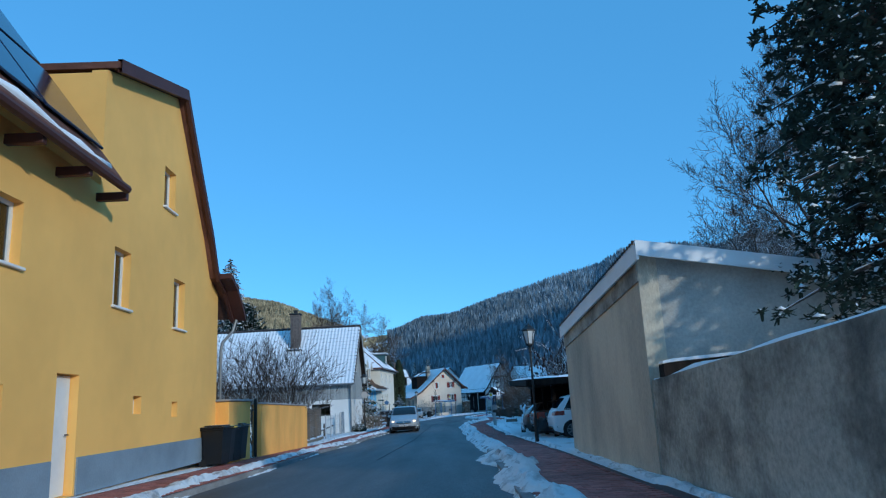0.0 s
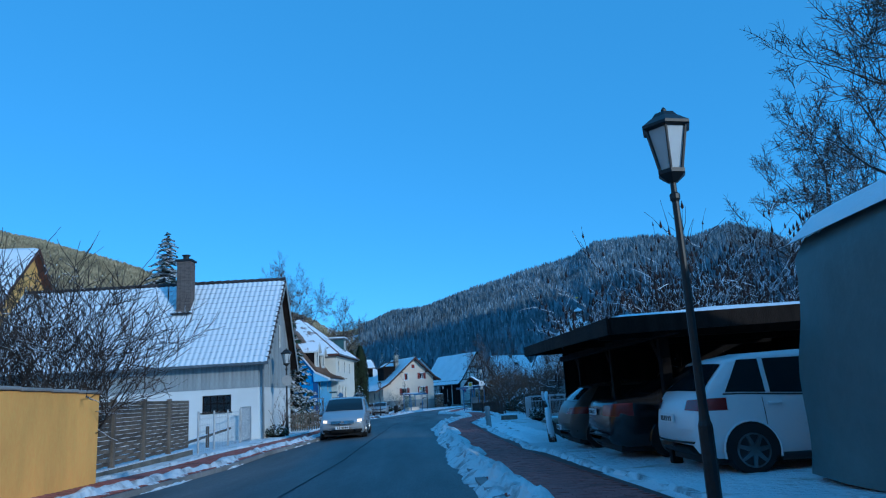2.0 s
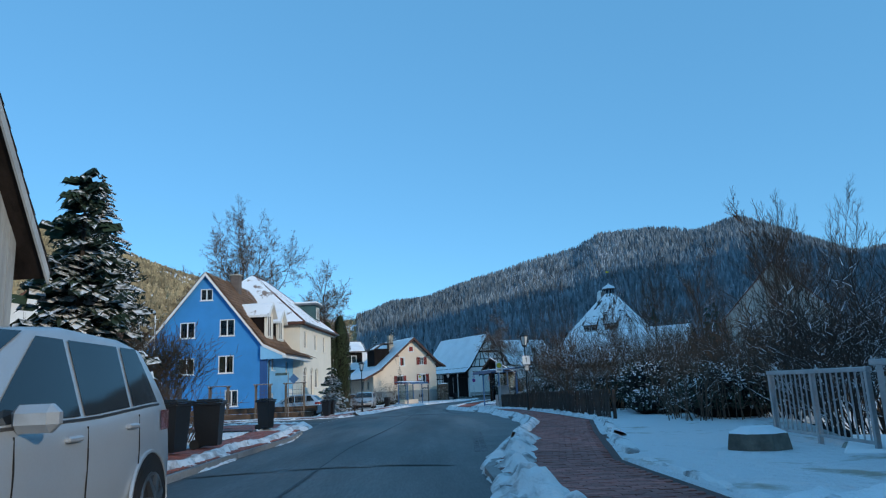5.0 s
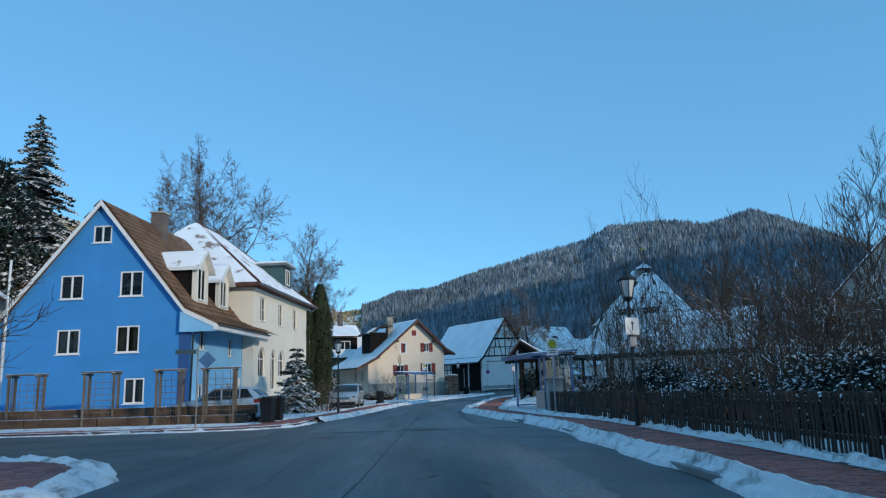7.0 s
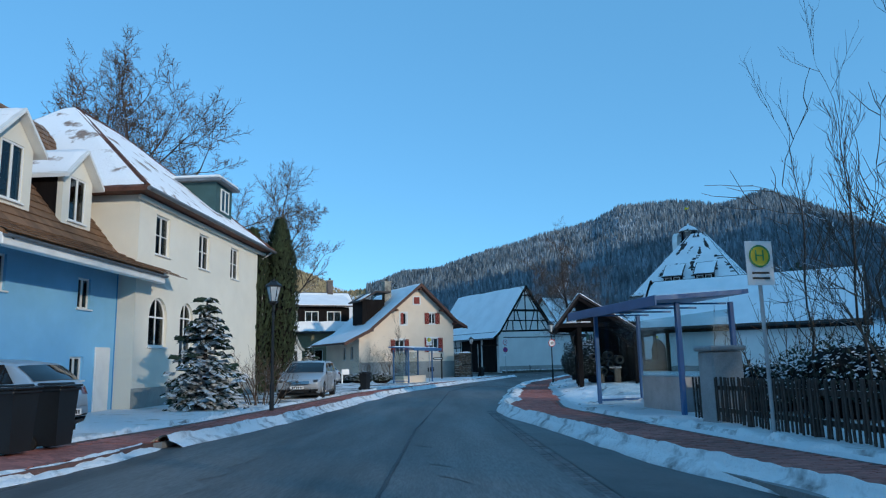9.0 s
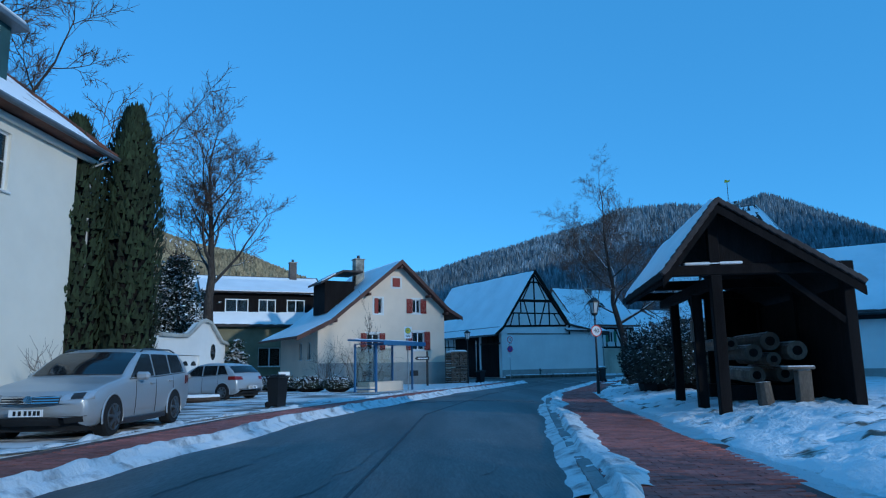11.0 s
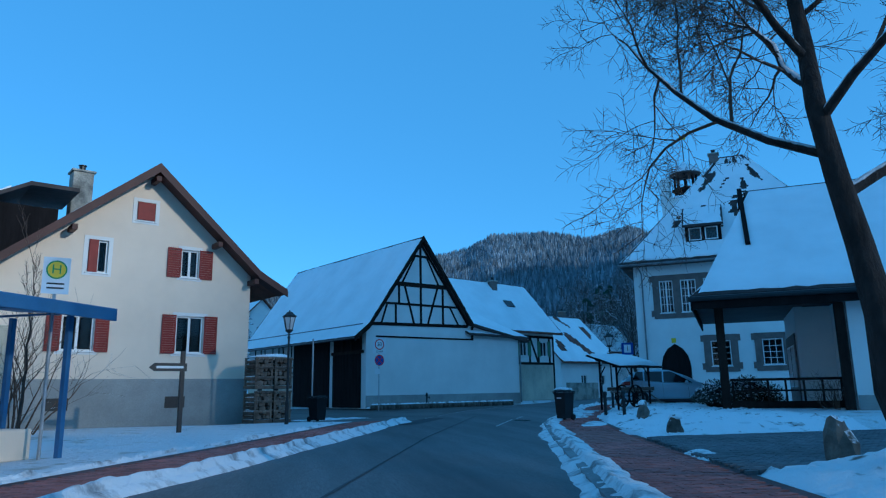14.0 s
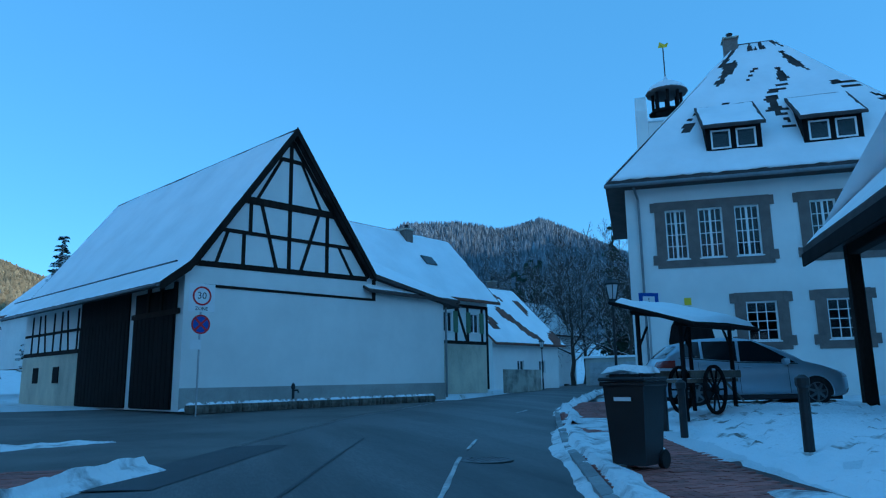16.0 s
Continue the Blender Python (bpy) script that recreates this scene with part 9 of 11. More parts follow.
    part("window_wall", Mesh().prism(rect(4.6, 0, 8.6, 3.0), 0.05, face_left(3.38), [rect(5.0, 1.0, 6.4, 2.6), rect(6.8, 1.0, 8.2, 2.6)]), FRAME_B, t)
    window(t, face_left(3.36), 5.0, 1.0, 6.4, 2.6, cols=4, rows=3, depth=0.02, sill=False)
    window(t, face_left(3.36), 6.8, 1.0, 8.2, 2.6, cols=4, rows=3, depth=0.02, sill=False)
    part("fascia", Mesh().cbox(0.02, -0.04, ze - 0.32, L, 0.02, ze + 0.0, 0.01), BLACK_WOOD, t, "deep black eaves board")
    part("fascia", Mesh().cbox(-0.04, 0.02, ze - 0.32, 0.02, W_, ze + 0.0, 0.01), BLACK_WOOD, t)
    hw = part("half_wall", Mesh().cbox(0.96, 2.56, 0.02, 4.5, 2.64, 0.55, 0.01), DARK_WOOD, t, "dark panelled half-wall of the porch")
    for i in range(7):
        part("bar", Mesh().cbox(1.0 + i * 0.57, 2.57, 0.551, 1.07 + i * 0.57, 2.63, 1.25, 0.006), DARK_WOOD, hw)
    part("rail", Mesh().cbox(0.96, 2.55, 1.251, 4.5, 2.65, 1.34, 0.01), DARK_WOOD, hw)
    part("rail", Mesh().cbox(0.96, 2.58, 0.88, 4.5, 2.62, 0.94, 0.006), DARK_WOOD, hw)
    part("plinth", Mesh().box(4.62, 0.56, -0.2, L - .5, 0.618, 0.75), PLINTH_G, t, "grey stone plinth")
    gut = Mesh().tube([(-0.1, -0.08, ze + .02), (L, -0.08, ze + .02)], 0.09, 8)
    part("gutter", gut, METAL_K, t)


hall()
leafy((19.1, 144.9, G(145) + 0.25), 2.0, 1.1, 1.3, 311, "low clipped evergreen heaped with snow", 2200, name="bush", category="bush")
for i in range(5):
    shrub((20.5 + i * 1.3, 141.6 - i * .85, G(140) + 0.1), 1.3, 1.5, 312 + i, "bare shrub against the hall wall", 10, 2)


# ---- houses behind the barn ----
h_back = gable_house("timbered_house", (22.3, 181.2, -1.3), 120, -3.7, 3.7, 9, [(-4.3, 5.4), (0, 10.0), (4.3, 5.4)], WHITE, "white half-timbered house with green shutters and a snowy roof", over=(0.6, 0.4), roof=TILE_R, snow=SNOW,
    left=[W(0.9, 3.6, 1.7, 4.8), W(3.4, 3.6, 4.2, 4.8)])
lm_back = face_left(-3.7)
for p, q in (((0, 3.0), (8.9, 3.0)), ((0, 5.2), (8.9, 5.2)), ((0.1, 0.2), (0.1, 5.2)), ((0.6, 3.0), (0.6, 5.2)), ((2.0, 3.0), (2.0, 5.2)), ((3.1, 3.0), (3.1, 5.2)), ((4.5, 3), (4.5, 5.2)), ((6.2, 3), (6.2, 5.2)), ((2.1, 3.1), (3.0, 5.1)), ((4.6, 5.1), (6.1, 3.1))):
    p_, q_ = Vector((*p, 0)), Vector((*q, 0))
    u_ = (q_ - p_).normalized()
    n_ = Vector((-u_.y, u_.x, 0)) * 0.1
    part("beam", Mesh().prism([tuple((p_ - n_)[:2]), tuple((q_ - n_)[:2]), tuple((q_ + n_)[:2]), tuple((p_ + n_)[:2])], 0.03, lm_back), DARK_WOOD, h_back)
part("lower_wall", Mesh().prism(rect(0.2, 0, 8.9, 2.9), 0.02, lm_back), GREY_R, h_back)
for u in (0.45, 1.75, 2.95, 4.25):
    part("shutter", Mesh().prism(rect(u, 3.58, u + .38, 4.85), 0.05, lm_back), SHUTTER_G, h_back, "green shutter")
chimney(h_back, -0.5, 4.0, 9.2, 10.15, 0.6)
part("rooflight", Mesh().cbox(-0.4, -0.5, 0.02, 0.4, 0.5, 0.1, 0.02, Matrix.Translation((-2.0, 3.6, 8.05)) @ Matrix.Rotation(-math.atan(4.6 / 4.3), 4, 'Y')), CAR_GLASS, h_back)
h_low = gable_house("low_house", (33.0, 193.8, -1.3), 120, -4.6, 4.6, 9, [(-5.2, 3.3), (0, 8.3), (5.2, 3.3)], WHITE, "low white house with a patchy snowy tile roof", over=(0.4, 0.4), roof=TILE_R, snow=SNOW,
    snow_bare=lambda s, y: noise.noise((s * 6, y * 0.6, 3)) > 0.22, left=[W(2, 1.2, 2.9, 2.2), W(5, 1.2, 5.9, 2.2)])
chimney(h_low, 0.6, 2.0, 7.4, 9.2, 0.6)
h_far = gable_house("far_house", (38, 208, -1.2), -60, -4, 4, 9, [(-4.6, 5.2), (0, 9.2), (4.6, 5.2)], WHITE, "white house further along the bend", roof=TILE_R, snow=SNOW)
yard = solid("yard_wall", Mesh().cbox(0, 0, 0, 6, 0.25, 1.5, 0.02), CONCRETE, "grey rendered yard wall along the bend", "wall", m=pose(25.6, 178.6, G(180), 0, 0, 42))
lamp((32.4, 187.0, G(187) + 0.05), 0)
garage2 = thing("garage_block", (42, 197, -1.3), -50, "low garage with two pale doors", "garage")
part("wall", Mesh().cbox(0, 0, 0, 7, 5, 2.6, 0.02), GREY_L, garage2)
part("roof", Mesh().cbox(-.2, -.2, 2.6, 7.2, 5.2, 2.8, 0.02), SNOW, garage2)
for i in range(2):
    part("door", Mesh().cbox(0.4 + i * 3.3, -0.04, 0.05, 3.2 + i * 3.3, -0.005, 2.2, 0.01), METAL_G, garage2)
car((37.0, 183.5, G(183)), -35, HATCH, CAR_G, "dark hatchback on the bend with its headlamps lit", lights=HEADLIGHT)
for i, (x, y, h) in enumerate(((40, 207, 14), (44, 203, 15), (47, 210, 16), (50, 205, 16), (43, 216, 17), (53, 216, 18), (57, 207, 17), (48, 198, 14))):
    bare_tree((x, y, G(y)), h, 0.25, 400 + i, "frosted bare tree by the bend", depth=3, kids=5, fork=0.2, n_limbs=11, fine=TWIG_S, twig_r=0.022, spray=7)
for i in range(8):
    conifer((42 + i * 4.5, 212 + (i % 3) * 6, 0), 13 + (i % 4) * 2, 3.4, 420 + i, "frosted fir at the edge of the village", 10, NEEDLE, dense=0.7)

# ---- left: garage, parked cars, shelter, dark house ----
def garage():
    t = thing("garage", (-12.1, 126.2, G(130) - 0.02), 84, "white garage with a curved parapet and a panelled door", "garage")
    out = [(0, 0), (7.2, 0), (7.2, 2.75)]
    out += [(7.2 - 0.25 * i, 2.75 + 0.0) for i in range(1)]
    cur = [(7.3, 2.7), (6.6, 2.85), (5.9, 3.3), (5.2, 3.75), (4.6, 3.85), (4.0, 3.75), (3.3, 3.35), (2.6, 3.0), (1.6, 2.95), (-0.1, 2.95)]
    part("wall", Mesh().prism([(0, 0), (7.2, 0)] + cur, -0.3, face_front(), [rect(0.5, 0.02, 4.2, 2.1)]), WHITE, t)
    part("wall", Mesh().box(0, 0.3, 0, 0.25, 6, 2.8), WHITE, t)
    part("wall", Mesh().box(6.95, 0.3, 0, 7.2, 6, 2.8), WHITE, t)
    part("wall", Mesh().box(0, 6, 0, 7.2, 6.25, 2.8), WHITE, t)
    part("roof", Mesh().box(0.25, 0.3, 2.6, 6.95, 6, 2.75), SNOW, t)
    cp = Mesh()
    cp.tube([(x, -0.1, z + 0.05) for x, z in [(7.5, 2.72)] + cur[1:]], 0.11, 5)
    part("coping", cp, GREY_L, t, tidy=False)
    d = part("door", Mesh().cbox(0.52, 0.1, 0.02, 4.18, 0.16, 2.08, 0.01), FRAME_W, t, "white panelled garage door with fan lights")
    for i in range(4):
        part("fan_light", Mesh().prism([(0.98 + i * 0.9 + 0.28 * math.cos(math.pi * k / 8), 1.6 + 0.22 * math.sin(math.pi * k / 8)) for k in range(9)], 0.02, face_front(0.1)), CAR_GLASS, d)
        part("panel", Mesh().cbox(0.65 + i * 0.9, 0.07, 0.3, 1.3 + i * 0.9, 0.098, 1.3, 0.01), FRAME_W, d)
    part("oval_window", Mesh().prism([(5.7 + 0.28 * math.cos(2 * math.pi * k / 20), 2.3 + 0.42 * math.sin(2 * math.pi * k / 20)) for k in range(20)], 0.03, face_front(0.0)), CAR_GLASS, t)
    part("house_wall", Mesh().cbox(4.9, -0.04, 0.0, 6.3, -0.003, 1.6, 0.01), GREY_L, t)


garage()
for i, (x, y, h) in enumerate(((-7.6, 190, 13), (-3.6, 197, 11), (-11.5, 194, 12), (-15, 189, 9))):
    conifer((x, y, 0.2), h, 2.3, 450 + i, "dark fir behind the barn, dusted with snow", 26, NEEDLE_D, "fir_tree", dense=0.8)
car((-6.05, 105.9, G(107) + 0.12), 0, WAGON, SILVER, "silver estate car with black roof rails parked facing the street", rails=True)
car((-11.05, 125.3, G(125) + 0.1), -114, HATCH, SILVER, "silver hatchback parked in front of the garage")
bin_((-4.45, 115.9, G(115.8) + 0.09), 60, "black wheelie bin with a white label at the pavement's edge", 1.02, 0.44)
FORECOURT = mat("half_snowed_forecourt", (0.80, 0.81, 0.83), 0.75, 0.15, 0.9, 9, 1.0, dirt=(0.14, 0.125, 0.11), dist=0.05, ramp=(0.45, 0.56), stretch=(0.6, 1.3, 1))
b_lab = solid("forecourt", strip(104, 131, 0.5, lambda y: [xl(y) - 14, xl(y) - 9, xl(y) - 4, xl(y) - 1.75], lambda y, i, x: G(y) + 0.115 + 0.05 * noise.noise((x * .9, y * .9, 1))), FORECOURT, "trodden snowy forecourt beside the pavement", "forecourt", kind="structure", smooth=True, tidy=False)
bare_tree((-13.7, 137.7, G(137) + 0.1), 17.5, 0.42, 501, "tall bare poplar-like tree with sparse upswept limbs", depth=4, angle=0.8, up=0.1, kids=5, fork=0.5, n_limbs=9, limb=0.36, twig_r=0.017, spray=4, rise=0.7)
pine((-20.0, 138.5, 0.2), 9.6, 2.8, 521, "dark snow-flecked pine behind the garage", 60, 0.12, 1.0, 0.2)
pine((-17.2, 141.5, 0.2), 7.4, 2.4, 522, "dark snow-flecked pine behind the garage", 50, 0.12, 1.0, 0.25)
conifer((-10.9, 133.8, G(133) + 0.1), 3.1, 1.5, 523, "bushy dark spruce heaped with snow beside the steps", 10, NEEDLE, "spruce_tree", bare=0.03, dense=1.3)
conifer((-12.9, 135.6, G(135) + 0.1), 3.4, 1.7, 524, "bushy dark spruce heaped with snow behind the garage", 10, NEEDLE, "spruce_tree", bare=0.03, dense=1.3)
for x, y, a, l in ((-8.5, 120.5, 20, 1.1), (-8.15, 120.9, 35, 0.9), (-8.9, 120.9, 10, 1.0)):
    solid("log", Mesh().tube([(-l / 2, 0, 0.14), (l / 2, 0.05, 0.14)], [0.15, 0.13], 9), BARK_W, "short cut log lying on the snowy forecourt", "log", "cut logs", m=pose(x, y, G(y) + 0.12, 0, 0, a))
for x, y, w, s in ((-6.6, 133.4, 1.2, 1), (-5.0, 132.6, 1.0, 2), (-8.4, 135.2, 1.5, 3), (-9.6, 137.4, 1.8, 4)):
    leafy((x, y, G(y) + 0.1), w, w * 0.8, 0.95, 510 + s, "dark low conifer heaped with snow", 900, name="bush", category="bush")
shrub((-5.0, 143.6, G(143) + 0.1), 2.2, 3.4, 515, "slender bare saplings in front of the cream house", 14, 2)
shrub((-7.0, 142.4, G(143) + 0.1), 1.8, 2.8, 516, "slender bare saplings in front of the cream house", 12, 2)
bare_tree((-4.2, 141.8, G(142) + 0.1), 6.0, 0.05, 517, "young slender birch in front of the cream house", depth=2, angle=0.5, up=0.3, fork=0.25, n_limbs=12, limb=0.25, twig_r=0.006, rise=1.2)
sl = shelter((-2.49, 130.97, G(132) + 0.1), 64, 4.5, 1.95, 2.5, "blue steel bus shelter before the cream house")
part("bench_box", Mesh().cbox(0.35, 1.05, -0.05, 4.2, 1.72, 0.48, 0.02), CREAM, sl, "low yellow rendered bench block")
bus_sign((-1.3, 134.75, G(135) + 0.1), 20, 3.5, "bus stop sign with a round disc beside the shelter")
mb = thing("notice_post", (-7.9, 131.6, G(131) + 0.1), 30, "short pale post with a white notice board", "sign")
part("post", Mesh().cbox(-0.05, -0.05, -0.1, 0.05, 0.05, 1.1, 0.01), METAL_W, mb)
part("board", Mesh().cbox(0.06, -0.04, 0.7, 0.55, -0.01, 1.1, 0.005), SIGN_W, mb)
ds = thing("direction_sign", (-0.3, 142.6, G(142) + 0.1), 25, "black post with an arrow-shaped direction board", "sign")
part("post", Mesh().cbox(-0.06, -0.06, -0.1, 0.06, 0.06, 2.3, 0.01), METAL_K, ds)
db = part("arm", Mesh().prism([(-0.95, 1.83), (-0.8, 1.72), (0.1, 1.72), (0.1, 1.95), (-0.8, 1.95)], 0.04, face_front(-0.06)), METAL_K, ds)
part("pale_bars", Mesh().box(-0.75, -0.106, 1.8, 0.0, -0.1, 1.87), SIGN_W, db)
lamp((2.62, 145.8, G(145.5) + 0.08), 40)
solid("steel_pole", Mesh().tube([(0, 0, -0.1), (0, 0, 3.3)], 0.035, 8), METAL_G, "bare grey steel pole beside the lane", "pole", m=pose(3.5, 150.2, G(150)))
bin_((3.7, 148.7, G(149) + 0.05), 40, "black wheelie bin beside the lane", 1.0, 0.52)


CRATE_W = mat("dark_weathered_crate_wood", (0.15, 0.115, 0.085), 0.85, 0.35, 1, 16, 0.45, stretch=(4, 4, 1), rand=0.35, snow=0.3)


def log_stack():
    t = thing("log_crates", (1.45, 147.15, G(147) + 0.08), 26, "stacked wire and timber crates filled with split logs", "crates")
    r = random.Random(9)
    lg = [fix(Mesh().tube([(0, -0.5, 0), (0, 0.5, 0)], rad, 7).data("log", CRATE_W)) for rad in (0.07, 0.09, 0.06)]
    for k in range(2):
        for i in range(2):
            z, x = k * 1.2, i * 0.74
            c = part("crate", Mesh().cbox(x, 0, z + 0.02, x + 0.7, 1.1, z + 0.14, 0.01), CRATE_W, t)
            for a in (0.02, 0.61):
                for b_ in (0.02, 1.02):
                    part("corner", Mesh().cbox(x + a, b_, z + .141, x + a + .07, b_ + .07, z + 1.16, 0.006), CRATE_W, c)
            for zz in (0.4, 0.75, 1.08):
                part("slat", Mesh().cbox(x, -0.02, z + zz, x + 0.7, 0.015, z + zz + .07, 0.005), CRATE_W, c)
                part("slat", Mesh().cbox(x + .68, 0, z + zz, x + 0.71, 1.1, z + zz + .07, 0.005), CRATE_W, c)
            for j in range(24):
                share("log", lg[j % 3], c, pose(x + 0.12 + (j % 4) * 0.15 + r.uniform(-.02, .02), 0.55, z + 0.24 + (j // 4) * 0.155 + r.uniform(-.02, .02), 0, r.uniform(0, 90), r.uniform(-4, 4)))
    part("snow", snow_sheet([(0, 2.36), (.7, 2.38), (1.44, 2.36)], 0, 1.1, 0.0, 0.12, 2, 0.15), SNOW, t, "snow on the crates", smooth=True, tidy=False)


log_stack()


h_dark = hip_house("dark_house", (-23.5, 155.5, -0.8), 22, 15, 9, 4.6, 9.6, 0.5, 14.5, GREEN_W, "dark house with a wide boarded dormer and a snowy roof", roof=TILE_D, snow=SNOW, over=0.6,
    front=[W(8.2, 0.9, 10.2, 2.6)])
dd = part("dormer", Mesh().prism(rect(3.2, 4.9, 13.5, 7.6), -0.2, face_front(0.6), [rect(5.2, 5.4, 7.3, 7.1), rect(8.2, 5.4, 9.8, 7.1), rect(10.8, 5.4, 12.5, 7.1)]), BLACK_WOOD, h_dark, "wide dark boarded dormer")
for w in ((5.2, 5.4, 7.3, 7.1), (8.2, 5.4, 9.8, 7.1), (10.8, 5.4, 12.5, 7.1)):
    window(dd, face_front(0.6), *w, cols=2, depth=0.08, fw=0.1, curtain=True)
for u in (3.2, 13.3):
    part("cheek", Mesh().box(u, 0.8, 4.9, u + .2, 4.2, 7.6), BLACK_WOOD, dd)
part("roof", Mesh().prism([(0.0, 7.6), (4.6, 9.3), (4.6, 9.45), (0.0, 7.75)], 11.0, face_right(2.9)), TILE_D, dd)
part("snow", Mesh().prism([(0.05, 7.76), (4.6, 9.46), (4.6, 9.58), (0.05, 7.86)], 10.8, face_right(3.0)), SNOW, dd, "snow on the dormer roof")
chimney(h_dark, 12.0, 4.5, 9.0, 11.2, 0.7)
part("balcony", Mesh().cbox(-1.5, -1.2, 3.4, 4.5, 0.0, 3.6, 0.02), DARK_WOOD, h_dark)
for i in range(14):
    part("baluster", Mesh().cbox(-1.45 + i * .43, -1.18, 3.602, -1.4 + i * .43, -1.12, 4.5, 0.005), DARK_WOOD, h_dark)
part("balcony_rail", Mesh().cbox(-1.5, -1.22, 4.5, 4.5, -1.1, 4.6, 0.01), DARK_WOOD, h_dark)
steps = thing("garden_steps", (-10.7, 134.2, G(135)), 28, "weathered timber garden steps edged with snow", "steps")
for i in range(6):
    part("step", Mesh().cbox(0, i * 0.35, 0, 1.6, i * 0.35 + 0.4, 0.17 * (i + 1), 0.015), OLD_WOOD, steps)
for i, (x, y, rz, w, d, hh) in enumerate(((-30, 175, 40, 9, 10, 8), (-45, 160, 60, 9, 10, 8), (-24, 200, 20, 9, 10, 8.5), (-2, 205, 30, 9, 11, 8.5))):
    gable_house("village_house", (x, y, 1.0 if i else 0.5), rz, -w / 2, w / 2, d, [(-w / 2 - .5, 4.6), (0, hh + 1), (w / 2 + .5, 4.6)], WHITE, "white village house with a snowy roof", roof=TILE_R, snow=SNOW, front=[W(-2.5, 2.4, -1.5, 3.6), W(1.5, 2.4, 2.5, 3.6), W(-.5, 5.2, .5, 6.3)], group="village houses")
h_left = gable_house("village_house", (-23.4, 60, 1.2), 100, -5, 5, 11, [(-5.6, 5.0), (0, 9.6), (5.6, 5.0)], YELLOW, "yellow house with a snowy roof behind the gardens", roof=TILE_R, snow=SNOW, front=[W(-.6, 6.0, .6, 7.2)], group="village houses")
h_l2 = gable_house("village_house", (-30, 98, 0.8), 20, -5, 5, 11, [(-5.6, 5.0), (0, 9.0), (5.6, 5.0)], WHITE, "white house with a snowy roof above the side street", roof=TILE_R, snow=SNOW, group="village houses")
h_r1 = gable_house("village_house", (33, 108, -0.4), -25, -4.6, 4.6, 11, [(-5.3, 5.4), (0, 11.0), (5.3, 5.4)], GREY_L, "grey timbered farmhouse across the stream", roof=TILE_R, snow=SNOW, front=[W(-.6, 6.6, .6, 7.8), W(-2.8, 3.2, -1.7, 4.4), W(1.7, 3.2, 2.8, 4.4)], group="village houses")


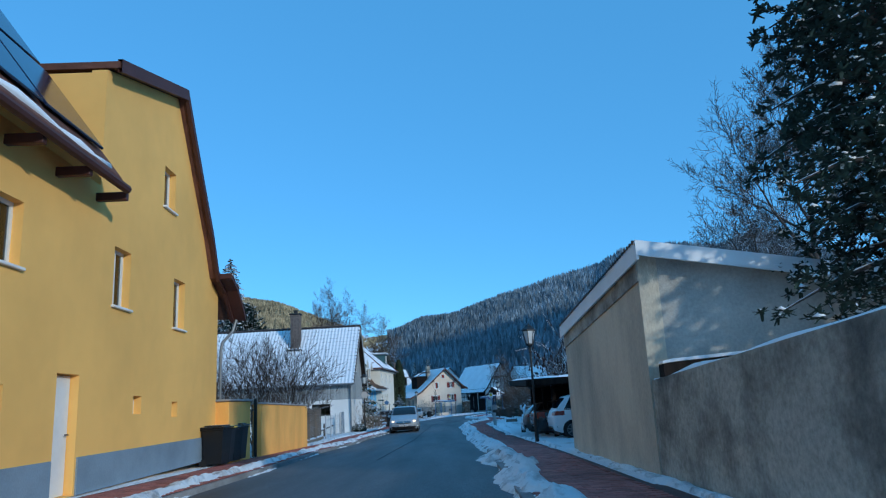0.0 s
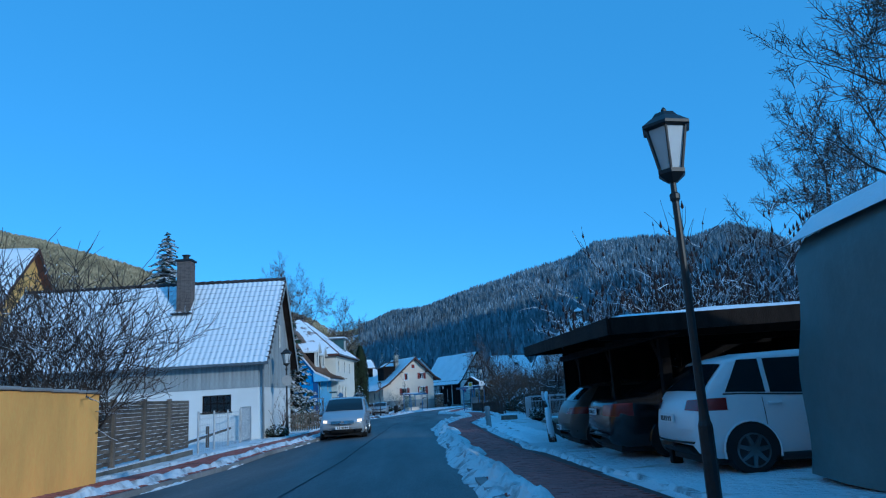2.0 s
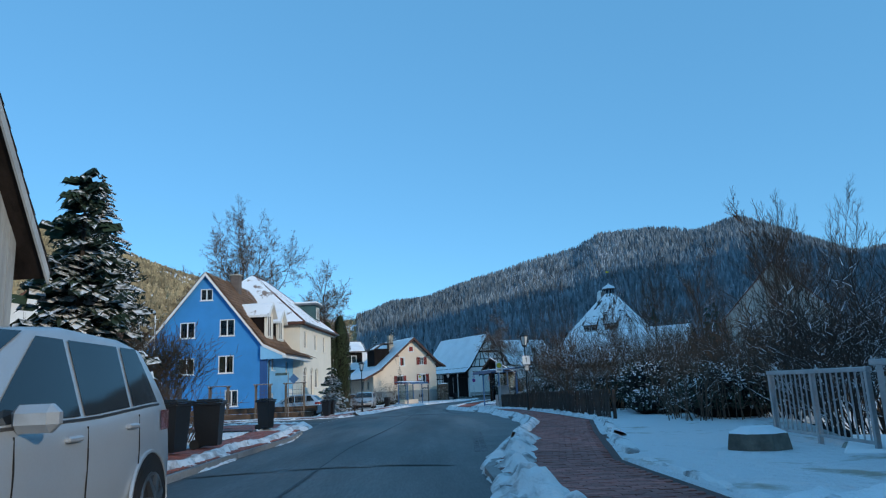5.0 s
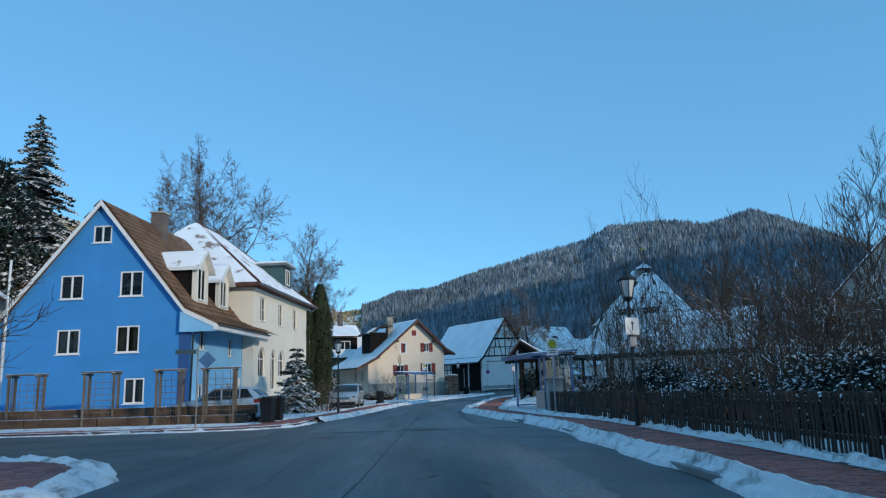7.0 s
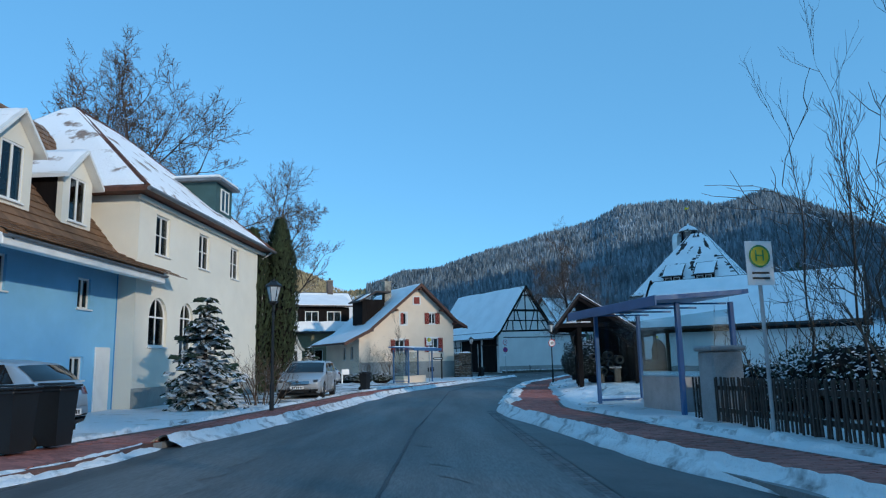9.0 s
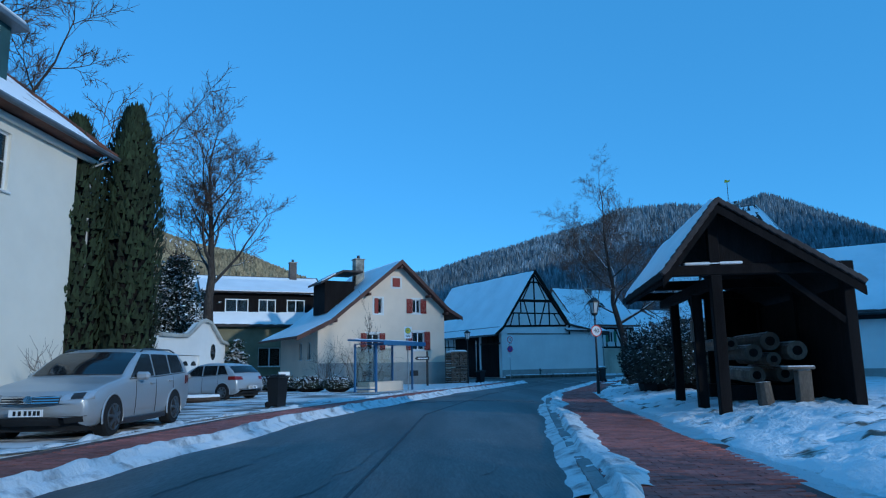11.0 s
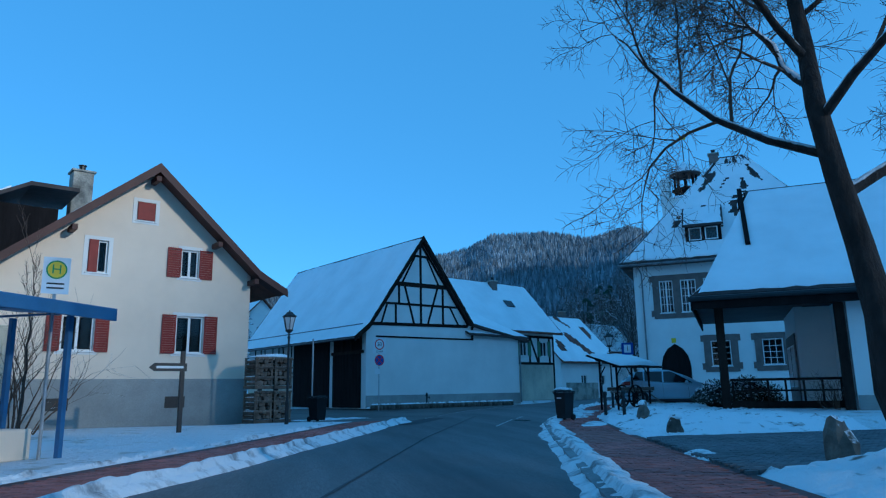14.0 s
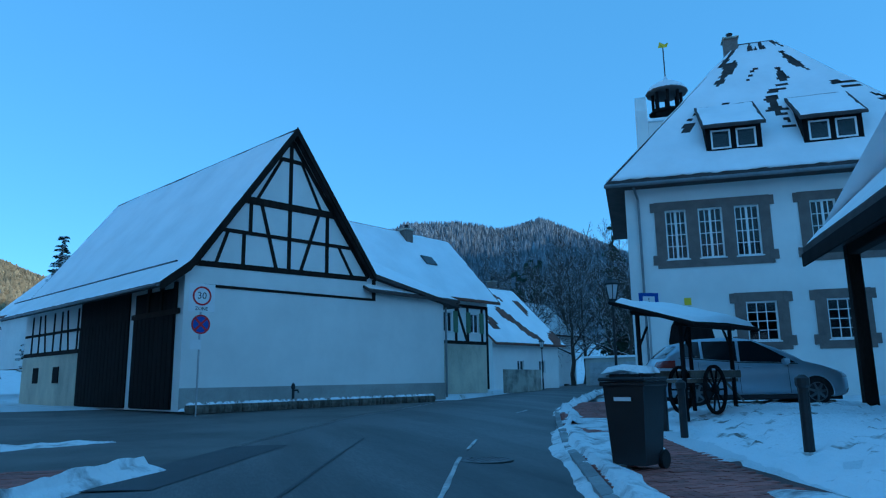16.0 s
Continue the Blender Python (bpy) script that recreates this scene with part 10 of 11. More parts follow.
# ---- well shelter with logs, hedge, lamp with a 40 sign ----
def well_house():
    t = thing("log_shelter", (5.5, 107.6, -1.02), -8, "open dark timber shelter with a snowy roof over old logs", "shelter")
    # the ridge stands over the row of posts beside the pavement; a short steep slope hangs out over it
    prof = [(-1.0, 2.42), (0.05, 3.76), (2.45, 2.18)]
    D, ze = 5.2, 2.42
    r = part("roof", roof_slab(prof, -0.35, D + 0.3, 0.12), BLACK_WOOD, t)
    part("snow_cover", snow_sheet(prof, -0.28, D + 0.26, 0.12, 0.09, 33, 0.16), SNOW, r, "snow on the shelter roof", smooth=True, tidy=False)
    for a, b_ in ((prof[1], prof[0]), (prof[1], prof[2])):
        k = int(math.hypot(a[0] - b_[0], a[1] - b_[1]) / 0.16)
        ang = math.atan2(b_[1] - a[1], b_[0] - a[0])
        for i in range(k):
            f = (i + .5) / k
            part("verge_tile", Mesh().cbox(-0.1, -0.06, -0.05, 0.1, 0.1, 0.05, 0.015, Matrix.Translation((a[0] + (b_[0] - a[0]) * f, -0.36, a[1] + (b_[1] - a[1]) * f + 0.07)) @ Matrix.Rotation(-ang + 0.12, 4, 'Y')), TILE_D, r)
    part("bargeboard", Mesh().prism([(-1.0, 2.24), (0.05, 3.58), (2.45, 2.0), (2.45, 2.16), (0.05, 3.74), (-1.0, 2.40)], 0.05, face_front(-0.33)), BLACK_WOOD, r)
    for x, y in ((0, 0), (0.02, 1.72), (0.1, 4.4), (2.3, 0.05), (2.3, 2.5), (2.3, 4.9)):
        part("post", Mesh().cbox(x - .1, y - .1, -0.15, x + .1, y + .1, ze + .05, 0.015), BLACK_WOOD, t)
    part("king_post", Mesh().cbox(-.09, -0.08, ze + .24, .1, .1, 3.7, 0.01), BLACK_WOOD, t)
    for y in (-0.1, 2.4, D - .2):
        part("tie_beam", Mesh().cbox(-0.9, y, ze + .05, 2.4, y + .2, ze + .24, 0.015), BLACK_WOOD, t)
    part("purlin", Mesh().cbox(-0.95, 0.1, ze - .02, -0.8, D + .1, ze + .12, 0.015), BLACK_WOOD, t)
    part("wall_plate", Mesh().cbox(-0.1, 0.1, ze - .16, 0.1, D, ze + .04, 0.015), BLACK_WOOD, t)
    part("snow_rest", Mesh().cbox(-0.55, -0.08, ze + .242, 0.5, 0.06, ze + .3, 0.02), SNOW, t, "snow on the tie beam")
    bd = Mesh().prism([(0.1, ze + .24), (2.05, ze + .24), (0.1, 3.62)], 0.03, face_front(0.0))
    part("gable_board", bd, BLACK_WOOD, t)
    part("back_wall", Mesh().box(2.26, 0.2, -0.1, 2.32, D, 2.2), BLACK_WOOD, t)
    part("back_wall", Mesh().box(1.0, D - .06, -0.1, 2.26, D, 2.6), BLACK_WOOD, t)
    part("brace", Mesh().tube([(2.25, 0.02, 1.55), (1.1, 0.02, ze + .1)], 0.07, 4), BLACK_WOOD, t)
    part("brace", Mesh().tube([(0.05, 1.8, 1.7), (0.05, 2.6, ze)], 0.06, 4), BLACK_WOOD, t)
    rr = random.Random(3)
    for i, (x, y, z, q) in enumerate(((0.95, 1.3, 1.05, 0.17), (1.35, 1.5, 1.28, 0.19), (1.75, 1.2, 1.08, 0.19), (1.36, 1.4, 0.92, 0.14), (0.7, 1.9, 1.25, 0.14), (1.1, 1.7, 0.6, 0.17), (1.65, 1.7, 0.62, 0.17))):
        l = part("log", Mesh().tube([(x, y, z), (x + 0.1, y + 2.6, z + .03)], [q, q * .92], 14), CRATE_W, t, "old bored wooden log pipe")
        # black disc on the solid log end stands for the dark inside the bore
        part("bore_shade", Mesh().tube([(x, y - .012, z), (x, y + .002, z)], q * .5, 12), BLACK_WOOD, l)
    part("log_rack", Mesh().cbox(0.5, 1.6, 0.1, 2.1, 1.8, 0.4, 0.02), BLACK_WOOD, t)
    part("log_rack", Mesh().cbox(0.5, 3.2, 0.1, 2.1, 3.4, 0.4, 0.02), BLACK_WOOD, t)
    part("bench", Mesh().cbox(1.2, 0.25, 0.72, 1.7, 0.6, 0.79, 0.02), OLD_WOOD, t)
    part("bench_leg", Mesh().cbox(1.4, 0.32, -0.1, 1.65, 0.55, 0.72, 0.02), OLD_WOOD, t)
    part("trunk_block", Mesh().tube([(0.85, 0.4, -0.1), (0.8, 0.4, 0.5)], [0.16, 0.13], 10), OLD_WOOD, t)
    part("info_plate", Mesh().cbox(-0.06, 1.6, 1.3, -0.03, 1.8, 1.75, 0.01, Matrix.Translation((-0.06, 0, 0))), OLD_WOOD, t)


well_house()
leafy((8.5, 117.9, G(118) + 0.05), 2.1, 2.7, 2.8, 601, "big rounded dark hedge bush with snow on top", 30000, boxy=0.25, size=0.036, material=HEDGE_K)
leafy((9.6, 121.7, G(121) + 0.2), 2.2, 2.0, 2.55, 602, "dark clipped hedge capped with snow", 20000, size=0.036, boxy=0.45, material=HEDGE_K)
le = lamp((6.74, 122.8, G(122.8) + 0.08), 12, label="black iron street lamp with a round speed limit sign")
s4 = part("speed_sign", disc((0, 2.5), 0.235, 0.012, face_front(-0.075)), SIGN_W, le, "round white speed limit sign with a red rim")
part("red_ring", ring((0, 2.5), 0.235, 0.04, 0.006, face_front(-0.088)), SIGN_R, s4)
words(s4, "40", 0.24, face_front(-0.09) @ Matrix.Translation((0, 2.5, 0)), SIGN_K)
bare_tree((9.5, 127.6, G(127) + 0.25), 9.8, 0.2, 611, "wide-spreading bare lime tree beside the pavement", depth=4, angle=0.95, up=-0.03, kids=6, fork=0.4, n_limbs=10, limb=0.43, twig_r=0.006, lean=(-0.11, 0), spray=7, rise=0.2, wood=BARK_S)
def rock(at, w, h, seed, label, cap=True):
    """A rough upright stone with a snow cap."""
    m = Mesh().lathe([(w * .46, -0.3), (w * .52, h * .1), (w * .5, h * .4), (w * .4, h * .72), (w * .26, h * .93), (0.02, h)], 10)
    m.v = [(x * (1 + 0.55 * noise.noise((x * 5 + seed, y * 5, z * 4))), y * (0.75 + 0.5 * noise.noise((x * 5, y * 5 + seed, z * 4))), z * (1 + 0.3 * noise.noise((x * 6, y * 6, seed)))) for x, y, z in m.v]
    r = solid("boulder", m, STONE, label, "stone", group="boundary stones", m=pose(*at, 4, 3, seed * 37))
    if not cap:
        return
    c = Mesh().lathe([(w * .42, h * .78), (w * .4, h * .92), (w * .26, h * 1.05), (0.02, h * 1.1)], 10)
    c.v = [(x * (1 + 0.6 * noise.noise((x * 5 + seed, y * 5, 2))) + w * .06, y * .8, z) for x, y, z in c.v]
    part("snow_cap", c, SNOW, r, "snow on the stone", smooth=True)


rock((11.25, 135.7, G(136) + 0.2), 0.42, 0.36, 1, "rough dark boundary stone capped with snow beside the paving")
rock((13.36, 141.3, G(141) + 0.24), 0.45, 0.5, 2, "upright mossy boundary stone with a little snow")
rock((9.75, 129.0, G(129) + 0.2), 0.42, 0.5, 3, "upright mossy boundary stone at the paving's edge", False)
bl = Mesh().lathe([(0.06, -0.1), (0.06, 0.75), (0.08, 0.78), (0.08, 0.86), (0.03, 0.9)], 10)
for i, (x, y) in enumerate(((14.0, 143.9), (15.3, 148.3), (14.7, 147.0))):
    solid("bollard", bl, METAL_K, "slim black iron bollard", "bollard", group="bollards", m=pose(x, y, G(y) + 0.1 + bank(x, y)))
b_snow = bin_((11.95, 144.2, G(144) + 0.1), -62, "black wheelie bin heaped with snow on the pavement", 1.04, 0.48)
hs_ = snow_sheet([(-0.26, 0), (0, 0.04), (0.26, 0)], -0.26, 0.24, 0.0, 0.09, 6, 0.06, edge=0.05)
part("snow_cover", hs_, SNOW_ROAD, b_snow, "lumpy snow on the lid", smooth=True, tidy=False, m=Matrix.Translation((0, 0, 1.0)))
part("pale_label", Mesh().box(-0.1, -0.262, 0.72, 0.1, -0.255, 0.76), SIGN_W, b_snow)


def cart_shelter():
    t = thing("cart_shelter", (15.95, 148.45, -1.18), 25, "small open shelter with a snowy roof over a wooden handcart", "shelter")
    for x in (0.1, 2.2):
        for y in (0.1, 1.0):
            part("post", Mesh().cbox(x - .035, y - .035, -0.1, x + .035, y + .035, 1.72 if y < 0.5 else 2.0, 0.008), BLACK_WOOD, t)
            part("brace", Mesh().tube([(x, y, 1.3), (x + (.35 if x < 1 else -.35), y, 1.72)], 0.025, 4), BLACK_WOOD, t)
    tilt = Matrix.Translation((0, -0.35, 1.62)) @ Matrix.Rotation(0.3, 4, 'X')
    r = part("roof", Mesh().cbox(-0.3, 0, 0, 2.65, 1.85, 0.07, 0.015, tilt), BLACK_WOOD, t)
    sn = snow_sheet([(-0.28, 0), (1.2, 0.03), (2.63, 0)], 0.02, 1.82, 0.0, 0.13, 9, 0.14)
    part("snow_cover", sn, SNOW, r, "thick snow on the roof", smooth=True, tidy=False, m=tilt @ Matrix.Translation((0, 0, 0.072)))
    for y in (0.1, 1.0):
        part("plate", Mesh().cbox(-0.1, y - .04, 1.66 if y < .5 else 1.94, 2.4, y + .04, 1.74 if y < .5 else 2.02, .01), BLACK_WOOD, t)
    c = thing("handcart", (16.35, 148.65, -1.2), 25, "old wooden handcart with large spoked wheels", "cart")
    part("bed", Mesh().cbox(-0.1, 0.1, 0.62, 2.0, 0.7, 0.7, 0.01), OLD_WOOD, c)
    for y in (0.05, 0.78):
        part("side_board", Mesh().cbox(-0.15, y, 0.702, 2.05, y + .03, 0.86, 0.008), OLD_WOOD, c)
        w = part("wheel", ring((0.75, 0.48), 0.48, 0.06, 0.05, face_front(y)), BLACK_WOOD, c)
        part("hub", disc((0.75, 0.48), 0.09, 0.09, face_front(y + .02)), BLACK_WOOD, w)
        for k in range(10):
            a = k * math.pi / 5
            part("spoke", Mesh().tube([(0.75, y - .025, 0.48), (0.75 + .45 * math.cos(a), y - .025, 0.48 + .45 * math.sin(a))], 0.02, 5), BLACK_WOOD, w)
    part("shaft", Mesh().tube([(2.0, 0.42, 0.66), (2.9, 0.42, 0.2)], 0.03, 6), OLD_WOOD, c)


cart_shelter()
car((22.1, 150.7, -1.17), 67, CARRIER, SILVER_B, "pale blue people carrier parked in front of the town hall")
isg = sign_post("info_sign", (19.3, 154.2, G(154) + 0.4), -8, 2.9, "blue square information sign on a steel pole")
ib = part("board", Mesh().cbox(-0.3, -0.05, 2.35, 0.3, -0.04, 2.95, 0.006), SIGN_B, isg)
part("white_panel", Mesh().box(-0.18, -0.056, 2.45, 0.18, -0.051, 2.85), SIGN_W, ib)
words(ib, "i", 0.4, face_front(-0.058) @ Matrix.Translation((0, 2.66, 0)), SIGN_K)
lamp((18.9, 155.4, G(155) + 0.08), 5)
tm = thing("ticket_machine", (9.5, 126.3, G(126) + 0.25), 25, "grey box with blue sides on a steel post", "machine")
part("post", Mesh().tube([(0, 0, -0.2), (0, 0, 1.05)], 0.035, 8), METAL_G, tm)
part("box", Mesh().cbox(-0.2, -0.1, 1.0, 0.2, 0.16, 1.95, 0.02), METAL_G, tm)
for sx in (-0.21, 0.205):
    part("side_panel", Mesh().box(sx, -0.11, 0.98, sx + 0.006, 0.17, 1.97), SIGN_B, tm)

# ---- paving bricks, kerb stones, marks on the road ----
def road_z(x, y):
    f = (x - xl(y)) / (xr(y) - xl(y))
    return G(y) + float(np.interp(f, [0, .25, .5, .75, 1], [0, .04, .055, .04, 0]))


def paving(parent, y0, y1, side, w, single=None):
    """Running bond of paving bricks across a pavement; those in the stretch single are pieces of their own."""
    f = xl if side < 0 else xr
    rng = random.Random(int(y0 * 7 + 99))
    rest = Mesh()
    one = [fix(Mesh().cbox(-0.096, -0.046, -0.04, 0.096, 0.046, 0.0, 0.004).data("paver", PAVER_ONE))]
    n = int((y1 - y0) / 0.1)
    k = int(w / 0.2)
    count = 0
    for j in range(n):
        y = y0 + j * 0.1
        base = f(y) + side * 0.12
        for i in range(k):
            x = base + side * (0.1 + i * 0.2 + (0.1 if j % 2 else 0))
            z = G(y) + 0.103 + rng.uniform(-0.003, 0.004)
            if single and single[0] < y < single[1] and count < 300:
                share("paver", one[0], parent, pose(x, y, z, rng.uniform(-1, 1), rng.uniform(-.6, .6), rng.uniform(-.8, .8)))
                count += 1
                continue
            t1, t2 = rng.uniform(-.003, .003), rng.uniform(-.003, .003)
            a, b, c, d = (x - .096, y - .046, z + t1), (x + .096, y - .046, z - t1), (x + .096, y + .046, z + t2), (x - .096, y + .046, z - t2)
            lo = [(p[0], p[1], z - .02) for p in (a, b, c, d)]
            rest.add([a, b, c, d, *lo], [(0, 1, 2, 3), (0, 4, 5, 1), (1, 5, 6, 2), (2, 6, 7, 3), (3, 7, 4, 0)])
    tagged(part("paver_field", rest, PAVER, parent, "weathered red paving bricks", tidy=False), "weathered red paving bricks", kind="stuff")


PAVER_ONE = mat("red_paver", (0.30, 0.12, 0.095), 0.7, 0.25, 0.5, 20, 0.3, rand=0.3)
paving(pav_l1, -6, 67, -1, 1.5)
paving(pav_l2, 90, 147, -1, 1.4)
paving(pav_r1, -6, 101, 1, 1.5)
paving(pav_r2, 101.05, 160, 1, 1.7, (134.5, 138.5))


def kerbs(parent, y0, y1, side):
    f = xl if side < 0 else xr
    b = Mesh()
    y = y0
    while y < y1:
        xa, xb = f(y) + side * 0.03, f(y + .98) + side * 0.03
        za, zb = G(y) + 0.1, G(y + .98) + 0.1
        lo = 0.25
        b.add([(xa - .07, y, za - lo), (xa + .07, y, za - lo), (xb + .07, y + .98, zb - lo), (xb - .07, y + .98, zb - lo), (xa - .07, y, za - .015), (xa + .07, y, za), (xb + .07, y + .98, zb), (xb - .07, y + .98, zb - .015)],
              [(0, 1, 5, 4), (1, 2, 6, 5), (2, 3, 7, 6), (3, 0, 4, 7), (4, 5, 6, 7)])
        y += 1.0
    tagged(part("kerb", b, KERB_I, parent, "grey granite kerb", tidy=False), "grey granite kerb", kind="stuff")


KERB_I = mat("granite_kerbstone", (0.26, 0.26, 0.26), 0.75, 0.2, 1, 30, 0.3, island=0.15)
kerbs(pav_l1, -6, 66, -1)
kerbs(pav_l2, 90, 146, -1)
kerbs(pav_r1, -6, 101, 1)
kerbs(pav_r2, 101, 159, 1)

ASPHALT_DARK = mat("fresh_asphalt_patch", (0.035, 0.036, 0.04), 0.6, 0.25, 0.8, 30, 0.4)
ASPHALT_SALT = mat("salted_asphalt", (0.112, 0.11, 0.108), 0.6, 0.45, 0.5, 30, 0.4, stretch=(1.4, 0.16, 1))
ASPHALT_PALE = mat("worn_asphalt_patch", (0.118, 0.115, 0.11), 0.7, 0.25, 0.8, 26, 0.4)
ROAD_WHITE = mat("worn_lane_paint", (0.55, 0.55, 0.54), 0.7, 0.3, 3, 14, 0.1, dirt=(0.2, 0.2, 0.2))


def on_road(name, path, w, material, label, lift=0.016, wob=0.03, seed=1):
    """A thin sheet on the road along points (x, y), w wide, with an uneven edge."""
    pts = []
    for (xa, ya), (xb, yb) in zip(path, path[1:]):
        n = max(1, int(math.hypot(xb - xa, yb - ya) / 0.3))
        pts += [(xa + (xb - xa) * i / n, ya + (yb - ya) * i / n) for i in range(n)]
    pts.append(path[-1])
    b = Mesh()
    for i, (x, y) in enumerate(pts):
        x2, y2 = pts[min(i + 1, len(pts) - 1)]
        x1, y1 = pts[max(i - 1, 0)]
        l = math.hypot(x2 - x1, y2 - y1)
        nx, ny = -(y2 - y1) / l, (x2 - x1) / l
        for s in (-.5, -.17, .17, .5):
            q = s * (w + wob * noise.noise((i * 0.7, s * 3, seed)))
            px, py = x + nx * q, y + ny * q
            b.v.append((px, py, road_z(px, py) + lift * (0.4 if abs(s) > 0.4 else 1)))
    for i in range(len(pts) - 1):
        for j in range(3):
            a = i * 4 + j
            b.f.append((a, a + 4, a + 5, a + 1))
    return solid(name, b, material, label, "road mark", kind="structure", tidy=False)


# tar seams and patches
on_road("tar_seam", [(-1.6, 20), (-1.7, 40), (-1.6, 58), (-1.1, 70), (-0.9, 92), (0.0, 112), (2.6, 126), (6.0, 138), (10.2, 150)], 0.05, ASPHALT_DARK, "dark tar seam along the crown of the road", seed=2)
on_road("tar_seam", [(-3.6, 81), (-1, 80.4), (2.4, 81.2)], 0.04, ASPHALT_DARK, "thin crack across the road", seed=4)
on_road("tar_seam", [(-2.6, 118.5), (1.5, 119.3), (3.6, 118.8)], 0.04, ASPHALT_DARK, "thin crack across the road", seed=6)
on_road("road_patch", [(-0.9, 119.6), (1.6, 126)], 0.9, ASPHALT_PALE, "worn pale patch in the asphalt", seed=7)
on_road("road_patch", [(-0.8, 80.6), (-0.75, 81.65)], 1.3, ASPHALT_DARK, "square dark repair round the manhole", seed=8)
on_road("road_patch", [(6.6, 145.5), (8.4, 149.8)], 1.0, ASPHALT_DARK, "darker repaired patch of asphalt", seed=9)
# the drier stretch of road, pale with salt
for k, (off, w) in enumerate(((0.2, 1.5), (0.52, 1.1), (0.8, 1.3))):
    on_road("salt_track", [(xl(y) + (xr(y) - 0.6 - xl(y)) * off + 0.12 * math.sin(y * .1 + k), y) for y in range(54, 107, 4)], w, ASPHALT_SALT, "pale dry wheel track on the road", 0.012, 0.5, 20 + k)
for xa, ya, xb, yb in ((9.0, 142.4, 10.75, 146.5), (11.2, 147.4, 11.9, 148.85), (15.9, 156, 16.9, 157.4)):
    on_road("lane_dash", [(xa, ya), (xb, yb)], 0.055, ROAD_WHITE, "worn thin white lane mark", 0.018, 0.03, int(ya))
# damp, darker asphalt of the bus bay
bay = solid("bus_bay", strip(57, 98, 0.4, lambda y: [float(np.interp(y, [56, 64, 74, 88, 98], [0.75, 1.15, 1.05, 0.95, 0.9])) + 0.19 + (xr(y) + 0.02 - float(np.interp(y, [56, 64, 74, 88, 98], [0.75, 1.15, 1.05, 0.95, 0.9])) - 0.19) * i / 4 for i in range(5)], lambda y, i, x: road_z(x, y) + 0.006), ASPHALT_DAMP, "dark damp asphalt of the bus bay", "road", kind="structure", tidy=False)
# gutter of small setts
gs = Mesh()
rg = random.Random(12)
for y in np.arange(56, 98, 0.125):
    for i in range(2):
        xg = float(np.interp(y, [56, 64, 74, 88, 98], [0.75, 1.15, 1.05, 0.95, 0.9])) + i * 0.125
        z = road_z(xg, y) + 0.006 + rg.uniform(0, .004)
        gs.add([(xg - .055, y - .055, z - .02), (xg + .055, y - .055, z - .02), (xg + .055, y + .055, z - .02), (xg - .055, y + .055, z - .02), (xg - .045, y - .045, z), (xg + .045, y - .045, z), (xg + .045, y + .045, z), (xg - .045, y + .045, z)],
               [(4, 5, 6, 7), (0, 1, 5, 4), (1, 2, 6, 5), (2, 3, 7, 6), (3, 0, 4, 7)])
solid("gutter_setts", gs, COBBLE_I, "line of small dark granite setts between road and bus bay", "gutter", kind="stuff", tidy=False)


def manhole(x, y, label):
    t = thing("manhole_cover", (x, y, road_z(x, y) + 0.004), 0, label, "manhole cover")
    part("frame", Mesh().lathe([(0.36, -0.03), (0.36, 0.006), (0.31, 0.006), (0.31, -0.03)], 28), METAL_K, t)
    c = Mesh().lathe([(0.3, -0.03), (0.3, 0.004), (0.05, 0.005)], 28)
    for i in range(6):
        for j in range(6):
            px, py = -.2 + i * .08, -.2 + j * .08
            if math.hypot(px, py) < .26:
                c.box(px - .022, py - .022, 0.004, px + .022, py + .022, 0.011)
    part("lid", c, COBBLE, t, "grey iron and concrete lid", tidy=False)


manhole(-0.78, 81.14, "round manhole cover in the dark asphalt")
manhole(-2.95, 78.6, "round manhole cover in the dark asphalt")
manhole(11.0, 146.2, "round manhole cover near the bend")
manhole(-1.9, 121.0, "round manhole cover in the worn asphalt")


# snow left on the roads and pavements
def drift(x, y, w, l, rz, seed, label, h=0.05):
    b = Mesh()
    n, m = 26, 14
    for j in range(m + 1):
        for i in range(n + 1):
            u, v = i / n * 2 - 1, j / m * 2 - 1
            px, py = u * l / 2, v * w / 2
            k = (1 - u * u) * (1 - v * v)
            e = noise.noise((px * .9, py * .9, seed)) + 0.6 * noise.noise((px * 3, py * 3, seed + 2))
            wx = x + px * math.cos(radians(rz)) - py * math.sin(radians(rz))
            wy = y + px * math.sin(radians(rz)) + py * math.cos(radians(rz))
            zz = G(wy) + (0.1 if wx > xr(wy) + .1 else 0.012 if wx < xl(wy) else road_z(wx, wy) - G(wy))
            b.v.append((wx, wy, zz - 0.03 + max(-0.02, h * (2.2 * k - 0.55 + 1.1 * e))))
    b.f = [(j * (n + 1) + i, j * (n + 1) + i + 1, (j + 1) * (n + 1) + i + 1, (j + 1) * (n + 1) + i) for j in range(m) for i in range(n)]
    return solid("snow_patch", b, SNOW_ROAD, label, "snow", kind="stuff", smooth=True, tidy=False)


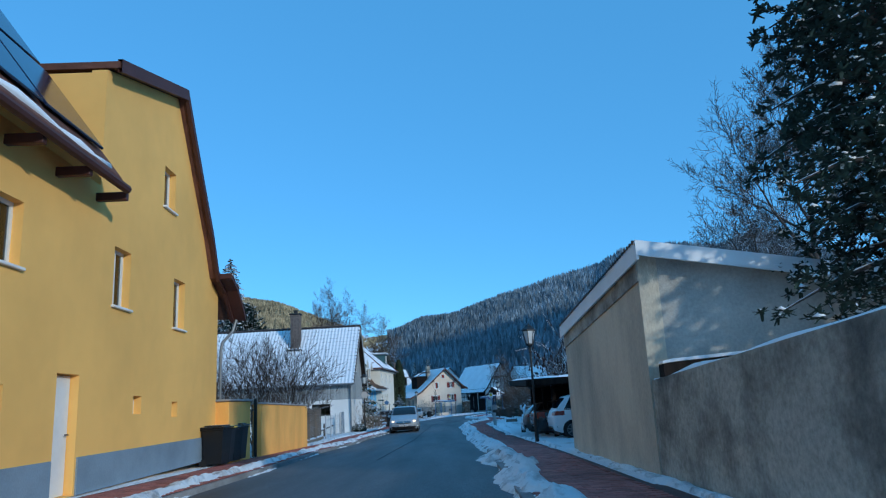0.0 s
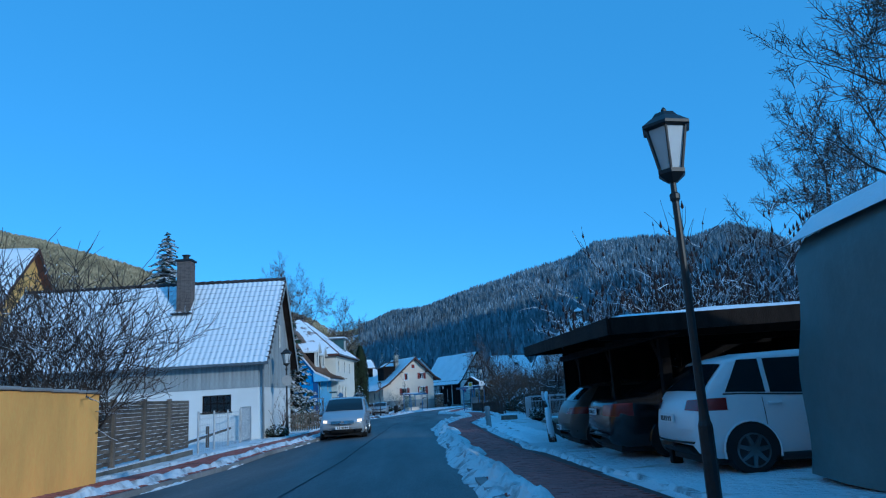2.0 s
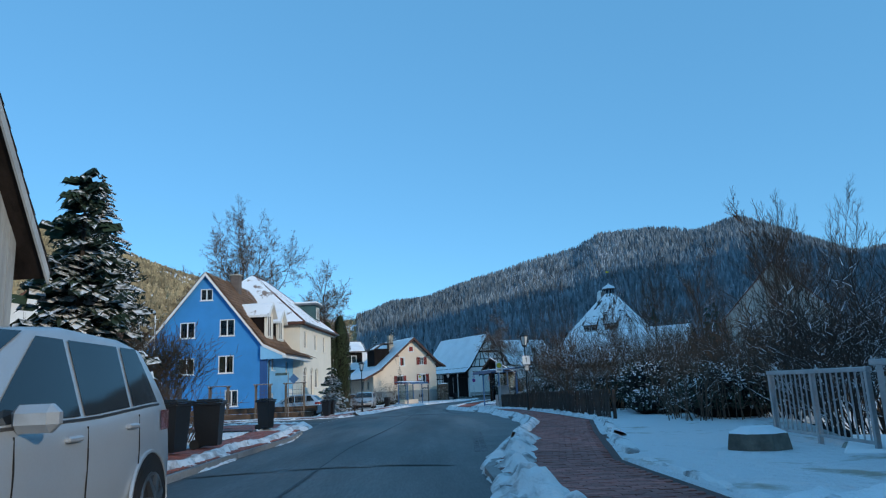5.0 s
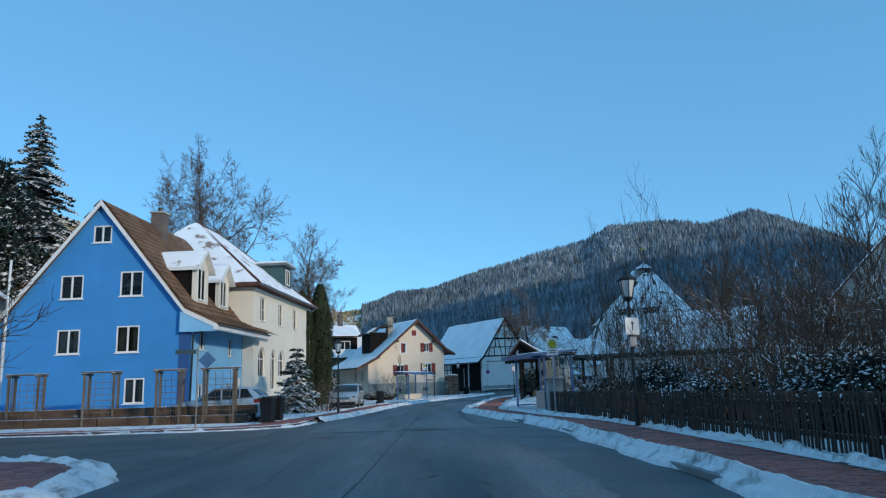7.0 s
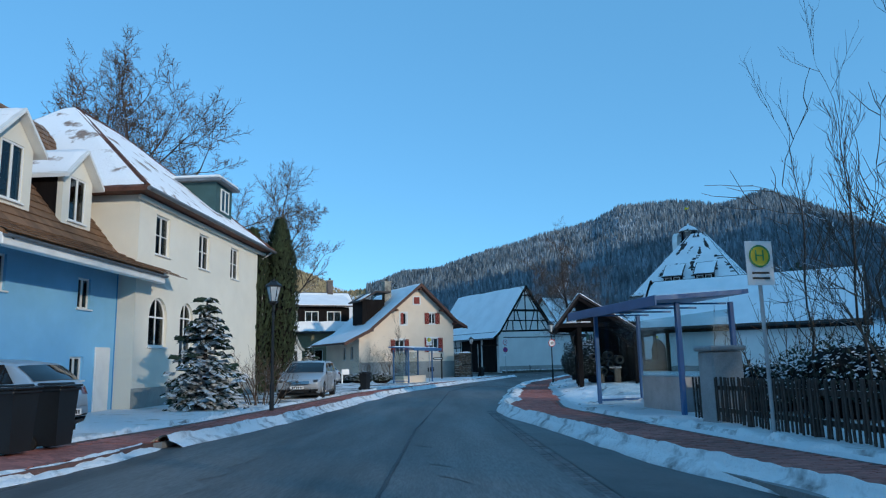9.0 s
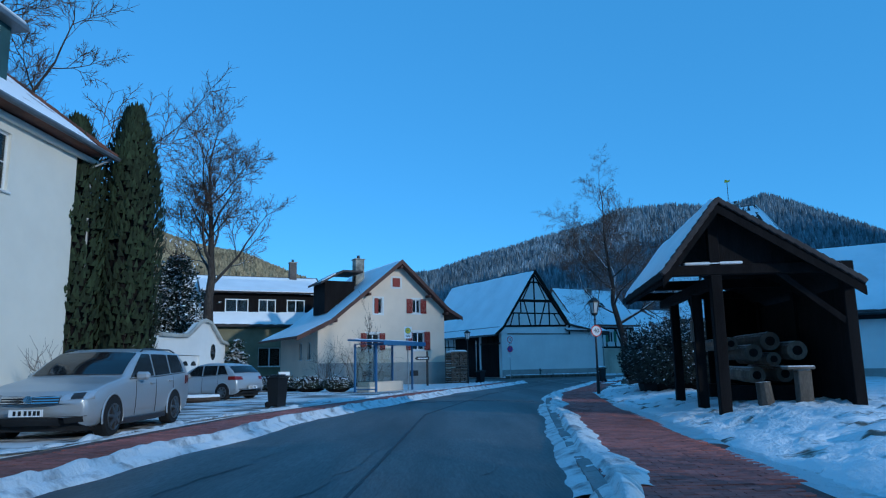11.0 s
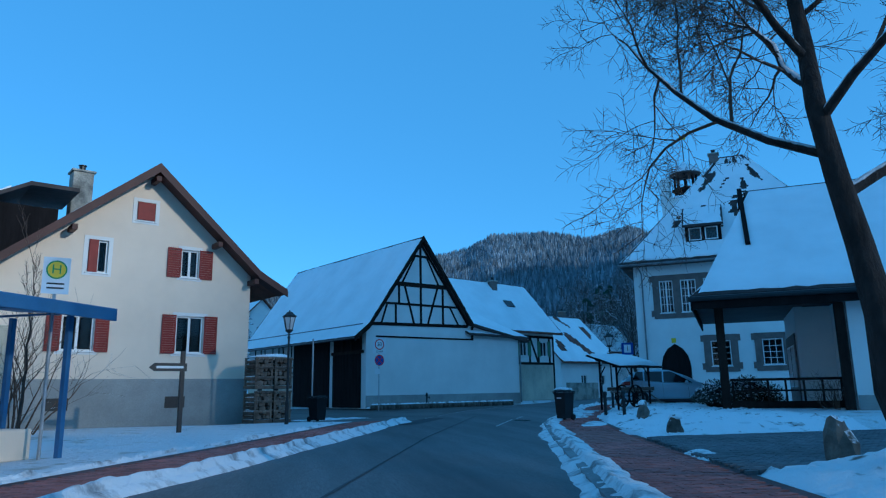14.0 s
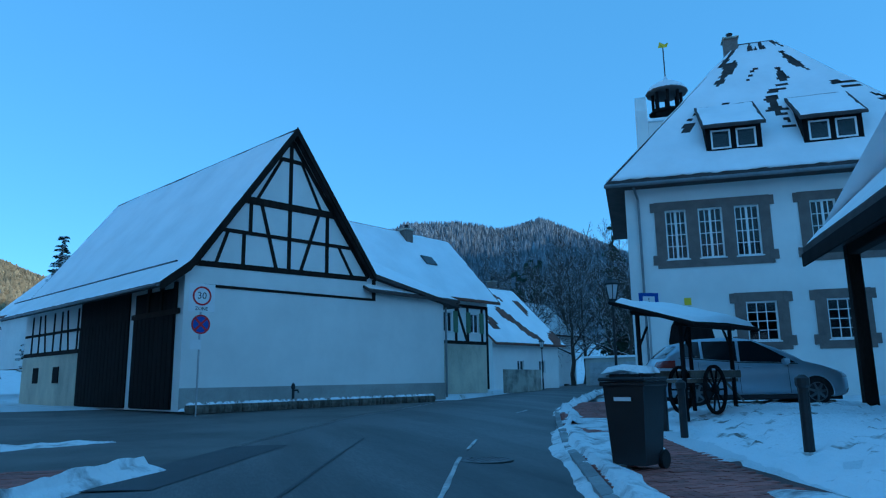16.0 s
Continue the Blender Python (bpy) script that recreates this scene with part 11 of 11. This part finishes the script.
drift(-7.6, 70.2, 1.6, 5.5, 14, 3, "patchy trodden snow at the street corner")
drift(-9.5, 66.9, 1.3, 6.0, 4, 4, "patchy trodden snow at the street corner")
drift(-12, 88.6, 0.9, 13, -3, 5, "ploughed snow along the side street")
drift(1.2, 147.8, 1.8, 6.0, 30, 6, "patchy trodden snow at the mouth of the lane")
drift(4.4, 151.5, 1.5, 4.5, 30, 7, "patchy trodden snow at the mouth of the lane")
drift(-4.0, 151.5, 2.2, 7.0, 15, 8, "trodden snow along the lane")
drift(13.2, 146.6, 1.6, 5.0, 60, 9, "trodden snow over the pavement")
drift(11.8, 141.4, 0.9, 4.0, 65, 10, "trodden snow over the pavement")
drift(9.4, 131.5, 0.7, 3.0, 70, 11, "trodden snow over the pavement")
drift(15.2, 150.6, 1.8, 5.0, 58, 12, "trodden snow over the pavement")
# grey paved forecourt of the hall
gp = Mesh()
rg2 = random.Random(8)
GREY_PAVE = mat("grey_paving", (0.13, 0.135, 0.14), 0.75, 0.25, 0.6, 22, 0.3, island=0.2)
for j in range(64):
    for i in range(44):
        u, v = i * 0.2 + (0.1 if j % 2 else 0), j * 0.1
        px, py = 8.0 + u * 0.975 + v * 0.22, 128.8 + u * 0.22 + v * 0.975
        if px < xr(py) + 1.95:
            continue
        z = G(py) + 0.135 + rg2.uniform(-.003, .004)
        ax, ay, bx, by = .094 * .975, .094 * .22, .045 * .22, .045 * .975
        q = [(px - ax - bx, py - ay - by), (px + ax - bx, py + ay - by), (px + ax + bx, py + ay + by), (px - ax + bx, py - ay + by)]
        gp.add([(a, b, z) for a, b in q] + [(a, b, z - .12) for a, b in q], [(0, 1, 2, 3), (0, 4, 5, 1), (1, 5, 6, 2), (2, 6, 7, 3), (3, 7, 4, 0)])
solid("hall_forecourt", gp, GREY_PAVE, "grey concrete block paving in front of the hall", "paving", kind="stuff", tidy=False)


# rounded brick corner at the side street
def corner():
    t = solid("pavement_corner", Mesh().prism([(0, 0)] + [(3.55 * math.cos(radians(a)), 3.55 * math.sin(radians(a))) for a in range(-40, 121, 8)], -0.12, Matrix.Identity(4)), PAVE_BED, "rounded brick-paved street corner edged with snow", "pavement", kind="structure", m=pose(-8.5, 70.3, G(70) + 0.09))
    b = Mesh()
    for k in range(12):
        r0 = 1.1 + k * 0.2
        n = int(math.radians(160) * r0 / 0.102)
        for i in range(n):
            a0, a1 = radians(-40) + math.radians(160) * (i + .03) / n, radians(-40) + math.radians(160) * (i + .97) / n
            ra, rb = r0 + .004, r0 + .196
            z = 0.012 + 0.004 * noise.noise((k * 3.1, i * 1.7, 1))
            q = [(ra * math.cos(a0), ra * math.sin(a0)), (rb * math.cos(a0), rb * math.sin(a0)), (rb * math.cos(a1), rb * math.sin(a1)), (ra * math.cos(a1), ra * math.sin(a1))]
            b.add([(x, y, z) for x, y in q] + [(x, y, 0) for x, y in q], [(0, 1, 2, 3), (0, 4, 5, 1), (1, 5, 6, 2), (2, 6, 7, 3), (3, 7, 4, 0)])
    tagged(part("paver_field", b, PAVER, t, "curved rows of red paving bricks", tidy=False), "curved rows of red paving bricks", kind="stuff")
    s = Mesh()
    n, m = 90, 8
    for i in range(n + 1):
        a = radians(-45 + 170 * i / n)
        for j in range(m + 1):
            v = j / m
            r = 3.3 + 0.75 * v + 0.2 * noise.noise((i * .12, 2, 3))
            x, y = r * math.cos(a), r * math.sin(a)
            h = math.sin(math.pi * v) * (0.09 + 0.22 * lump(y, x, 31))
            s.v.append((x, y, -0.03 + (0.0 if v > .5 else .03) + (h if 0 < j < m else -0.08)))
    s.f = [(i * (m + 1) + j, i * (m + 1) + j + 1, (i + 1) * (m + 1) + j + 1, (i + 1) * (m + 1) + j) for i in range(n) for j in range(m)]
    solid("snow_bank", s, SNOW_ROAD, "ploughed snow round the street corner", "snow", kind="stuff", smooth=True, tidy=False, m=pose(-8.5, 70.3, G(70) + 0.06))


corner()


def garden_bend():
    """The pavement that turns from the village road into the side street before the blue house's garden."""
    out = [(-5.2, 89.9), (-5.13, 88.5), (-5.2, 87.2), (-5.45, 86.2), (-5.9, 85.65), (-6.7, 85.15), (-8.5, 84.9), (-12, 85.2), (-16, 85.7)]
    inn = [(-6.8, 89.9), (-6.78, 89.2), (-6.76, 88.4), (-6.85, 87.7), (-7.05, 87.2), (-7.6, 86.6), (-9.0, 86.3), (-12.2, 86.6), (-16.1, 87.1)]
    rows = []
    for (a, b), (c, d), (e, f), (g, h) in zip(out, out[1:], inn, inn[1:]):
        n = max(1, int(math.hypot(c - a, d - b) / 0.105))
        rows += [((a + (c - a) * i / n, b + (d - b) * i / n), (e + (g - e) * i / n, f + (h - f) * i / n)) for i in range(n)]
    bed, field, ridge, edge = Mesh(), Mesh(), Mesh(), Mesh()
    for (ox, oy), (ix, iy) in rows:
        bed.v += [(ox, oy, G(oy) - 0.05), (ox, oy, G(oy) + 0.09), (ix, iy, G(iy) + 0.09), (ix, iy, G(iy) - 0.05)]
    bed.f = [(k * 4 + j, k * 4 + j + 1, k * 4 + 5 + j, k * 4 + 4 + j) for k in range(len(rows) - 1) for j in range(3)]
    t = solid("pavement_bend", bed, PAVE_BED, "brick-paved pavement bending into the side street", "pavement", kind="structure", tidy=False)
    for k in range(len(rows) - 1):
        for j in range(6):
            f0, f1 = 0.06 + (j + 0.03 + 0.5 * (k % 2)) * 0.138, 0.06 + (j + 0.97 + 0.5 * (k % 2)) * 0.138
            q = []
            for (o, i_), e in ((rows[k], 0.05), (rows[k], 0.05), (rows[k + 1], -0.05), (rows[k + 1], -0.05)):
                f = f0 if len(q) in (0, 3) else f1
                q.append((o[0] + (i_[0] - o[0]) * f, o[1] + (i_[1] - o[1]) * f))
            z = G(q[0][1]) + 0.1 + 0.004 * noise.noise((k * 1.7, j * 3.1, 1))
            field.add([(x, y, z) for x, y in q] + [(x, y, z - 0.012) for x, y in q], [(0, 1, 2, 3), (0, 4, 5, 1), (1, 5, 6, 2), (2, 6, 7, 3), (3, 7, 4, 0)])
    tagged(part("paver_field", field, PAVER, t, "bending rows of red paving bricks", tidy=False), "bending rows of red paving bricks", kind="stuff")
    for m, f_in, f_out, h, seed in ((ridge, 0.12, -0.18, 0.06, 41), (edge, 1.5, 0.93, 0.09, 43)):
        for k, ((ox, oy), (ix, iy)) in enumerate(rows):
            for j in range(7):
                v = j / 6
                f = f_out + (f_in - f_out) * v + 0.08 * noise.noise((k * .11, seed, v))
                x, y = ox + (ix - ox) * f, oy + (iy - oy) * f
                m.v.append((x, y, G(y) + (0.09 if f > 0.02 and f < 1.05 else 0.0) + (h * (0.6 + 0.8 * lump(y, x, seed)) * math.sin(math.pi * v) if 0 < j < 6 else -0.04)))
        m.f = [(k * 7 + j, k * 7 + j + 1, k * 7 + 8 + j, k * 7 + 7 + j) for k in range(len(rows) - 1) for j in range(6)]
    solid("snow_bank", ridge, SNOW_ROAD, "thin ploughed snow along the bending kerb", "snow", kind="stuff", smooth=True, tidy=False)
    solid("snow_bank", edge, SNOW_ROAD, "snow lying before the timber border", "snow", kind="stuff", smooth=True, tidy=False)


garden_bend()


# trodden, dented snow on the verges
def verge(y0, y1, a, b_, seed, label, step=0.14):
    k = int((b_ - a) / step)

    def zs(y, i, x):
        dent = max(0, noise.noise((x * 2.3, y * 2.3, seed)) - 0.1) * 0.2 + 0.075 * noise.noise((x * 6, y * 6, seed + 4)) - 0.05 * noise.noise((x * .8, y * .8, seed + 7))
        if i == 0 or i == k:
            return G(y) + 0.06 + bank(x, y)
        end = min(1, (y - y0) / 0.5, (y1 - y) / 0.5)
        return G(y) + 0.06 + bank(x, y) + (0.10 - dent) * end * (0.55 if i == 1 else 1)
    return solid("snow_verge", strip(y0, y1, step, lambda y: [xr(y) + a + 0.12 * noise.noise((y * .9, seed, i * .01)) * (1 if i < 2 else 0) + (b_ - a) * i / k for i in range(k + 1)], zs), SNOW_VERGE, label, "snow", kind="stuff", smooth=True, tidy=False)


verge(98, 129.3, 1.95, 7.5, 3, "trodden snow with footprints on the verge")
verge(135.2, 152, 2.05, 7.5, 5, "trodden snow with footprints before the hall")
verge(37.5, 50, 1.95, 3.3, 7, "snow on the verge above the stream", 0.12)
